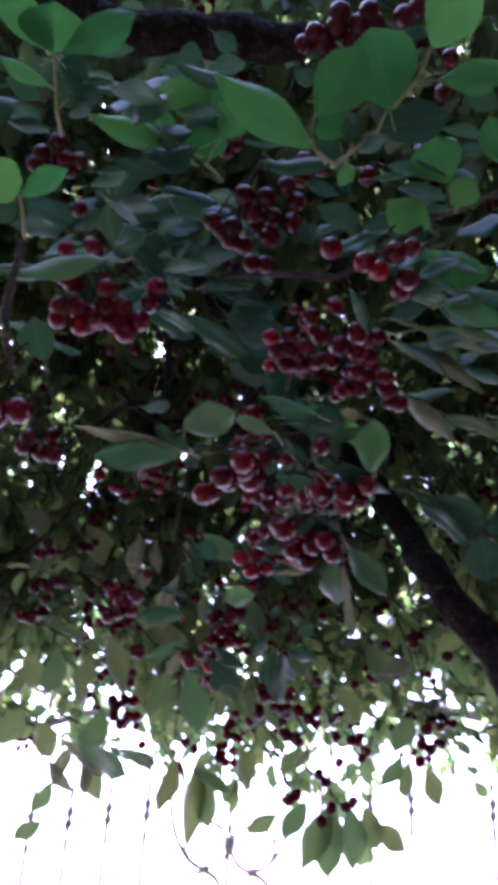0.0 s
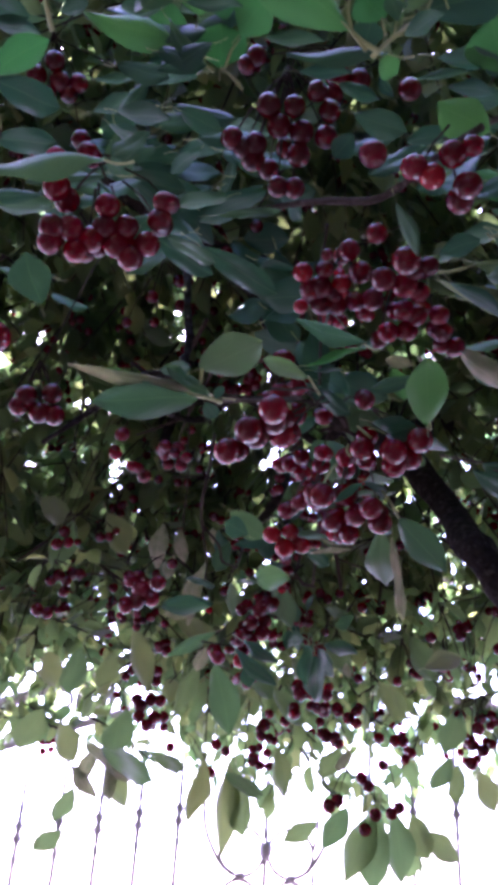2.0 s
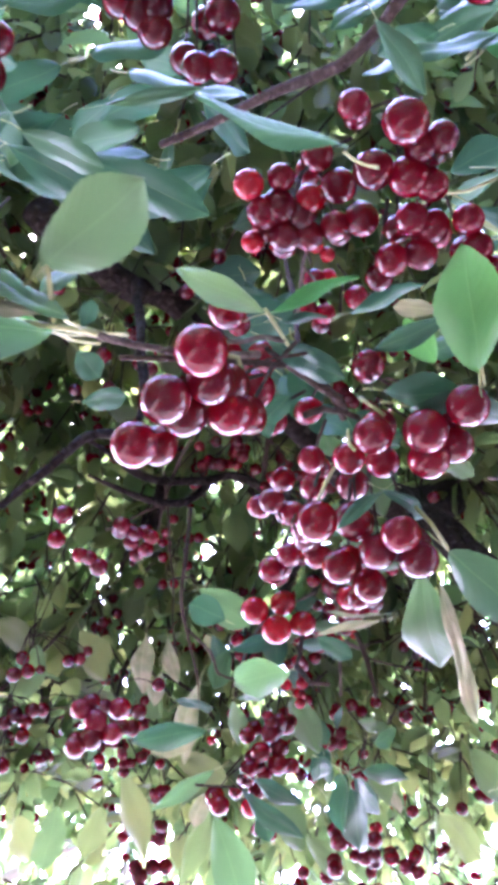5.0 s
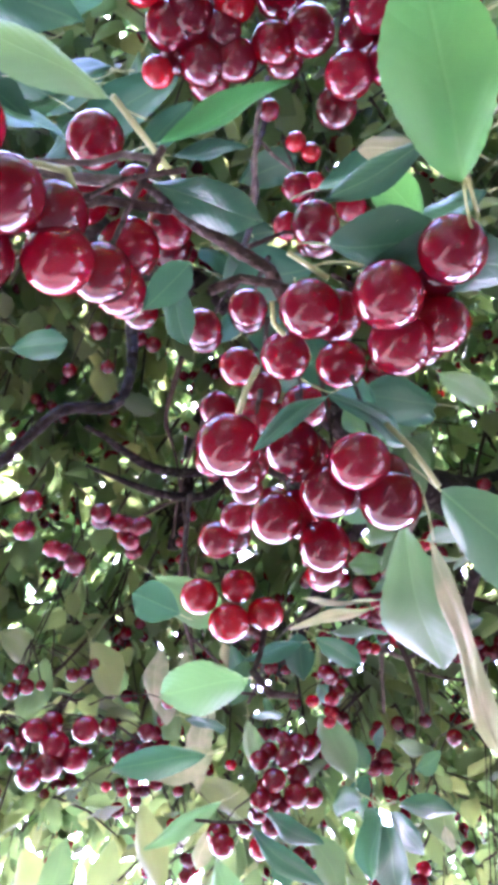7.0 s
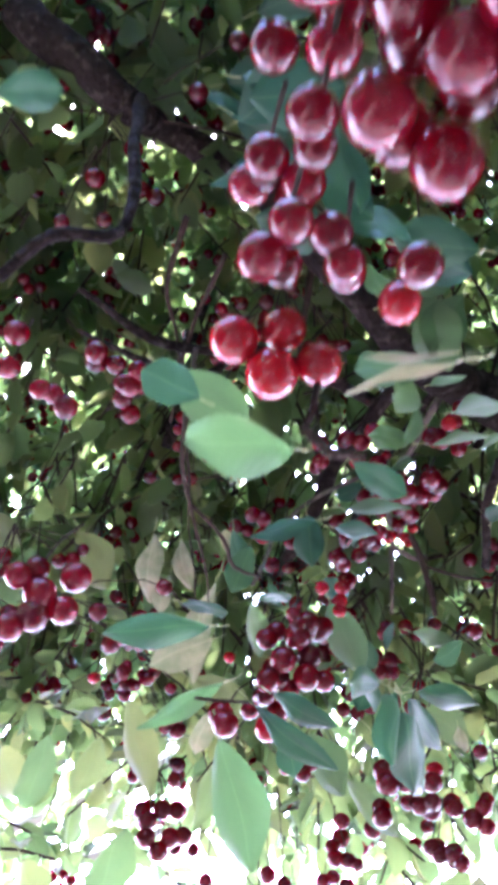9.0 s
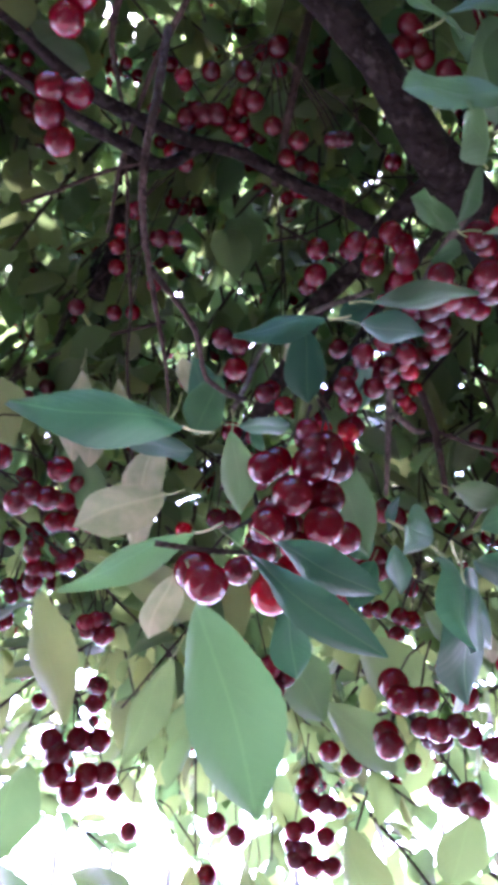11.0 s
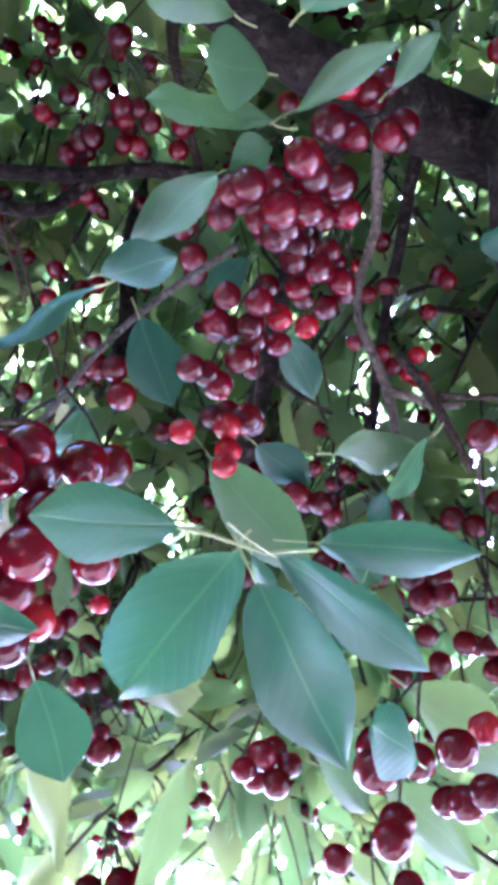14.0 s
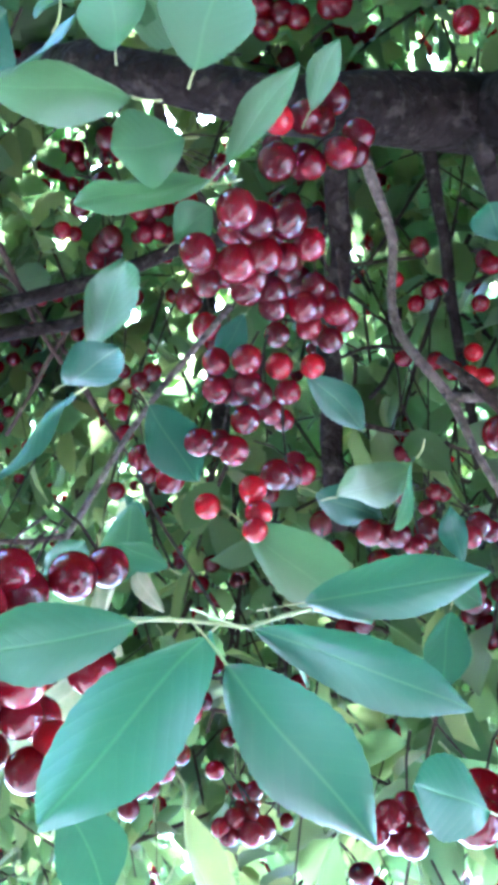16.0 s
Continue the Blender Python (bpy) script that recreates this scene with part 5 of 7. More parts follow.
leaf((-0.133, 0.674, 2.013), (-0.166, 0.656, 1.991), 18, (0.55, -0.14, -0.82), 0.12)
leaf((0.037, 0.748, 2.124), (0.062, 0.758, 2.076), 22, (-0.84, -0.27, -0.46), 0.12)
leaf((-0.153, 0.761, 2.01), (-0.193, 0.73, 1.999), 17, (0.47, -0.75, 0.46), 0.12)
leaf((-0.038, 0.777, 2.187), (-0.067, 0.791, 2.165), 21, (0.65, -0.0, -0.76), 0.12)
leaf((-0.134, 0.707, 2.09), (-0.165, 0.706, 2.056), 23, (-0.28, -0.91, 0.31), 0.12)
leaf((-0.029, 0.708, 2.126), (0.024, 0.697, 2.121), 20, (-0.21, -0.98, -0.05), 0.12)
leaf((-0.011, 0.659, 2.097), (-0.059, 0.64, 2.073), 20, (0.33, -0.94, 0.08), 0.12)
leaf((-0.137, 0.671, 2.051), (-0.091, 0.689, 2.043), 19, (0.36, -0.93, 0.09), 0.12)
leaf((-0.008, 0.723, 2.127), (0.04, 0.722, 2.105), 23, (0.07, -0.95, 0.29), 0.12)
leaf((-0.124, 0.698, 2.146), (-0.078, 0.683, 2.145), 17, (0.0, 0.0, -1.0), 0.12)
leaf((-0.114, 0.768, 2.128), (-0.144, 0.765, 2.098), 19, (-0.28, -0.86, 0.42), 0.12)
leaf((-0.041, 0.781, 2.082), (-0.084, 0.759, 2.072), 17, (0.24, -0.16, -0.96), 0.12)
leaf((0.019, 0.768, 2.174), (0.067, 0.763, 2.152), 19, (-0.06, -0.99, 0.15), 0.12)
leaf((-0.139, 0.719, 2.058), (-0.089, 0.701, 2.061), 21, (-0.36, -0.89, 0.27), 0.12)
leaf((-0.178, 0.829, 2.043), (-0.141, 0.837, 2.038), 20, (0.25, -0.79, 0.55), 0.12)
leaf((0.03, 0.771, 2.201), (-0.01, 0.75, 2.189), 24, (0.16, 0.21, -0.96), 0.12)
leaf((0.297, 0.861, 1.971), (0.33, 0.829, 1.96), 19, (-0.5, -0.7, 0.51), 0.12)
leaf((0.216, 0.847, 2.066), (0.255, 0.822, 2.06), 18, (-0.48, -0.86, 0.19), 0.12)
leaf((0.276, 0.883, 2.038), (0.223, 0.887, 2.038), 21, (-0.05, -0.77, 0.63), 0.12)
leaf((0.272, 0.805, 2.053), (0.311, 0.788, 2.053), 20, (-0.4, -0.87, 0.3), 0.12)
leaf((0.218, 0.804, 2.103), (0.255, 0.793, 2.096), 23, (-0.11, -0.1, -0.99), 0.12)
leaf((0.227, 0.69, 2.071), (0.26, 0.681, 2.042), 20, (0.16, -0.87, 0.47), 0.12)
leaf((0.211, 0.691, 2.062), (0.158, 0.689, 2.054), 24, (0.04, -0.99, 0.17), 0.12)
leaf((0.264, 0.737, 2), (0.301, 0.723, 1.982), 19, (-0.42, 0.1, -0.9), 0.12)
leaf((0.179, 0.69, 2.072), (0.145, 0.698, 2.065), 21, (0.29, 0.06, -0.95), 0.12)
leaf((0.245, 0.807, 2.023), (0.274, 0.782, 2.015), 20, (-0.53, -0.72, 0.45), 0.12)
leaf((0.24, 0.776, 2.08), (0.273, 0.773, 2.041), 22, (-0.75, -0.27, -0.61), 0.12)
leaf((0.281, 0.742, 1.922), (0.312, 0.712, 1.896), 24, (-0.27, -0.76, 0.59), 0.12)
leaf((0.248, 0.928, 2.023), (0.282, 0.91, 2.004), 20, (-0.39, -0.19, -0.9), 0.12)
leaf((0.194, 0.678, 2.028), (0.235, 0.651, 2.033), 19, (-0.47, -0.88, 0.05), 0.12)
leaf((0.244, 0.729, 2.059), (0.275, 0.704, 2.073), 20, (-0.64, -0.76, 0.09), 0.12)
leaf((0.201, 0.649, 2.045), (0.168, 0.652, 2.021), 23, (-0.38, -0.79, 0.48), 0.12)
leaf((0.246, 0.68, 2.019), (0.282, 0.673, 2.006), 23, (-0.11, -0.96, 0.27), 0.12)
leaf((0.25, 0.712, 1.989), (0.215, 0.714, 1.979), 21, (0.22, -0.29, -0.93), 0.12)
leaf((0.23, 0.647, 2.051), (0.266, 0.618, 2.054), 25, (-0.63, -0.76, 0.17), 0.12)
leaf((0.232, 0.724, 2.034), (0.265, 0.7, 2.032), 23, (-0.55, -0.77, 0.33), 0.12)
leaf((0.177, 0.677, 2.074), (0.209, 0.649, 2.068), 21, (-0.66, -0.75, 0.07), 0.12)
leaf((0.252, 0.824, 2.034), (0.289, 0.791, 2.036), 25, (-0.58, -0.6, 0.54), 0.12)
leaf((0.223, 0.809, 2.032), (0.27, 0.794, 2.016), 21, (-0.12, -0.92, 0.38), 0.12)
leaf((0.275, 0.83, 2.033), (0.315, 0.819, 2), 19, (-0.64, 0.05, -0.77), 0.12)
leaf((0.199, 0.851, 2.11), (0.236, 0.811, 2.095), 17, (0.05, 0.26, -0.96), 0.12)
leaf((0.017, 1.208, 2.329), (-0.048, 1.216, 2.312), 54, (-0.16, -0.94, 0.3), 0.12)
leaf((-0.046, 0.87, 2.222), (-0.115, 0.85, 2.191), 38, (0.39, 0.05, -0.92), 0.12)
leaf((0.018, 1.203, 2.353), (0.082, 1.173, 2.382), 48, (-0.47, -0.82, 0.31), 0.12)
leaf((-0.16, 0.866, 2.244), (-0.101, 0.837, 2.274), 29, (-0.28, -0.93, -0.23), 0.12)
leaf((0.09, 1.101, 2.262), (0.016, 1.088, 2.241), 50, (0.31, -0.32, -0.89), 0.12)
leaf((-0.147, 0.843, 2.224), (-0.09, 0.854, 2.198), 31, (0.16, -0.99, 0.05), 0.12)
leaf((0.008, 1.158, 2.489), (0.078, 1.13, 2.475), 42, (-0.24, -0.23, -0.94), 0.12)
leaf((-0.113, 0.805, 2.176), (-0.059, 0.839, 2.135), 25, (-0.23, -0.64, -0.73), 0.12)
leaf((0.132, 1.263, 2.237), (0.184, 1.251, 2.183), 42, (-0.69, -0.43, -0.58), 0.12)
leaf((0.022, 0.876, 2.231), (-0.048, 0.885, 2.187), 33, (0.54, -0.24, -0.81), 0.12)
leaf((-0.122, 0.822, 2.237), (-0.175, 0.827, 2.2), 24, (0.53, -0.44, -0.73), 0.12)
leaf((-0.07, 0.91, 2.191), (-0.134, 0.92, 2.149), 39, (-0.28, -0.94, 0.21), 0.12)
leaf((0.119, 1.296, 2.206), (0.188, 1.27, 2.224), 38, (-0.36, -0.93, 0.05), 0.12, 'fresh')
leaf((-0.009, 1.168, 2.329), (0.056, 1.136, 2.329), 50, (-0.01, -0.08, -1.0), 0.12)
leaf((0.185, 1.302, 2.209), (0.151, 1.324, 2.157), 45, (0.38, -0.75, -0.54), 0.12, 'fresh')
leaf((-0.08, 0.857, 2.277), (-0.146, 0.851, 2.252), 31, (0.01, -0.97, 0.24), 0.12)
leaf((0.012, 1.195, 2.306), (0.064, 1.195, 2.255), 58, (0.29, -0.88, 0.39), 0.12)
leaf((-0.11, 0.845, 2.24), (-0.151, 0.801, 2.241), 34, (-0.18, 0.06, -0.98), 0.12)
leaf((0.023, 1.162, 2.39), (0.05, 1.186, 2.314), 38, (-0.44, -0.83, -0.34), 0.12)
leaf((-0.115, 0.829, 2.248), (-0.179, 0.797, 2.218), 31, (0.35, -0.9, 0.25), 0.12)
leaf((-0.016, 1.178, 2.352), (0.047, 1.195, 2.304), 38, (-0.44, -0.55, -0.71), 0.12)
leaf((-0.096, 0.88, 2.254), (-0.165, 0.853, 2.237), 35, (0.23, -0.04, -0.97), 0.12)
leaf((-0.095, 0.824, 2.252), (-0.143, 0.823, 2.204), 31, (0.71, 0.1, -0.69), 0.12)
leaf((-0.091, 0.828, 2.159), (-0.033, 0.842, 2.121), 31, (0.38, -0.84, 0.38), 0.12)
leaf((0.145, 1.306, 2.214), (0.161, 1.325, 2.137), 51, (-0.7, -0.64, -0.32), 0.12, 'fresh')
leaf((0.08, 1.088, 2.208), (0.099, 1.123, 2.138), 52, (0.77, -0.64, -0.03), 0.12)
leaf((-0.069, 0.82, 2.228), (-0.004, 0.797, 2.217), 32, (-0.06, 0.15, -0.99), 0.12)
leaf((0.074, 1.15, 2.191), (0.134, 1.161, 2.143), 49, (0.32, -0.9, 0.29), 0.12)
leaf((-0.03, 0.877, 2.254), (-0.09, 0.851, 2.24), 36, (0.34, -0.92, 0.19), 0.12)
leaf((-0.016, 0.894, 2.302), (-0.044, 0.933, 2.241), 31, (-0.73, -0.68, -0.07), 0.12)
leaf((-0.125, 0.818, 2.19), (-0.059, 0.825, 2.177), 28, (-0.14, -0.5, -0.86), 0.12)
leaf((-0.145, 0.84, 2.238), (-0.068, 0.842, 2.237), 33, (0.0, -0.21, -0.98), 0.12)
leaf((-0.095, 0.918, 2.261), (-0.043, 0.951, 2.214), 27, (-0.26, -0.68, -0.68), 0.12)
leaf((-0.06, 0.855, 2.19), (-0.107, 0.807, 2.191), 29, (0.03, -0.17, -0.98), 0.12)
leaf((-0.044, 0.905, 2.263), (-0.103, 0.916, 2.217), 37, (-0.17, -0.98, 0.06), 0.12)
leaf((-0.011, 1.277, 2.322), (0.059, 1.291, 2.293), 56, (-0.34, -0.29, -0.9), 0.12)
leaf((-0.037, 0.866, 2.222), (-0.095, 0.865, 2.193), 39, (-0.03, -0.99, 0.13), 0.12)
leaf((-0.089, 0.917, 2.264), (-0.026, 0.917, 2.238), 27, (-0.1, -0.98, -0.16), 0.12)
leaf((-0.144, 0.838, 2.272), (-0.083, 0.856, 2.236), 37, (0.39, -0.87, 0.3), 0.12)
leaf((-0.051, 1.214, 2.45), (0.009, 1.222, 2.412), 50, (0.34, -0.86, 0.39), 0.12)
leaf((0.179, 1.33, 2.191), (0.131, 1.314, 2.23), 37, (0.32, -0.95, -0.03), 0.12, 'fresh')
leaf((0.188, 1.197, 2.159), (0.118, 1.187, 2.176), 40, (-0.09, -0.65, -0.75), 0.12)
leaf((-0.002, 1.137, 2.349), (0.065, 1.135, 2.31), 37, (-0.04, -1.0, 0.07), 0.12)
leaf((-0.121, 0.759, 2.196), (-0.106, 0.786, 2.134), 37, (0.86, -0.51, 0.05), 0.12)
leaf((-0.087, 0.789, 2.263), (-0.144, 0.786, 2.22), 26, (0.62, -0.22, -0.75), 0.12)
leaf((-0.032, 1.208, 2.451), (0.04, 1.201, 2.443), 46, (-0.11, -0.44, -0.89), 0.12)
leaf((0.011, 1.184, 2.278), (0.071, 1.155, 2.3), 54, (-0.47, -0.87, 0.17), 0.12)
leaf((0.099, 1.307, 2.265), (0.133, 1.305, 2.202), 46, (0.54, -0.79, 0.3), 0.12, 'fresh')
leaf((-0.125, 0.909, 2.279), (-0.043, 0.893, 2.273), 31, (-0.07, -0.16, -0.98), 0.12)
leaf((0.063, 1.114, 2.193), (0.107, 1.135, 2.146), 51, (0.45, -0.88, 0.14), 0.12)
leaf((0.014, 0.944, 2.306), (-0.031, 0.958, 2.266), 23, (0.46, -0.64, -0.62), 0.12)
leaf((0.146, 1.291, 2.117), (0.08, 1.271, 2.109), 52, (0.25, -0.93, 0.27), 0.12, 'fresh')
# shoots high over the first bunches, most leaves in the green coloured as lit
leaf((-0.113, 0.503, 2.095), (-0.109, 0.474, 2.117), 52, (0.63, -0.43, -0.65), 0.12, 'lit')
leaf((-0.109, 0.504, 2.095), (-0.05, 0.485, 2.125), 30, (-0.05, -0.89, -0.46), 0.12, 'lit')
leaf((-0.114, 0.502, 2.095), (-0.149, 0.46, 2.113), 30, (0.51, -0.66, -0.54), 0.12, 'lit')
leaf((-0.115, 0.521, 2.106), (-0.092, 0.531, 2.105), 25, (0.33, -0.81, -0.49), 0.12)
leaf((-0.118, 0.521, 2.078), (-0.153, 0.498, 2.084), 14, (0.48, -0.82, -0.32), 0.12, 'lit')
leaf((-0.12, 0.536, 2.106), (-0.098, 0.552, 2.099), 25, (0.24, -0.62, -0.75), 0.12)
leaf((-0.123, 0.526, 2.112), (-0.138, 0.537, 2.099), 20, (0.26, -0.61, -0.75), 0.12)
limb('twig', [(-0.113, 0.503, 2.095), (-0.113, 0.518, 2.083), (-0.112, 0.537, 2.067), (-0.108, 0.551, 2.056)], [0.0011, 0.0013, 0.0016, 0.0018], STALK)
limb('twig', [(-0.118, 0.521, 2.078), (-0.113, 0.524, 2.078)], [0.0009, 0.0009], STALK)
limb('twig', [(-0.104, 0.53, 2.075), (-0.112, 0.536, 2.068)], [0.0008, 0.0008], STALK)
leaf((-0.015, 0.577, 2.11), (-0.011, 0.549, 2.134), 42, (0.44, -0.55, -0.71), 0.12, 'lit')
leaf((0.005, 0.589, 2.122), (-0.003, 0.564, 2.142), 29, (-0.48, -0.46, -0.75), 0.12, 'lit')
leaf((-0.02, 0.594, 2.094), (-0.097, 0.564, 2.103), 23, (0.30, -0.88, -0.38), 0.12, 'lit')
leaf((-0, 0.611, 2.094), (0.001, 0.588, 2.116), 38, (0.35, -0.63, -0.69), 0.12, 'lit')
leaf((0.015, 0.594, 2.111), (0.038, 0.577, 2.129), 35, (0.42, -0.30, -0.86), 0.12, 'lit')
leaf((-0.026, 0.599, 2.115), (-0.056, 0.583, 2.123), 25, (-0.04, -0.42, -0.91), 0.12, 'lit')
leaf((-0.032, 0.609, 2.105), (-0.059, 0.613, 2.096), 12, (0.15, -0.68, -0.72), 0.12)
limb('twig', [(-0.015, 0.577, 2.11), (-0.017, 0.586, 2.101), (-0.019, 0.594, 2.094), (-0.008, 0.603, 2.086), (-0.003, 0.606, 2.084)], [0.0009, 0.0011, 0.0013, 0.0014, 0.0016], STALK)
limb('twig', [(0.001, 0.604, 2.087), (0.008, 0.608, 2.084), (0.017, 0.616, 2.077)], [0.0009, 0.0012, 0.0015], STALK)
limb('twig', [(0.016, 0.588, 2.104), (0.009, 0.595, 2.097), (0.004, 0.605, 2.087)], [0.0008, 0.001, 0.0012], STALK)
limb('twig', [(0.005, 0.589, 2.122), (0.006, 0.593, 2.118)], [0.0008, 0.0008], STALK)
leaf((0.095, 0.54, 2.042), (0.018, 0.497, 2.076), 33, (0.27, -0.85, -0.46), 0.12, 'lit')
limb('twig', [(0.08, 0.531, 2.05), (0.091, 0.537, 2.045), (0.105, 0.544, 2.038), (0.116, 0.548, 2.034)], [0.0009, 0.0011, 0.0012, 0.0014], STALK)
leaf((0.095, 0.524, 2.057), (0.127, 0.482, 2.089), 42, (-0.34, -0.72, -0.61), 0.12, 'lit')
limb('twig', [(0.096, 0.522, 2.058), (0.094, 0.531, 2.05), (0.097, 0.54, 2.042), (0.107, 0.548, 2.034)], [0.0009, 0.0011, 0.0012, 0.0014], STALK)
leaf((0.155, 0.528, 2.074), (0.135, 0.483, 2.112), 56, (0.15, -0.67, -0.72), 0.12, 'lit')
leaf((0.118, 0.54, 2.054), (0.101, 0.527, 2.067), 24, (-0.04, -0.66, -0.75), 0.12, 'lit')
leaf((0.106, 0.561, 2.05), (0.111, 0.546, 2.063), 19, (-0.04, -0.68, -0.73), 0.12)
leaf((0.126, 0.535, 2.045), (0.121, 0.521, 2.057), 16, (0.70, -0.60, -0.39), 0.12)
leaf((0.13, 0.541, 2.039), (0.156, 0.531, 2.044), 18, (0.26, 0.15, -0.95), 0.12)
leaf((0.146, 0.548, 2.072), (0.204, 0.532, 2.076), 31, (-0.19, -0.81, -0.55), 0.12)
leaf((0.122, 0.562, 2.048), (0.053, 0.558, 2.052), 16, (0.07, -0.99, 0.15), 0.12)
leaf((0.117, 0.565, 2.045), (0.13, 0.57, 2.039), 16, (-0.06, -0.70, -0.71), 0.12, 'lit')
limb('twig', [(0.154, 0.522, 2.067), (0.147, 0.535, 2.056), (0.134, 0.543, 2.05), (0.122, 0.55, 2.045), (0.112, 0.557, 2.039)], [0.001, 0.0012, 0.0014, 0.0016, 0.0018], STALK)
limb('twig', [(0.127, 0.535, 2.045), (0.126, 0.54, 2.041), (0.122, 0.543, 2.038)], [0.0008, 0.0008, 0.0008], STALK)
limb('twig', [(0.117, 0.534, 2.047), (0.12, 0.541, 2.04)], [0.0008, 0.0008], STALK)
leaf((0.182, 0.49, 2.1), (0.211, 0.448, 2.124), 43, (0.14, -0.42, -0.90), 0.12, 'lit')
leaf((0.188, 0.509, 2.085), (0.242, 0.493, 2.084), 27, (-0.27, -0.90, -0.35), 0.12, 'lit')
leaf((0.208, 0.577, 2.047), (0.193, 0.551, 2.074), 41, (0.16, -0.76, -0.63), 0.12, 'lit')
leaf((0.214, 0.589, 2.033), (0.228, 0.571, 2.047), 24, (-0.19, -0.70, -0.69), 0.12, 'lit')
leaf((0.247, 0.553, 2.045), (0.233, 0.528, 2.071), 25, (-0.22, -0.65, -0.73), 0.12, 'lit')
leaf((0.199, 0.611, 2.028), (0.162, 0.599, 2.048), 33, (0.15, -0.94, -0.31), 0.12, 'lit')
leaf((0.2, 0.553, 2.085), (0.237, 0.555, 2.074), 14, (-0.30, 0.16, -0.94), 0.12)
limb('twig', [(0.182, 0.49, 2.1), (0.178, 0.503, 2.091), (0.173, 0.512, 2.085), (0.158, 0.528, 2.074)], [0.001, 0.0012, 0.0014, 0.0016], STALK)
limb('twig', [(0.188, 0.509, 2.085), (0.179, 0.511, 2.084), (0.174, 0.513, 2.084)], [0.0008, 0.0008, 0.0008], STALK)
limb('twig', [(0.195, 0.503, 2.088), (0.183, 0.507, 2.087), (0.174, 0.511, 2.085)], [0.0008, 0.0008, 0.0008], STALK)
limb('twig', [(0.261, 0.584, 2.053), (0.24, 0.595, 2.049), (0.22, 0.605, 2.044), (0.195, 0.614, 2.041), (0.167, 0.625, 2.034)], [0.0016, 0.0019, 0.0022, 0.0025, 0.0028], TWIG_GREY)
limb('twig', [(0.222, 0.59, 2.044), (0.219, 0.595, 2.04), (0.216, 0.599, 2.036)], [0.0009, 0.0009, 0.0009], STALK)
leaf((-0.097, 0.467, 1.909), (-0.067, 0.461, 1.927), 16, (0.41, -0.41, -0.82), 0.12, 'lit')
leaf((-0.122, 0.453, 1.912), (-0.095, 0.462, 1.915), 28, (0.26, -0.48, -0.83), 0.12, 'lit')
leaf((-0.1, 0.475, 1.915), (-0.067, 0.492, 1.91), 19, (0.04, -0.34, -0.94), 0.12)
leaf((-0.105, 0.48, 1.923), (-0.123, 0.489, 1.905), 17, (-0.20, -0.95, -0.26), 0.12)
limb('twig', [(-0.097, 0.467, 1.91), (-0.095, 0.476, 1.901), (-0.095, 0.488, 1.888)], [0.001, 0.0012, 0.0014], STALK)
# narrow leaves among the shoots
leaf((-0.09, 0.525, 2.124), (-0.056, 0.527, 2.131), 15, (0.19, 0.09, -0.98), 0.12)
leaf((-0.102, 0.539, 2.109), (-0.072, 0.546, 2.112), 7, (0.18, -0.42, -0.89), 0.12)
leaf((-0.049, 0.587, 2.08), (-0.004, 0.588, 2.088), 11, (0.13, -0.70, -0.70), 0.12)
leaf((-0.073, 0.589, 2.072), (-0.025, 0.6, 2.073), 7, (0.12, -0.50, -0.86), 0.12)
leaf((-0.09, 0.595, 2.062), (-0.056, 0.599, 2.067), 7, (0.18, -0.29, -0.94), 0.12)
leaf((-0.027, 0.617, 2.055), (0.004, 0.629, 2.047), 16, (0.13, -0.75, -0.64), 0.12)
leaf((-0.054, 0.629, 2.037), (-0.073, 0.636, 2.023), 10, (-0.13, -0.93, -0.33), 0.12)
leaf((-0.159, 0.53, 2.096), (-0.134, 0.546, 2.093), 14, (0.31, -0.66, -0.69), 0.12)
leaf((-0.165, 0.544, 2.082), (-0.133, 0.559, 2.081), 20, (-0.02, -0.01, -1.00), 0.12)
leaf((-0.161, 0.554, 2.074), (-0.126, 0.569, 2.075), 14, (0.03, -0.02, -1.00), 0.12)
leaf((-0.107, 0.546, 2.101), (-0.084, 0.553, 2.102), 18, (0.10, -0.24, -0.97), 0.12)
leaf((-0.112, 0.559, 2.089), (-0.091, 0.558, 2.096), 14, (0.32, 0.03, -0.95), 0.12)
leaf((0.035, 0.585, 2.095), (0.08, 0.588, 2.093), 11, (-0.03, -0.19, -0.98), 0.12)
leaf((0.061, 0.602, 2.08), (0.101, 0.604, 2.078), 11, (-0.05, -0.18, -0.98), 0.12)
leaf((0.091, 0.608, 2.074), (0.122, 0.614, 2.066), 11, (-0.00, -0.78, -0.63), 0.12)
leaf((0.148, 0.603, 2.074), (0.188, 0.597, 2.074), 6, (-0.06, -0.37, -0.93), 0.12)
leaf((0.132, 0.614, 2.066), (0.121, 0.603, 2.077), 10, (0.45, -0.83, -0.32), 0.12)
leaf((0.102, 0.622, 2.059), (0.143, 0.629, 2.048), 20, (-0.07, -0.70, -0.71), 0.12)
leaf((0.17, 0.605, 2.069), (0.204, 0.607, 2.06), 15, (-0.26, 0.06, -0.96), 0.12)
leaf((0.214, 0.579, 2.085), (0.241, 0.572, 2.084), 13, (-0.05, -0.09, -0.99), 0.12)
leaf((0.103, 0.632, 2.049), (0.089, 0.644, 2.036), 17, (0.07, -0.69, -0.72), 0.12)
leaf((0.009, 0.519, 2.147), (0.028, 0.53, 2.14), 15, (-0.06, -0.42, -0.90), 0.12)
leaf((0, 0.534, 2.134), (-0.019, 0.528, 2.136), 19, (0.10, -0.58, -0.81), 0.12)
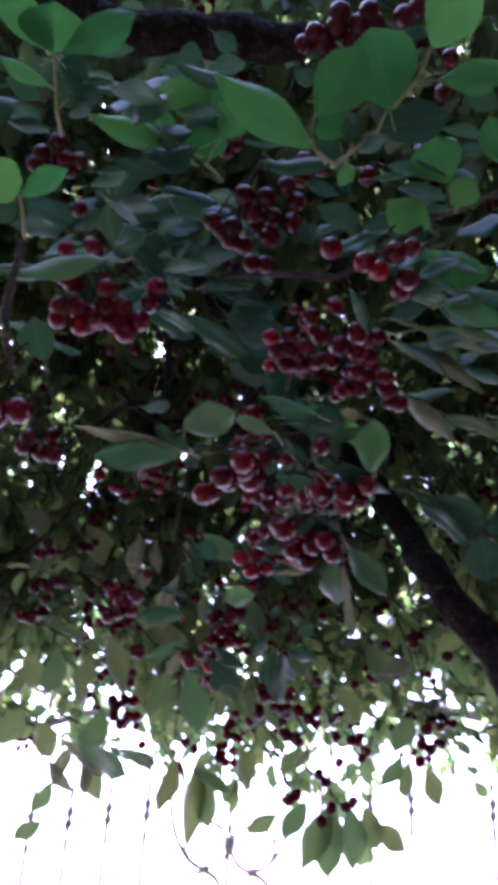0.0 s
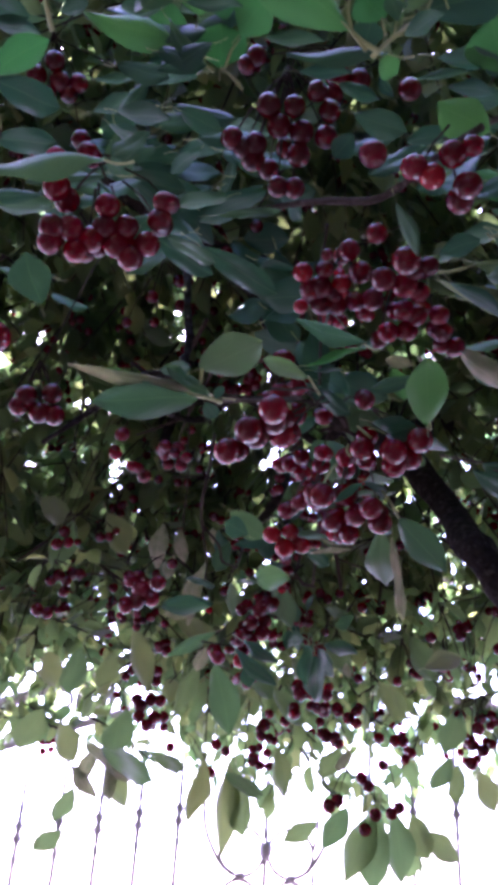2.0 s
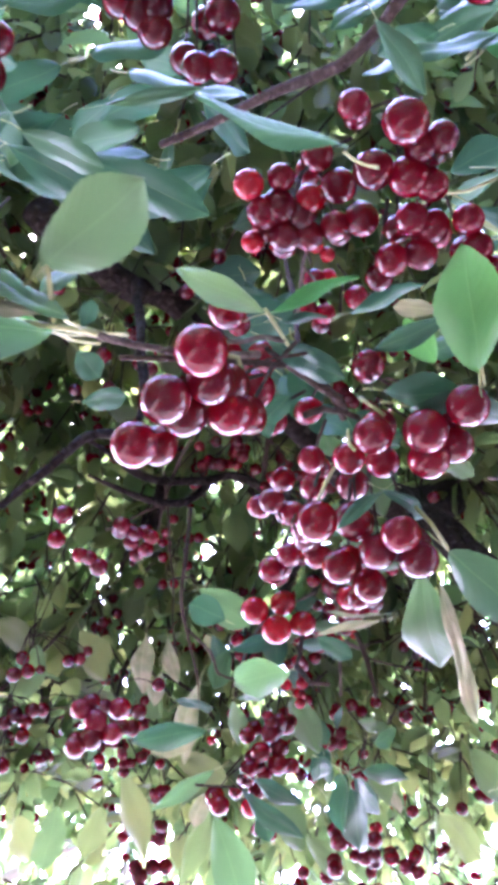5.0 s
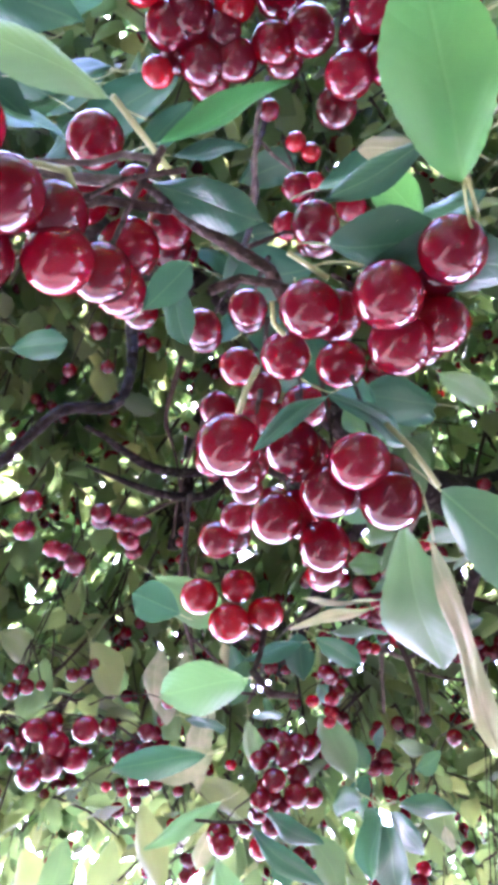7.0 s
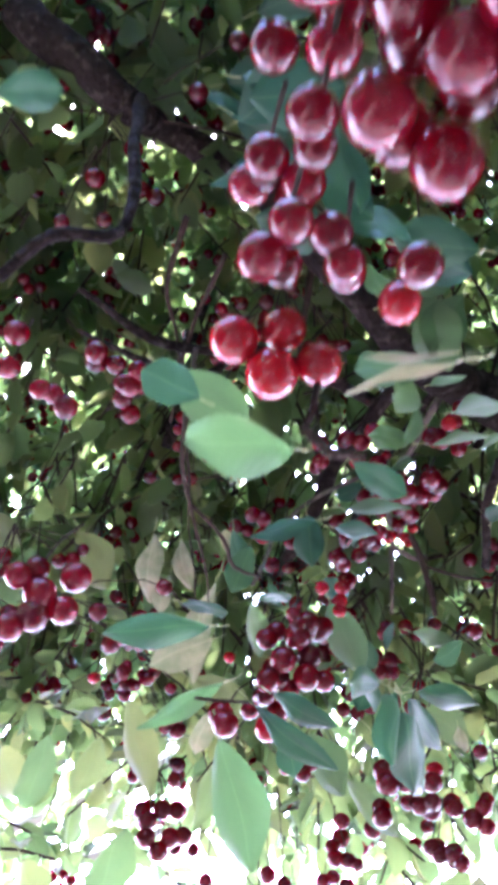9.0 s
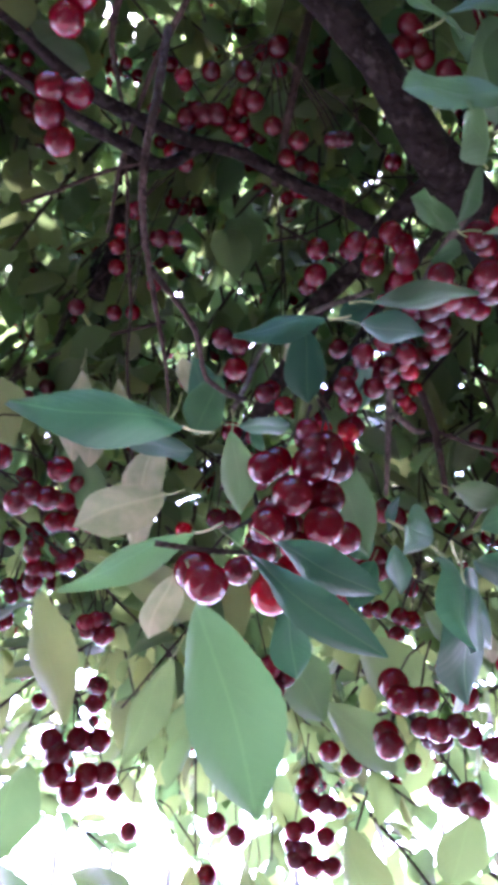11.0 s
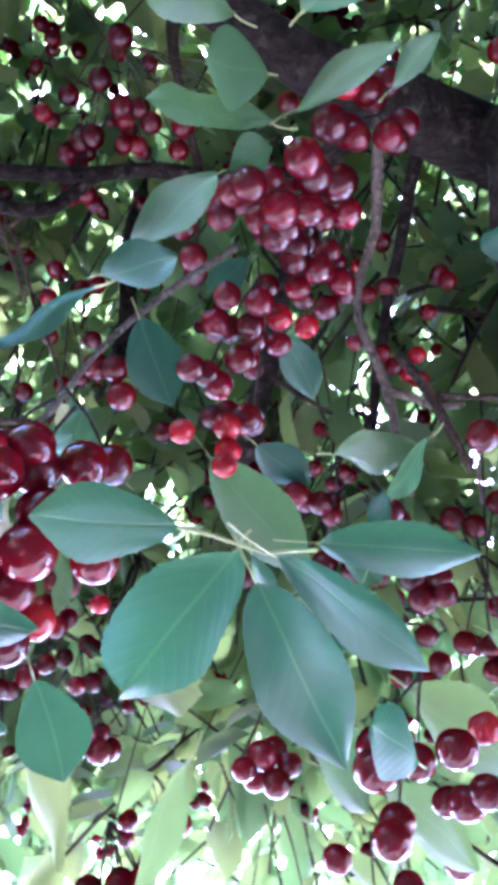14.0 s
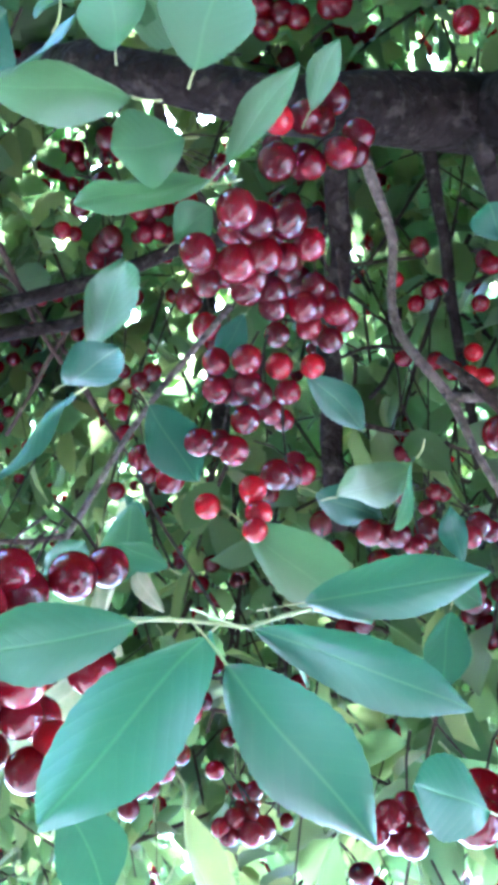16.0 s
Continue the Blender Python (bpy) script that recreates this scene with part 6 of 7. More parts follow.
leaf((0.076, 0.54, 2.135), (0.096, 0.549, 2.127), 14, (-0.11, -0.49, -0.87), 0.12)
leaf((0.049, 0.561, 2.117), (0.034, 0.55, 2.125), 11, (0.05, -0.64, -0.77), 0.12)
leaf((0.137, 0.569, 2.107), (0.117, 0.567, 2.111), 13, (0.07, -0.98, -0.19), 0.12)
leaf((0.218, 0.542, 2.117), (0.246, 0.547, 2.105), 19, (-0.16, -0.69, -0.71), 0.12)
leaf((0.186, 0.512, 2.146), (0.167, 0.511, 2.15), 15, (0.05, -0.99, -0.16), 0.12)
leaf((-0.046, 0.667, 1.976), (-0.002, 0.689, 1.956), 18, (-0.06, -0.61, -0.79), 0.12)
leaf((-0.011, 0.675, 1.974), (0.048, 0.699, 1.947), 20, (-0.11, -0.61, -0.79), 0.12)
leaf((-0.074, 0.636, 2.007), (-0.139, 0.627, 1.994), 9, (0.20, -0.92, -0.33), 0.12)
leaf((-0.126, 0.637, 1.987), (-0.171, 0.626, 1.98), 10, (0.28, -0.91, -0.30), 0.12)
leaf((-0.042, 0.658, 1.989), (-0.076, 0.662, 1.974), 14, (0.04, -0.94, -0.32), 0.12)
leaf((-0.045, 0.626, 2.026), (-0.067, 0.629, 2.017), 11, (0.03, -0.92, -0.39), 0.12)
leaf((-0.129, 0.683, 1.922), (-0.139, 0.659, 1.952), 30, (0.57, -0.72, -0.39), 0.12)
leaf((0.001, 0.662, 1.993), (0.051, 0.662, 1.998), 7, (0.09, -0.52, -0.85), 0.12)
# leaves at the edge of the upper bunches
leaf((0.203, 0.696, 2.069), (0.274, 0.692, 2.053), 34, (-0.09, -0.98, -0.18), 0.12, 'lit')
leaf((0.232, 0.72, 2.032), (0.288, 0.722, 2.009), 28, (-0.36, -0.28, -0.89), 0.12, 'lit')
leaf((0.216, 0.753, 2.027), (0.295, 0.749, 2.003), 24, (-0.28, -0.39, -0.88), 0.12, 'olive')
leaf((0.198, 0.779, 2.029), (0.247, 0.793, 1.994), 18, (-0.55, -0.12, -0.83), 0.12)
leaf((0.19, 0.786, 2.038), (0.285, 0.804, 1.98), 23, (-0.48, -0.19, -0.85), 0.12, 'olive')
leaf((0.23, 0.778, 2.04), (0.262, 0.79, 2.012), 18, (-0.61, -0.20, -0.76), 0.12, 'olive')
leaf((0.228, 0.731, 2.068), (0.263, 0.734, 2.053), 17, (-0.37, -0.18, -0.91), 0.12)
leaf((0.208, 0.826, 1.992), (0.262, 0.843, 1.944), 20, (-0.48, -0.50, -0.72), 0.12, 'pale')
leaf((0.253, 0.829, 1.973), (0.311, 0.827, 1.95), 22, (-0.37, -0.22, -0.90), 0.12, 'olive')
leaf((0.187, 0.767, 2.048), (0.223, 0.756, 2.054), 20, (0.02, -0.41, -0.91), 0.12)
leaf((0.18, 0.777, 2.036), (0.159, 0.769, 2.051), 11, (-0.10, -0.80, -0.59), 0.12)
limb('twig', [(0.232, 0.72, 2.032), (0.22, 0.724, 2.029), (0.217, 0.723, 2.032)], [0.0009, 0.0009, 0.0009], STALK)
limb('twig', [(0.218, 0.761, 2.032), (0.196, 0.767, 2.029), (0.181, 0.768, 2.031), (0.165, 0.771, 2.03)], [0.0011, 0.0012, 0.0014, 0.0015], STALK)
limb('twig', [(0.203, 0.696, 2.069), (0.193, 0.702, 2.064)], [0.0009, 0.0009], STALK)
leaf((0.256, 0.96, 1.94), (0.322, 0.962, 1.902), 40, (-0.38, -0.62, -0.69), 0.12)
leaf((0.247, 0.964, 1.935), (0.305, 0.973, 1.885), 26, (-0.58, -0.34, -0.74), 0.12)
leaf((0.321, 0.984, 1.904), (0.328, 1.001, 1.854), 48, (-0.48, -0.80, -0.35), 0.12)
leaf((0.289, 0.982, 1.951), (0.322, 0.983, 1.93), 24, (0.06, -1.00, 0.02), 0.12)
leaf((0.327, 0.979, 1.912), (0.356, 0.968, 1.916), 25, (-0.25, -0.89, -0.38), 0.12)
limb('twig', [(0.213, 0.963, 1.951), (0.235, 0.962, 1.945), (0.256, 0.96, 1.94), (0.284, 0.962, 1.924)], [0.0014, 0.0013, 0.0012, 0.0011], TWIG_GREY)
# leafy spur over the middle bunch
leaf((0.004, 0.633, 1.813), (-0.048, 0.592, 1.786), 21, (0.66, -0.73, -0.17), 0.12)
leaf((0.009, 0.631, 1.816), (-0.065, 0.583, 1.807), 10, (0.55, -0.83, -0.07), 0.12, 'pale')
leaf((0.002, 0.64, 1.82), (-0.052, 0.598, 1.811), 9, (0.62, -0.79, 0.02), 0.12, 'lit')
leaf((0.013, 0.624, 1.809), (-0.013, 0.61, 1.823), 11, (0.48, -0.88, 0.03), 0.12)
leaf((0.016, 0.629, 1.81), (0.021, 0.624, 1.817), 6, (0.33, -0.62, -0.71), 0.12)
leaf((0.007, 0.652, 1.821), (0.014, 0.659, 1.813), 11, (-0.24, -0.68, -0.70), 0.12)
limb('twig', [(-0.034, 0.62, 1.817), (-0.017, 0.625, 1.815), (0.003, 0.63, 1.812), (0.014, 0.632, 1.81), (0.019, 0.633, 1.809)], [0.001, 0.0011, 0.0011, 0.0012, 0.0013], STALK)
limb('twig', [(0.014, 0.635, 1.812), (0.028, 0.661, 1.827), (0.048, 0.69, 1.846), (0.07, 0.706, 1.856)], [0.0014, 0.0015, 0.0016, 0.0017], TWIG_GREY)
# near leaves round the main bunch
leaf((0.162, 0.711, 1.843), (0.155, 0.658, 1.86), 26, (0.08, -0.31, -0.95), 0.12, 'lit')
limb('twig', [(0.162, 0.711, 1.845), (0.165, 0.725, 1.846), (0.164, 0.742, 1.852)], [0.0006, 0.0006, 0.0007], STALK)  # leaf stalk
leaf((0.074, 0.681, 1.861), (0.048, 0.643, 1.849), 11, (0.78, -0.38, -0.50), 0.12, 'fresh')
limb('twig', [(0.074, 0.681, 1.861), (0.078, 0.695, 1.862), (0.083, 0.712, 1.863)], [0.0009, 0.0009, 0.0009], STALK)  # leaf stalk
leaf((0.073, 0.725, 1.884), (0.105, 0.723, 1.855), 14, (-0.57, -0.58, -0.59), 0.12)
leaf((0.12, 0.762, 1.82), (0.1, 0.752, 1.8), 6, (0.39, -0.92, 0.07), 0.28)
leaf((0.12, 0.762, 1.82), (0.149, 0.795, 1.822), 8, (0.70, -0.60, -0.39), 0.28)
leaf((0.137, 0.813, 1.803), (0.143, 0.86, 1.763), 24, (-0.20, -0.62, -0.76), 0.28, 'fresh')
leaf((0.146, 0.815, 1.797), (0.157, 0.864, 1.741), 9, (-0.51, -0.59, -0.62), 0.12, 'pale')
leaf((0.15, 0.8, 1.806), (0.185, 0.806, 1.765), 23, (-0.33, -0.85, -0.41), 0.12)
limb('twig', [(0.15, 0.8, 1.806), (0.143, 0.79, 1.815), (0.135, 0.785, 1.824)], [0.001, 0.001, 0.001], STALK)  # leaf stalk
leaf((0.062, 0.925, 1.8), (0.039, 0.884, 1.78), 20, (0.86, -0.51, 0.05), 0.12, 'fresh')
leaf((0.122, 0.917, 1.825), (0.082, 0.917, 1.822), 5, (0.01, -1.00, -0.09), 0.28, 'pale')
leaf((0.122, 0.917, 1.828), (0.088, 0.92, 1.829), 3, (-0.07, -0.56, -0.82), 0.28, 'pale')
leaf((-0.002, 0.984, 1.888), (0.034, 1.004, 1.866), 24, (0.12, -0.82, -0.56), 0.12, 'fresh')
leaf((0.008, 0.61, 1.82), (0.045, 0.58, 1.818), 24, (0.15, -0.75, -0.65), 0.12, 'fresh')
limb('twig', [(0.008, 0.61, 1.82), (0.006, 0.62, 1.816), (0.004, 0.632, 1.812)], [0.0009, 0.0009, 0.0009], STALK)  # leaf stalk
leaf((0.074, 0.718, 1.895), (0.119, 0.713, 1.904), 9, (0.22, 0.04, -0.98), 0.12, 'lit')
leaf((0.078, 0.722, 1.893), (0.102, 0.726, 1.894), 7, (0.03, 0.17, -0.98), 0.12)
leaf((0.161, 0.736, 1.899), (0.123, 0.747, 1.893), 11, (-0.17, -0.87, -0.47), 0.12)
leaf((0.156, 0.769, 1.899), (0.142, 0.751, 1.915), 15, (0.24, -0.73, -0.64), 0.12, 'lit')
leaf((0.16, 0.755, 1.922), (0.137, 0.753, 1.926), 10, (0.03, -0.91, -0.41), 0.12, 'pale')
leaf((0.16, 0.844, 1.893), (0.18, 0.852, 1.88), 13, (-0.39, -0.40, -0.83), 0.12, 'olive')
limb('twig', [(0.049, 0.683, 1.841), (0.056, 0.686, 1.842), (0.062, 0.689, 1.842), (0.063, 0.694, 1.839), (0.063, 0.7, 1.835)], [0.001, 0.001, 0.0011, 0.0011, 0.0011], STALK)
limb('twig', [(0.047, 0.695, 1.858), (0.063, 0.701, 1.86), (0.071, 0.701, 1.862), (0.081, 0.705, 1.862)], [0.0009, 0.001, 0.0011, 0.0012], TWIG_GREY)
limb('twig', [(0.11, 0.735, 1.852), (0.116, 0.739, 1.849), (0.121, 0.742, 1.846)], [0.0009, 0.0009, 0.001], STALK)
limb('twig', [(0.104, 0.744, 1.842), (0.104, 0.749, 1.838), (0.107, 0.752, 1.835)], [0.0008, 0.0009, 0.0009], STALK)
limb('twig', [(0.098, 0.762, 1.834), (0.094, 0.766, 1.828), (0.09, 0.772, 1.821)], [0.0009, 0.0009, 0.0009], STALK)
limb('twig', [(0.1, 0.775, 2.018), (0.095, 0.788, 2.009), (0.091, 0.802, 1.999), (0.086, 0.818, 1.986)], [0.0012, 0.0012, 0.0012, 0.0012], TWIG_GREY)
limb('twig', [(0.095, 0.792, 2.007), (0.1, 0.8, 2.002), (0.108, 0.808, 1.996)], [0.0008, 0.0008, 0.0008], TWIG_GREY)
limb('twig', [(0.085, 0.747, 1.855), (0.094, 0.746, 1.857), (0.103, 0.749, 1.856), (0.11, 0.752, 1.854)], [0.0018, 0.0017, 0.0016, 0.0015], TWIG)
limb('twig', [(0.076, 0.733, 1.884), (0.085, 0.743, 1.878), (0.094, 0.75, 1.874), (0.102, 0.755, 1.87), (0.105, 0.761, 1.865)], [0.0024, 0.0023, 0.0022, 0.0021, 0.002], TWIG)
# ---- end of the near crown ----

limb("trunk", [(0.98, 1.42, -0.1), (0.95, 1.41, 0.4), (0.88, 1.4, 0.9), (0.78, 1.4, 1.32)], [0.15, 0.11, 0.09, 0.085])
limb("limb", [(0.86, 1.4, 1.0), (1.0, 1.5, 1.6), (1.05, 1.8, 2.4), (0.9, 2.2, 3.2)], [0.07, 0.06, 0.045, 0.03])
# unseen limb to carry the foliage added behind the camera
limb("limb", [(0.82, 1.4, 1.2), (1.05, 1.0, 1.9), (0.9, 0.3, 2.7), (0.2, -0.4, 3.1)], [0.06, 0.05, 0.04, 0.025])

# ---- the rest of the crown: twigs with leaves and fruit, past counting ----
rng = np.random.default_rng(7)


def fringe(x, y):
    """Height of the crown's lower edge."""
    return 1.86 + 0.05 * math.sin(2.3 * x + 1.0) + 0.06 * math.sin(5.1 * x + 2 * y) + 0.27 * max(0.0, y - 1.9) + 3.0 * min(0.1, max(0.0, 0.02 - 0.34 * y - x)) + 0.08 * math.exp(-((x + 0.46) / 0.2) ** 2)


def inside(p):
    x, y, z = p
    if z > 3.9 or z < fringe(x, y) - (0.2 if y > 1.85 and rng.random() < 0.2 else 0.0):
        return False
    if 1.8 < y < 2.68:
        return abs(x) < 2.2 and z < 3.5 and rng.random() < (0.7 if x < -0.42 and z > 2.5 else 0.65 if 0.25 < x < 0.6 and 2.0 < z < 2.45 else 0.75 if z > 2.4 else 0.95)
    # foliage out of view over and behind the camera, added to dim frontal light
    if -2.2 < y <= 0.85:
        if x > 0.5:
            return x < 2.6 and z > 2.3 + 0.2 * max(0.0, y)
        return x > -2.6 and z > 2.75 + 0.35 * max(0.0, y) and not (-0.7 < y < 0.82 and x > -1.0 and (y > 0.12 or rng.random() < 0.2)) and rng.random() < 0.8
    if 0.85 < y <= 1.8:
        if y > 1.64 and abs(x) < 0.7 and 2.0 < z < 2.6:
            return rng.random() < 0.3
        return abs(x) < 1.8 and (z > 2.55 + 0.3 * max(0.0, 1.3 - y) or abs(x + 0.05) > 0.56 + 0.2 * (1.8 - y))
    return False


def frames(y, side):
    """Right-handed axes with the given second axis."""
    y = y / np.linalg.norm(y, axis=1, keepdims=True)
    x = np.cross(y, side)
    x /= np.linalg.norm(x, axis=1, keepdims=True)
    return np.stack((x, y, np.cross(x, y)), axis=2)


def tangle(count, seed):
    """Thin bare twigs that wander and fork through the middle of the crown."""
    pick = random.Random(seed)
    for _ in range(count):
        x, y = pick.uniform(-0.55, 0.6), pick.uniform(1.72, 2.05)
        p = Vector((x, y, pick.uniform(2.15, 2.8)))
        way = Vector((pick.gauss(0, 0.5), pick.gauss(0.15, 0.35), pick.choice((-1, -1, -1, 0.5)) * pick.uniform(0.5, 1.0))).normalized()
        thick = pick.choice((0.0016, 0.002, 0.0026, 0.0034))
        line = []
        for k in range(pick.randint(7, 13)):
            line.append((p.copy(), thick * (1 - 0.05 * k)))
            if k == 4 and pick.random() < 0.7:
                side = (way + Vector((pick.gauss(0, 0.6), pick.gauss(0, 0.3), pick.gauss(-0.2, 0.4)))).normalized()
                tube_into(twig_bm, [(p + side * 0.045 * m + Vector((0, 0, -0.004 * m * m)), thick * (0.7 - 0.08 * m)) for m in range(5)], 5)
            way = (way + Vector((pick.gauss(0, 0.16), pick.gauss(0, 0.14), pick.gauss(-0.05, 0.14)))).normalized()
            p = p + way * 0.05
            if p.z < 2.06 or p.y < 1.66:
                break
        if len(line) > 2:
            tube_into(twig_bm, line, 6)


NEAR_FRUIT = len(MASS_FRUIT)
bases, ways, sizes, twig_bm = [], [], [], bmesh.new()
tangle(110, 5)
SPRAYS = 11600
made = 0
while made < SPRAYS + 50:
    p = np.array((rng.uniform(-3.2, 3.2), rng.choice((rng.uniform(0.85, 2.75), rng.uniform(1.3, 2.75), rng.uniform(1.5, 2.6), rng.uniform(-2.2, 0.85), rng.uniform(-1.5, 1.3))), rng.uniform(1.7, 3.9)))
    if made % 230 == 0:  # a dense layer high over the limb
        p = np.array((rng.uniform(-0.7, 0.45), rng.uniform(1.45, 2.2), rng.uniform(2.75, 3.5)))
    if made % 85 == 1:  # leaves that close the crown over the first bunches
        p = np.array((rng.uniform(-0.8, 0.6), rng.uniform(0.95, 1.45), rng.uniform(2.7, 3.3)))
    elif made >= SPRAYS:  # the crown goes on above the big limb
        p = np.array((rng.uniform(-0.1, 0.4), rng.uniform(1.8, 2.25), rng.uniform(2.9, 3.4)))
    elif not inside(p):
        continue
    made += 1
    way = np.array((rng.normal(0, 0.6), rng.normal(-0.15, 0.6), rng.normal(-0.55, 0.45)))
    way /= np.linalg.norm(way)
    length = rng.uniform(0.14, 0.34)
    low = p[1] > 1.78 and p[2] < 2.22
    rear = p[1] < 0.85
    count = int(length / (0.013 if low else 0.034 if rear else 0.02))
    start = p - way * length * 0.5
    sag = np.array((0, 0, -0.25 * length))
    q = lambda u: start + way * length * u + sag * u * u
    tube_into(twig_bm, [(Vector(q(u)), 0.0028 - 0.0016 * u) for u in (0, 0.35, 0.7, 1.0)], 4)
    for k in range(count):
        u = (k + 0.6) / count
        out = np.cross(way, rng.normal(0, 1, 3))
        out /= np.linalg.norm(out)
        d = way * 0.55 + out * 0.75 + np.array((0, 0, -0.45))
        bases.append(q(u))
        ways.append(d)
        sizes.append(rng.uniform(0.040, 0.074) * (0.8 if low else 1.4 if rear else 1.0))
    if p[1] > 0.85 and rng.random() < 0.33:
        spur = Vector(q(rng.uniform(0.2, 0.7)))
        for _ in range(rng.integers(3, 10)):
            c = spur + Vector((rng.normal(0, 0.017), rng.normal(0, 0.017), -0.03 - abs(rng.normal(0, 0.02))))
            size = rng.uniform(0.0082, 0.0102)
            if not (-1.5 < c.x < 0.95 and c.z < 3.25):
                continue
            MASS_FRUIT.append((c, size))
            tube_into(twig_bm, [(spur, 0.0009), ((spur + c) / 2 + Vector((0, 0, 0.006)), 0.0007), (c, 0.0006)], 3)

for low, high in MASS_STALKS:
    tube_into(twig_bm, [(low, 0.0008), ((low + high) / 2 + Vector((0, 0, 0.005)), 0.0008), (high, 0.0011)], 4)
part("twig_mass", from_bm("twig_mass", twig_bm, TWIG), tree, "thin brown twigs deep in the crown")["kind"] = "stuff"
N = len(bases)
bases, ways, sizes = np.array(bases), np.array(ways), np.array(sizes)
side = np.stack((rng.normal(0, 0.55, N), rng.normal(-0.15, 0.55, N), rng.normal(0.8, 0.4, N)), axis=1)
axes = frames(ways, side)
U = np.array((0, 0.22, 0.5, 0.78, 1.0))
shape, uvs = [(0, 0, 0)], [(0.5, 0)]
for u in U[1:-1]:
    w = half_width(u) * 0.6
    for s in (-1, 0, 1):
        shape.append((s * w, u, 0.12 * abs(s) - 0.16 * u * u))
        uvs.append((0.5 + s * w, u))
shape.append((0, 1.0, -0.16))
uvs.append((0.5, 1))
tris = [(0, 2, 1), (0, 3, 2), (7, 8, 10), (8, 9, 10)]
for r in (1, 4):
    for c in (0, 1):
        a, b, e, f = r + c, r + c + 1, r + c + 3, r + c + 4
        tris += [(a, b, f), (a, f, e)]
shape, tris, uvs = np.array(shape), np.array(tris), np.array(uvs)
verts = bases[:, None, :] + sizes[:, None, None] * np.einsum("nij,vj->nvi", axes, shape)
faces = (np.arange(N)[:, None, None] * len(shape) + tris[None]).reshape(-1, 3)
me = bpy.data.meshes.new("foliage")
me.vertices.add(N * len(shape))
me.vertices.foreach_set("co", verts.reshape(-1))
me.loops.add(faces.size)
me.loops.foreach_set("vertex_index", faces.reshape(-1))
me.polygons.add(len(faces))
me.polygons.foreach_set("loop_start", np.arange(0, faces.size, 3))
me.update(calc_edges=True)
layer = me.uv_layers.new(name="UVMap")
layer.data.foreach_set("uv", uvs[faces.reshape(-1) % len(shape)].reshape(-1))
me.materials.append(LEAF_MASS)
part("foliage", smooth(me), tree, "dense green leaves of the crown behind, plus unseen ones added overhead")["kind"] = "stuff"


def fruit_cloud(fruits, around, rings, label):
    """Many cherries in one mesh."""
    ball = bmesh.new()
    bmesh.ops.create_uvsphere(ball, u_segments=around, v_segments=rings, radius=1)
    bmesh.ops.triangulate(ball, faces=ball.faces)
    ball.verts.index_update()
    bv = np.array([v.co[:] for v in ball.verts])
    bf = np.array([[v.index for v in f.verts] for f in ball.faces])
    ball.free()
    centres = np.array([c[:] for c, _ in fruits])
    radii = np.array([r for _, r in fruits])
    verts = centres[:, None, :] + radii[:, None, None] * bv[None]
    faces = (np.arange(len(fruits))[:, None, None] * len(bv) + bf[None]).reshape(-1, 3)
    me = bpy.data.meshes.new("fruit")
    me.vertices.add(len(verts) * len(bv))
    me.vertices.foreach_set("co", verts.reshape(-1))
    me.loops.add(faces.size)
    me.loops.foreach_set("vertex_index", faces.reshape(-1))
    me.polygons.add(len(faces))
    me.polygons.foreach_set("loop_start", np.arange(0, faces.size, 3))
    me.update(calc_edges=True)
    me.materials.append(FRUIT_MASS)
    part("fruit", smooth(me), tree, label)["kind"] = "stuff"


# both clouds wear the skin that has shade mixed into its colour
fruit_cloud(MASS_FRUIT[:NEAR_FRUIT], 18, 12, "cherries at the back of the bunches, shade in their colour")
fruit_cloud(MASS_FRUIT[NEAR_FRUIT:], 9, 7, "cherries deep in the crown, shade in their colour")


# ---- trees on the far side of the pavement ----
FAR_LEAF = leaf_material("sunlit leaves of the far trees", False, *FRESH, 0.5)


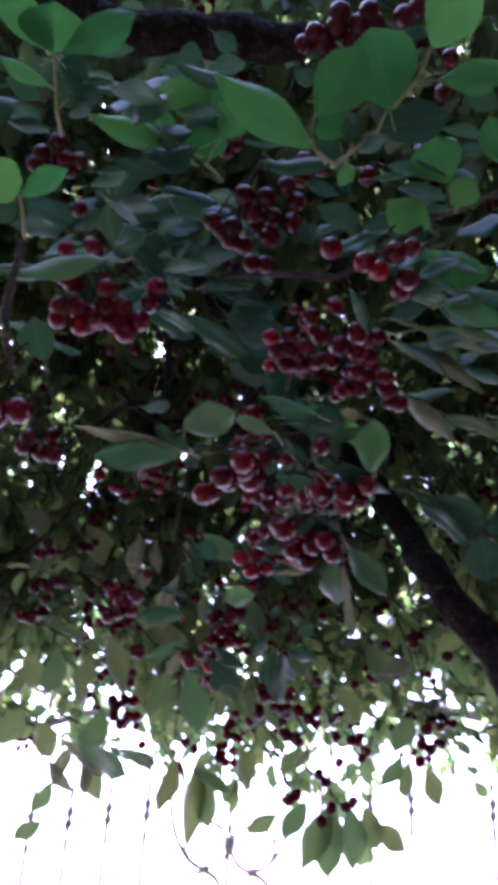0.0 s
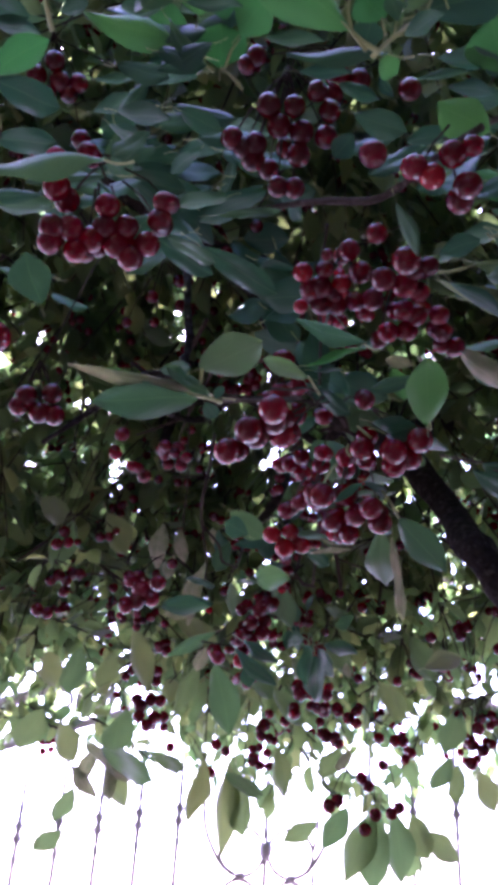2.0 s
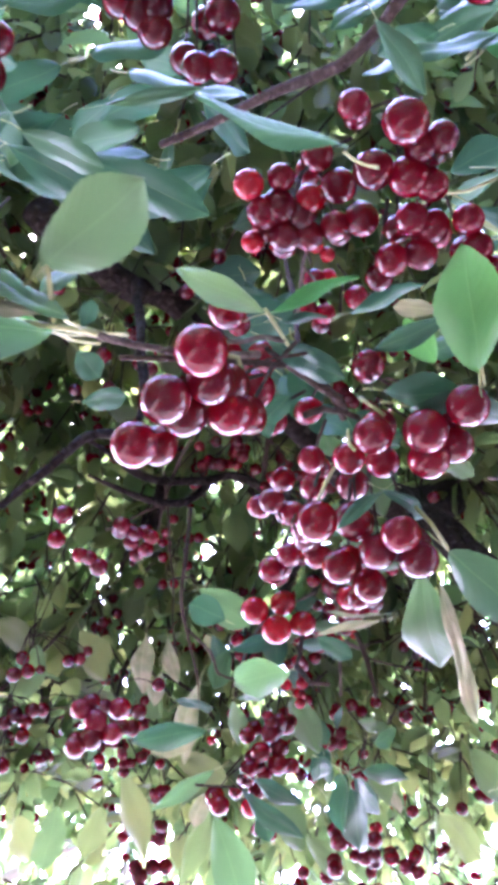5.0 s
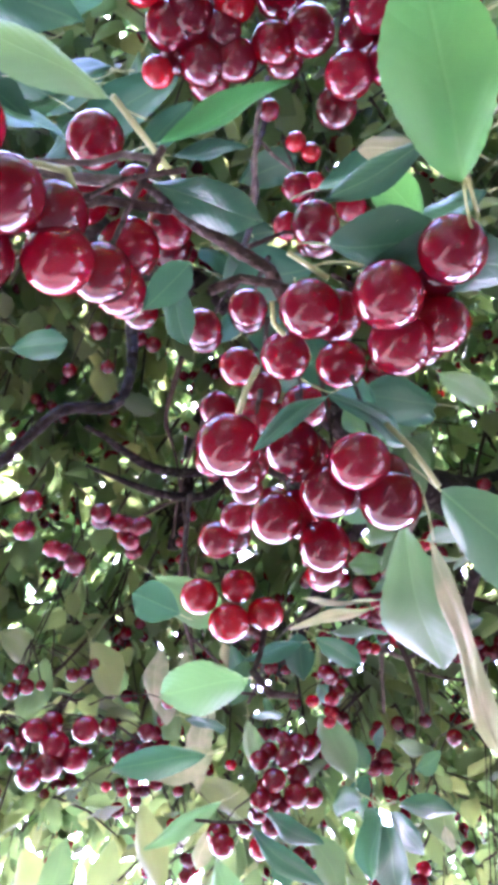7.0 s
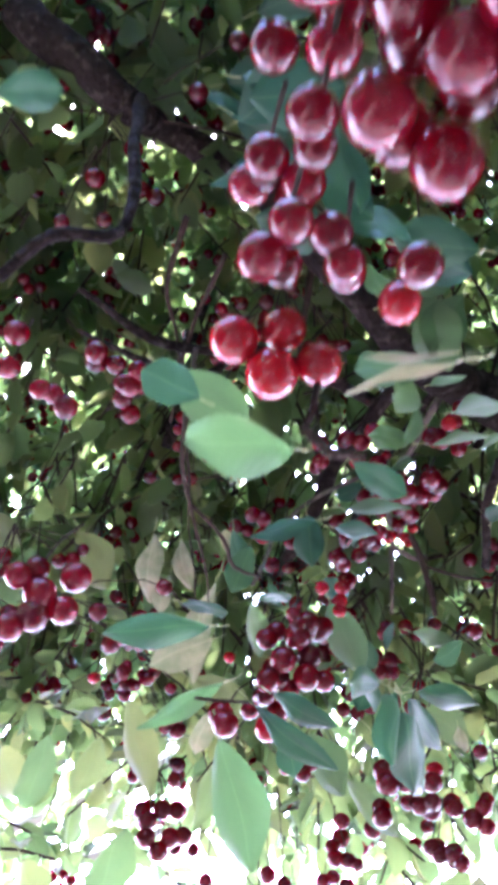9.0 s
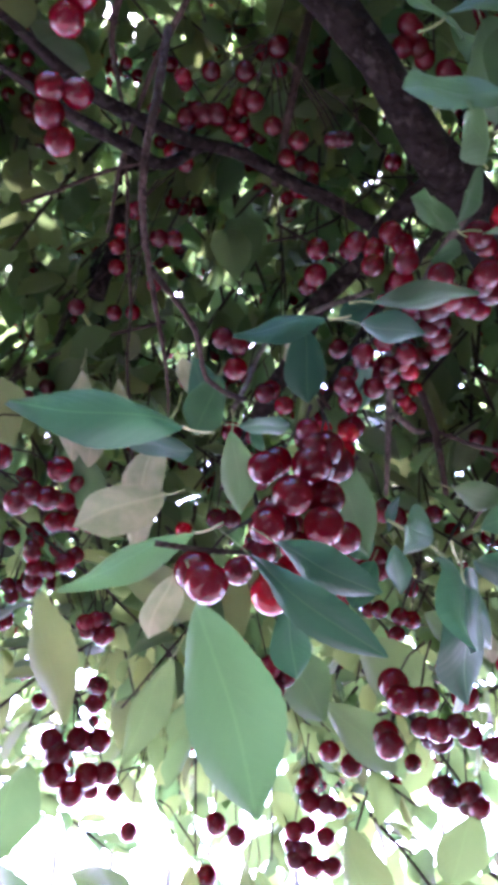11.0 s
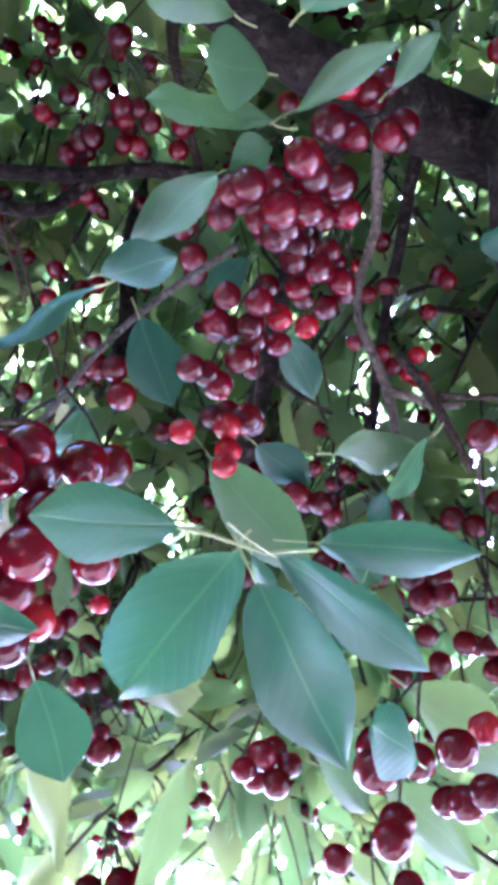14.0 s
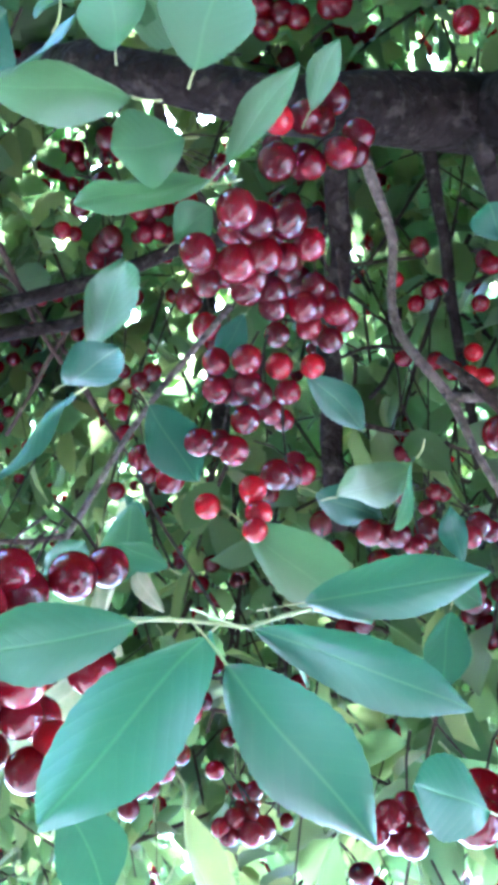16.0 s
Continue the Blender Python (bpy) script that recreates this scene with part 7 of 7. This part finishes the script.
def far_tree(x, y, tall, wide, seed):
    """A broad tree whose crown is many leaf clumps with gaps between them."""
    pick = np.random.default_rng(seed)
    tree_far = tagged(new("tree"), "leafy green tree in full sun beyond the pavement", "tree", "trees beyond the pavement")
    tree_far.location = (x, y, 0)
    bm = bmesh.new()
    tube_into(bm, spline([(0, 0, 0), (0.08, 0.05, 1.4), (0.02, 0, 2.8), (0.1, 0, tall * 0.75)], [0.2, 0.15, 0.13, 0.03], 0.3), 12, 0.1)
    for k in range(6):
        a = k * 1.05 + pick.uniform(0, 0.5)
        z = 3.2 + 0.45 * k
        tip = Vector((math.cos(a) * wide * 0.7, math.sin(a) * wide * 0.5, z + 1.3 + 0.1 * (tall - 8)))
        tube_into(bm, spline([(0.04, 0, z), tip * 0.5 + Vector((0, 0, z * 0.55)), tip], [0.07, 0.045, 0.012], 0.2), 8, 0.1)
    part("trunk", from_bm("trunk", bm, BARK), tree_far)
    places = []
    while len(places) < int(14 * wide * (tall - 3.7)):
        q = pick.uniform(-1, 1, 3)
        r = np.linalg.norm(q)
        if 0.45 < r < 1:
            places.append(q * (wide, wide * 0.75, (tall - 3.7) / 2) + (0, 0, (tall + 3.7) / 2) + pick.normal(0, 0.12, 3))
    n = 34
    centre = np.repeat(np.array(places), n, axis=0)
    base = centre + pick.normal(0, 0.2, (len(centre), 3))
    d = pick.normal(0, 0.7, base.shape) + (0, 0, -0.5)
    axes_far = frames(d, pick.normal(0, 1, base.shape) + (0, 0, 0.8))
    size = pick.uniform(0.09, 0.16, len(base))
    pts = base[:, None, :] + size[:, None, None] * np.einsum("nij,vj->nvi", axes_far, shape)
    tri = (np.arange(len(base))[:, None, None] * len(shape) + tris[None]).reshape(-1, 3)
    me = bpy.data.meshes.new("crown")
    me.from_pydata(pts.reshape(-1, 3).tolist(), [], tri.tolist())
    layer = me.uv_layers.new(name="UVMap")
    layer.data.foreach_set("uv", uvs[tri.reshape(-1) % len(shape)].reshape(-1))
    me.materials.append(FAR_LEAF)
    part("crown", smooth(me), tree_far)


far_tree(-5.6, 9.0, 9.3, 3.5, 1)
far_tree(3.9, 9.4, 8.2, 3.1, 3)
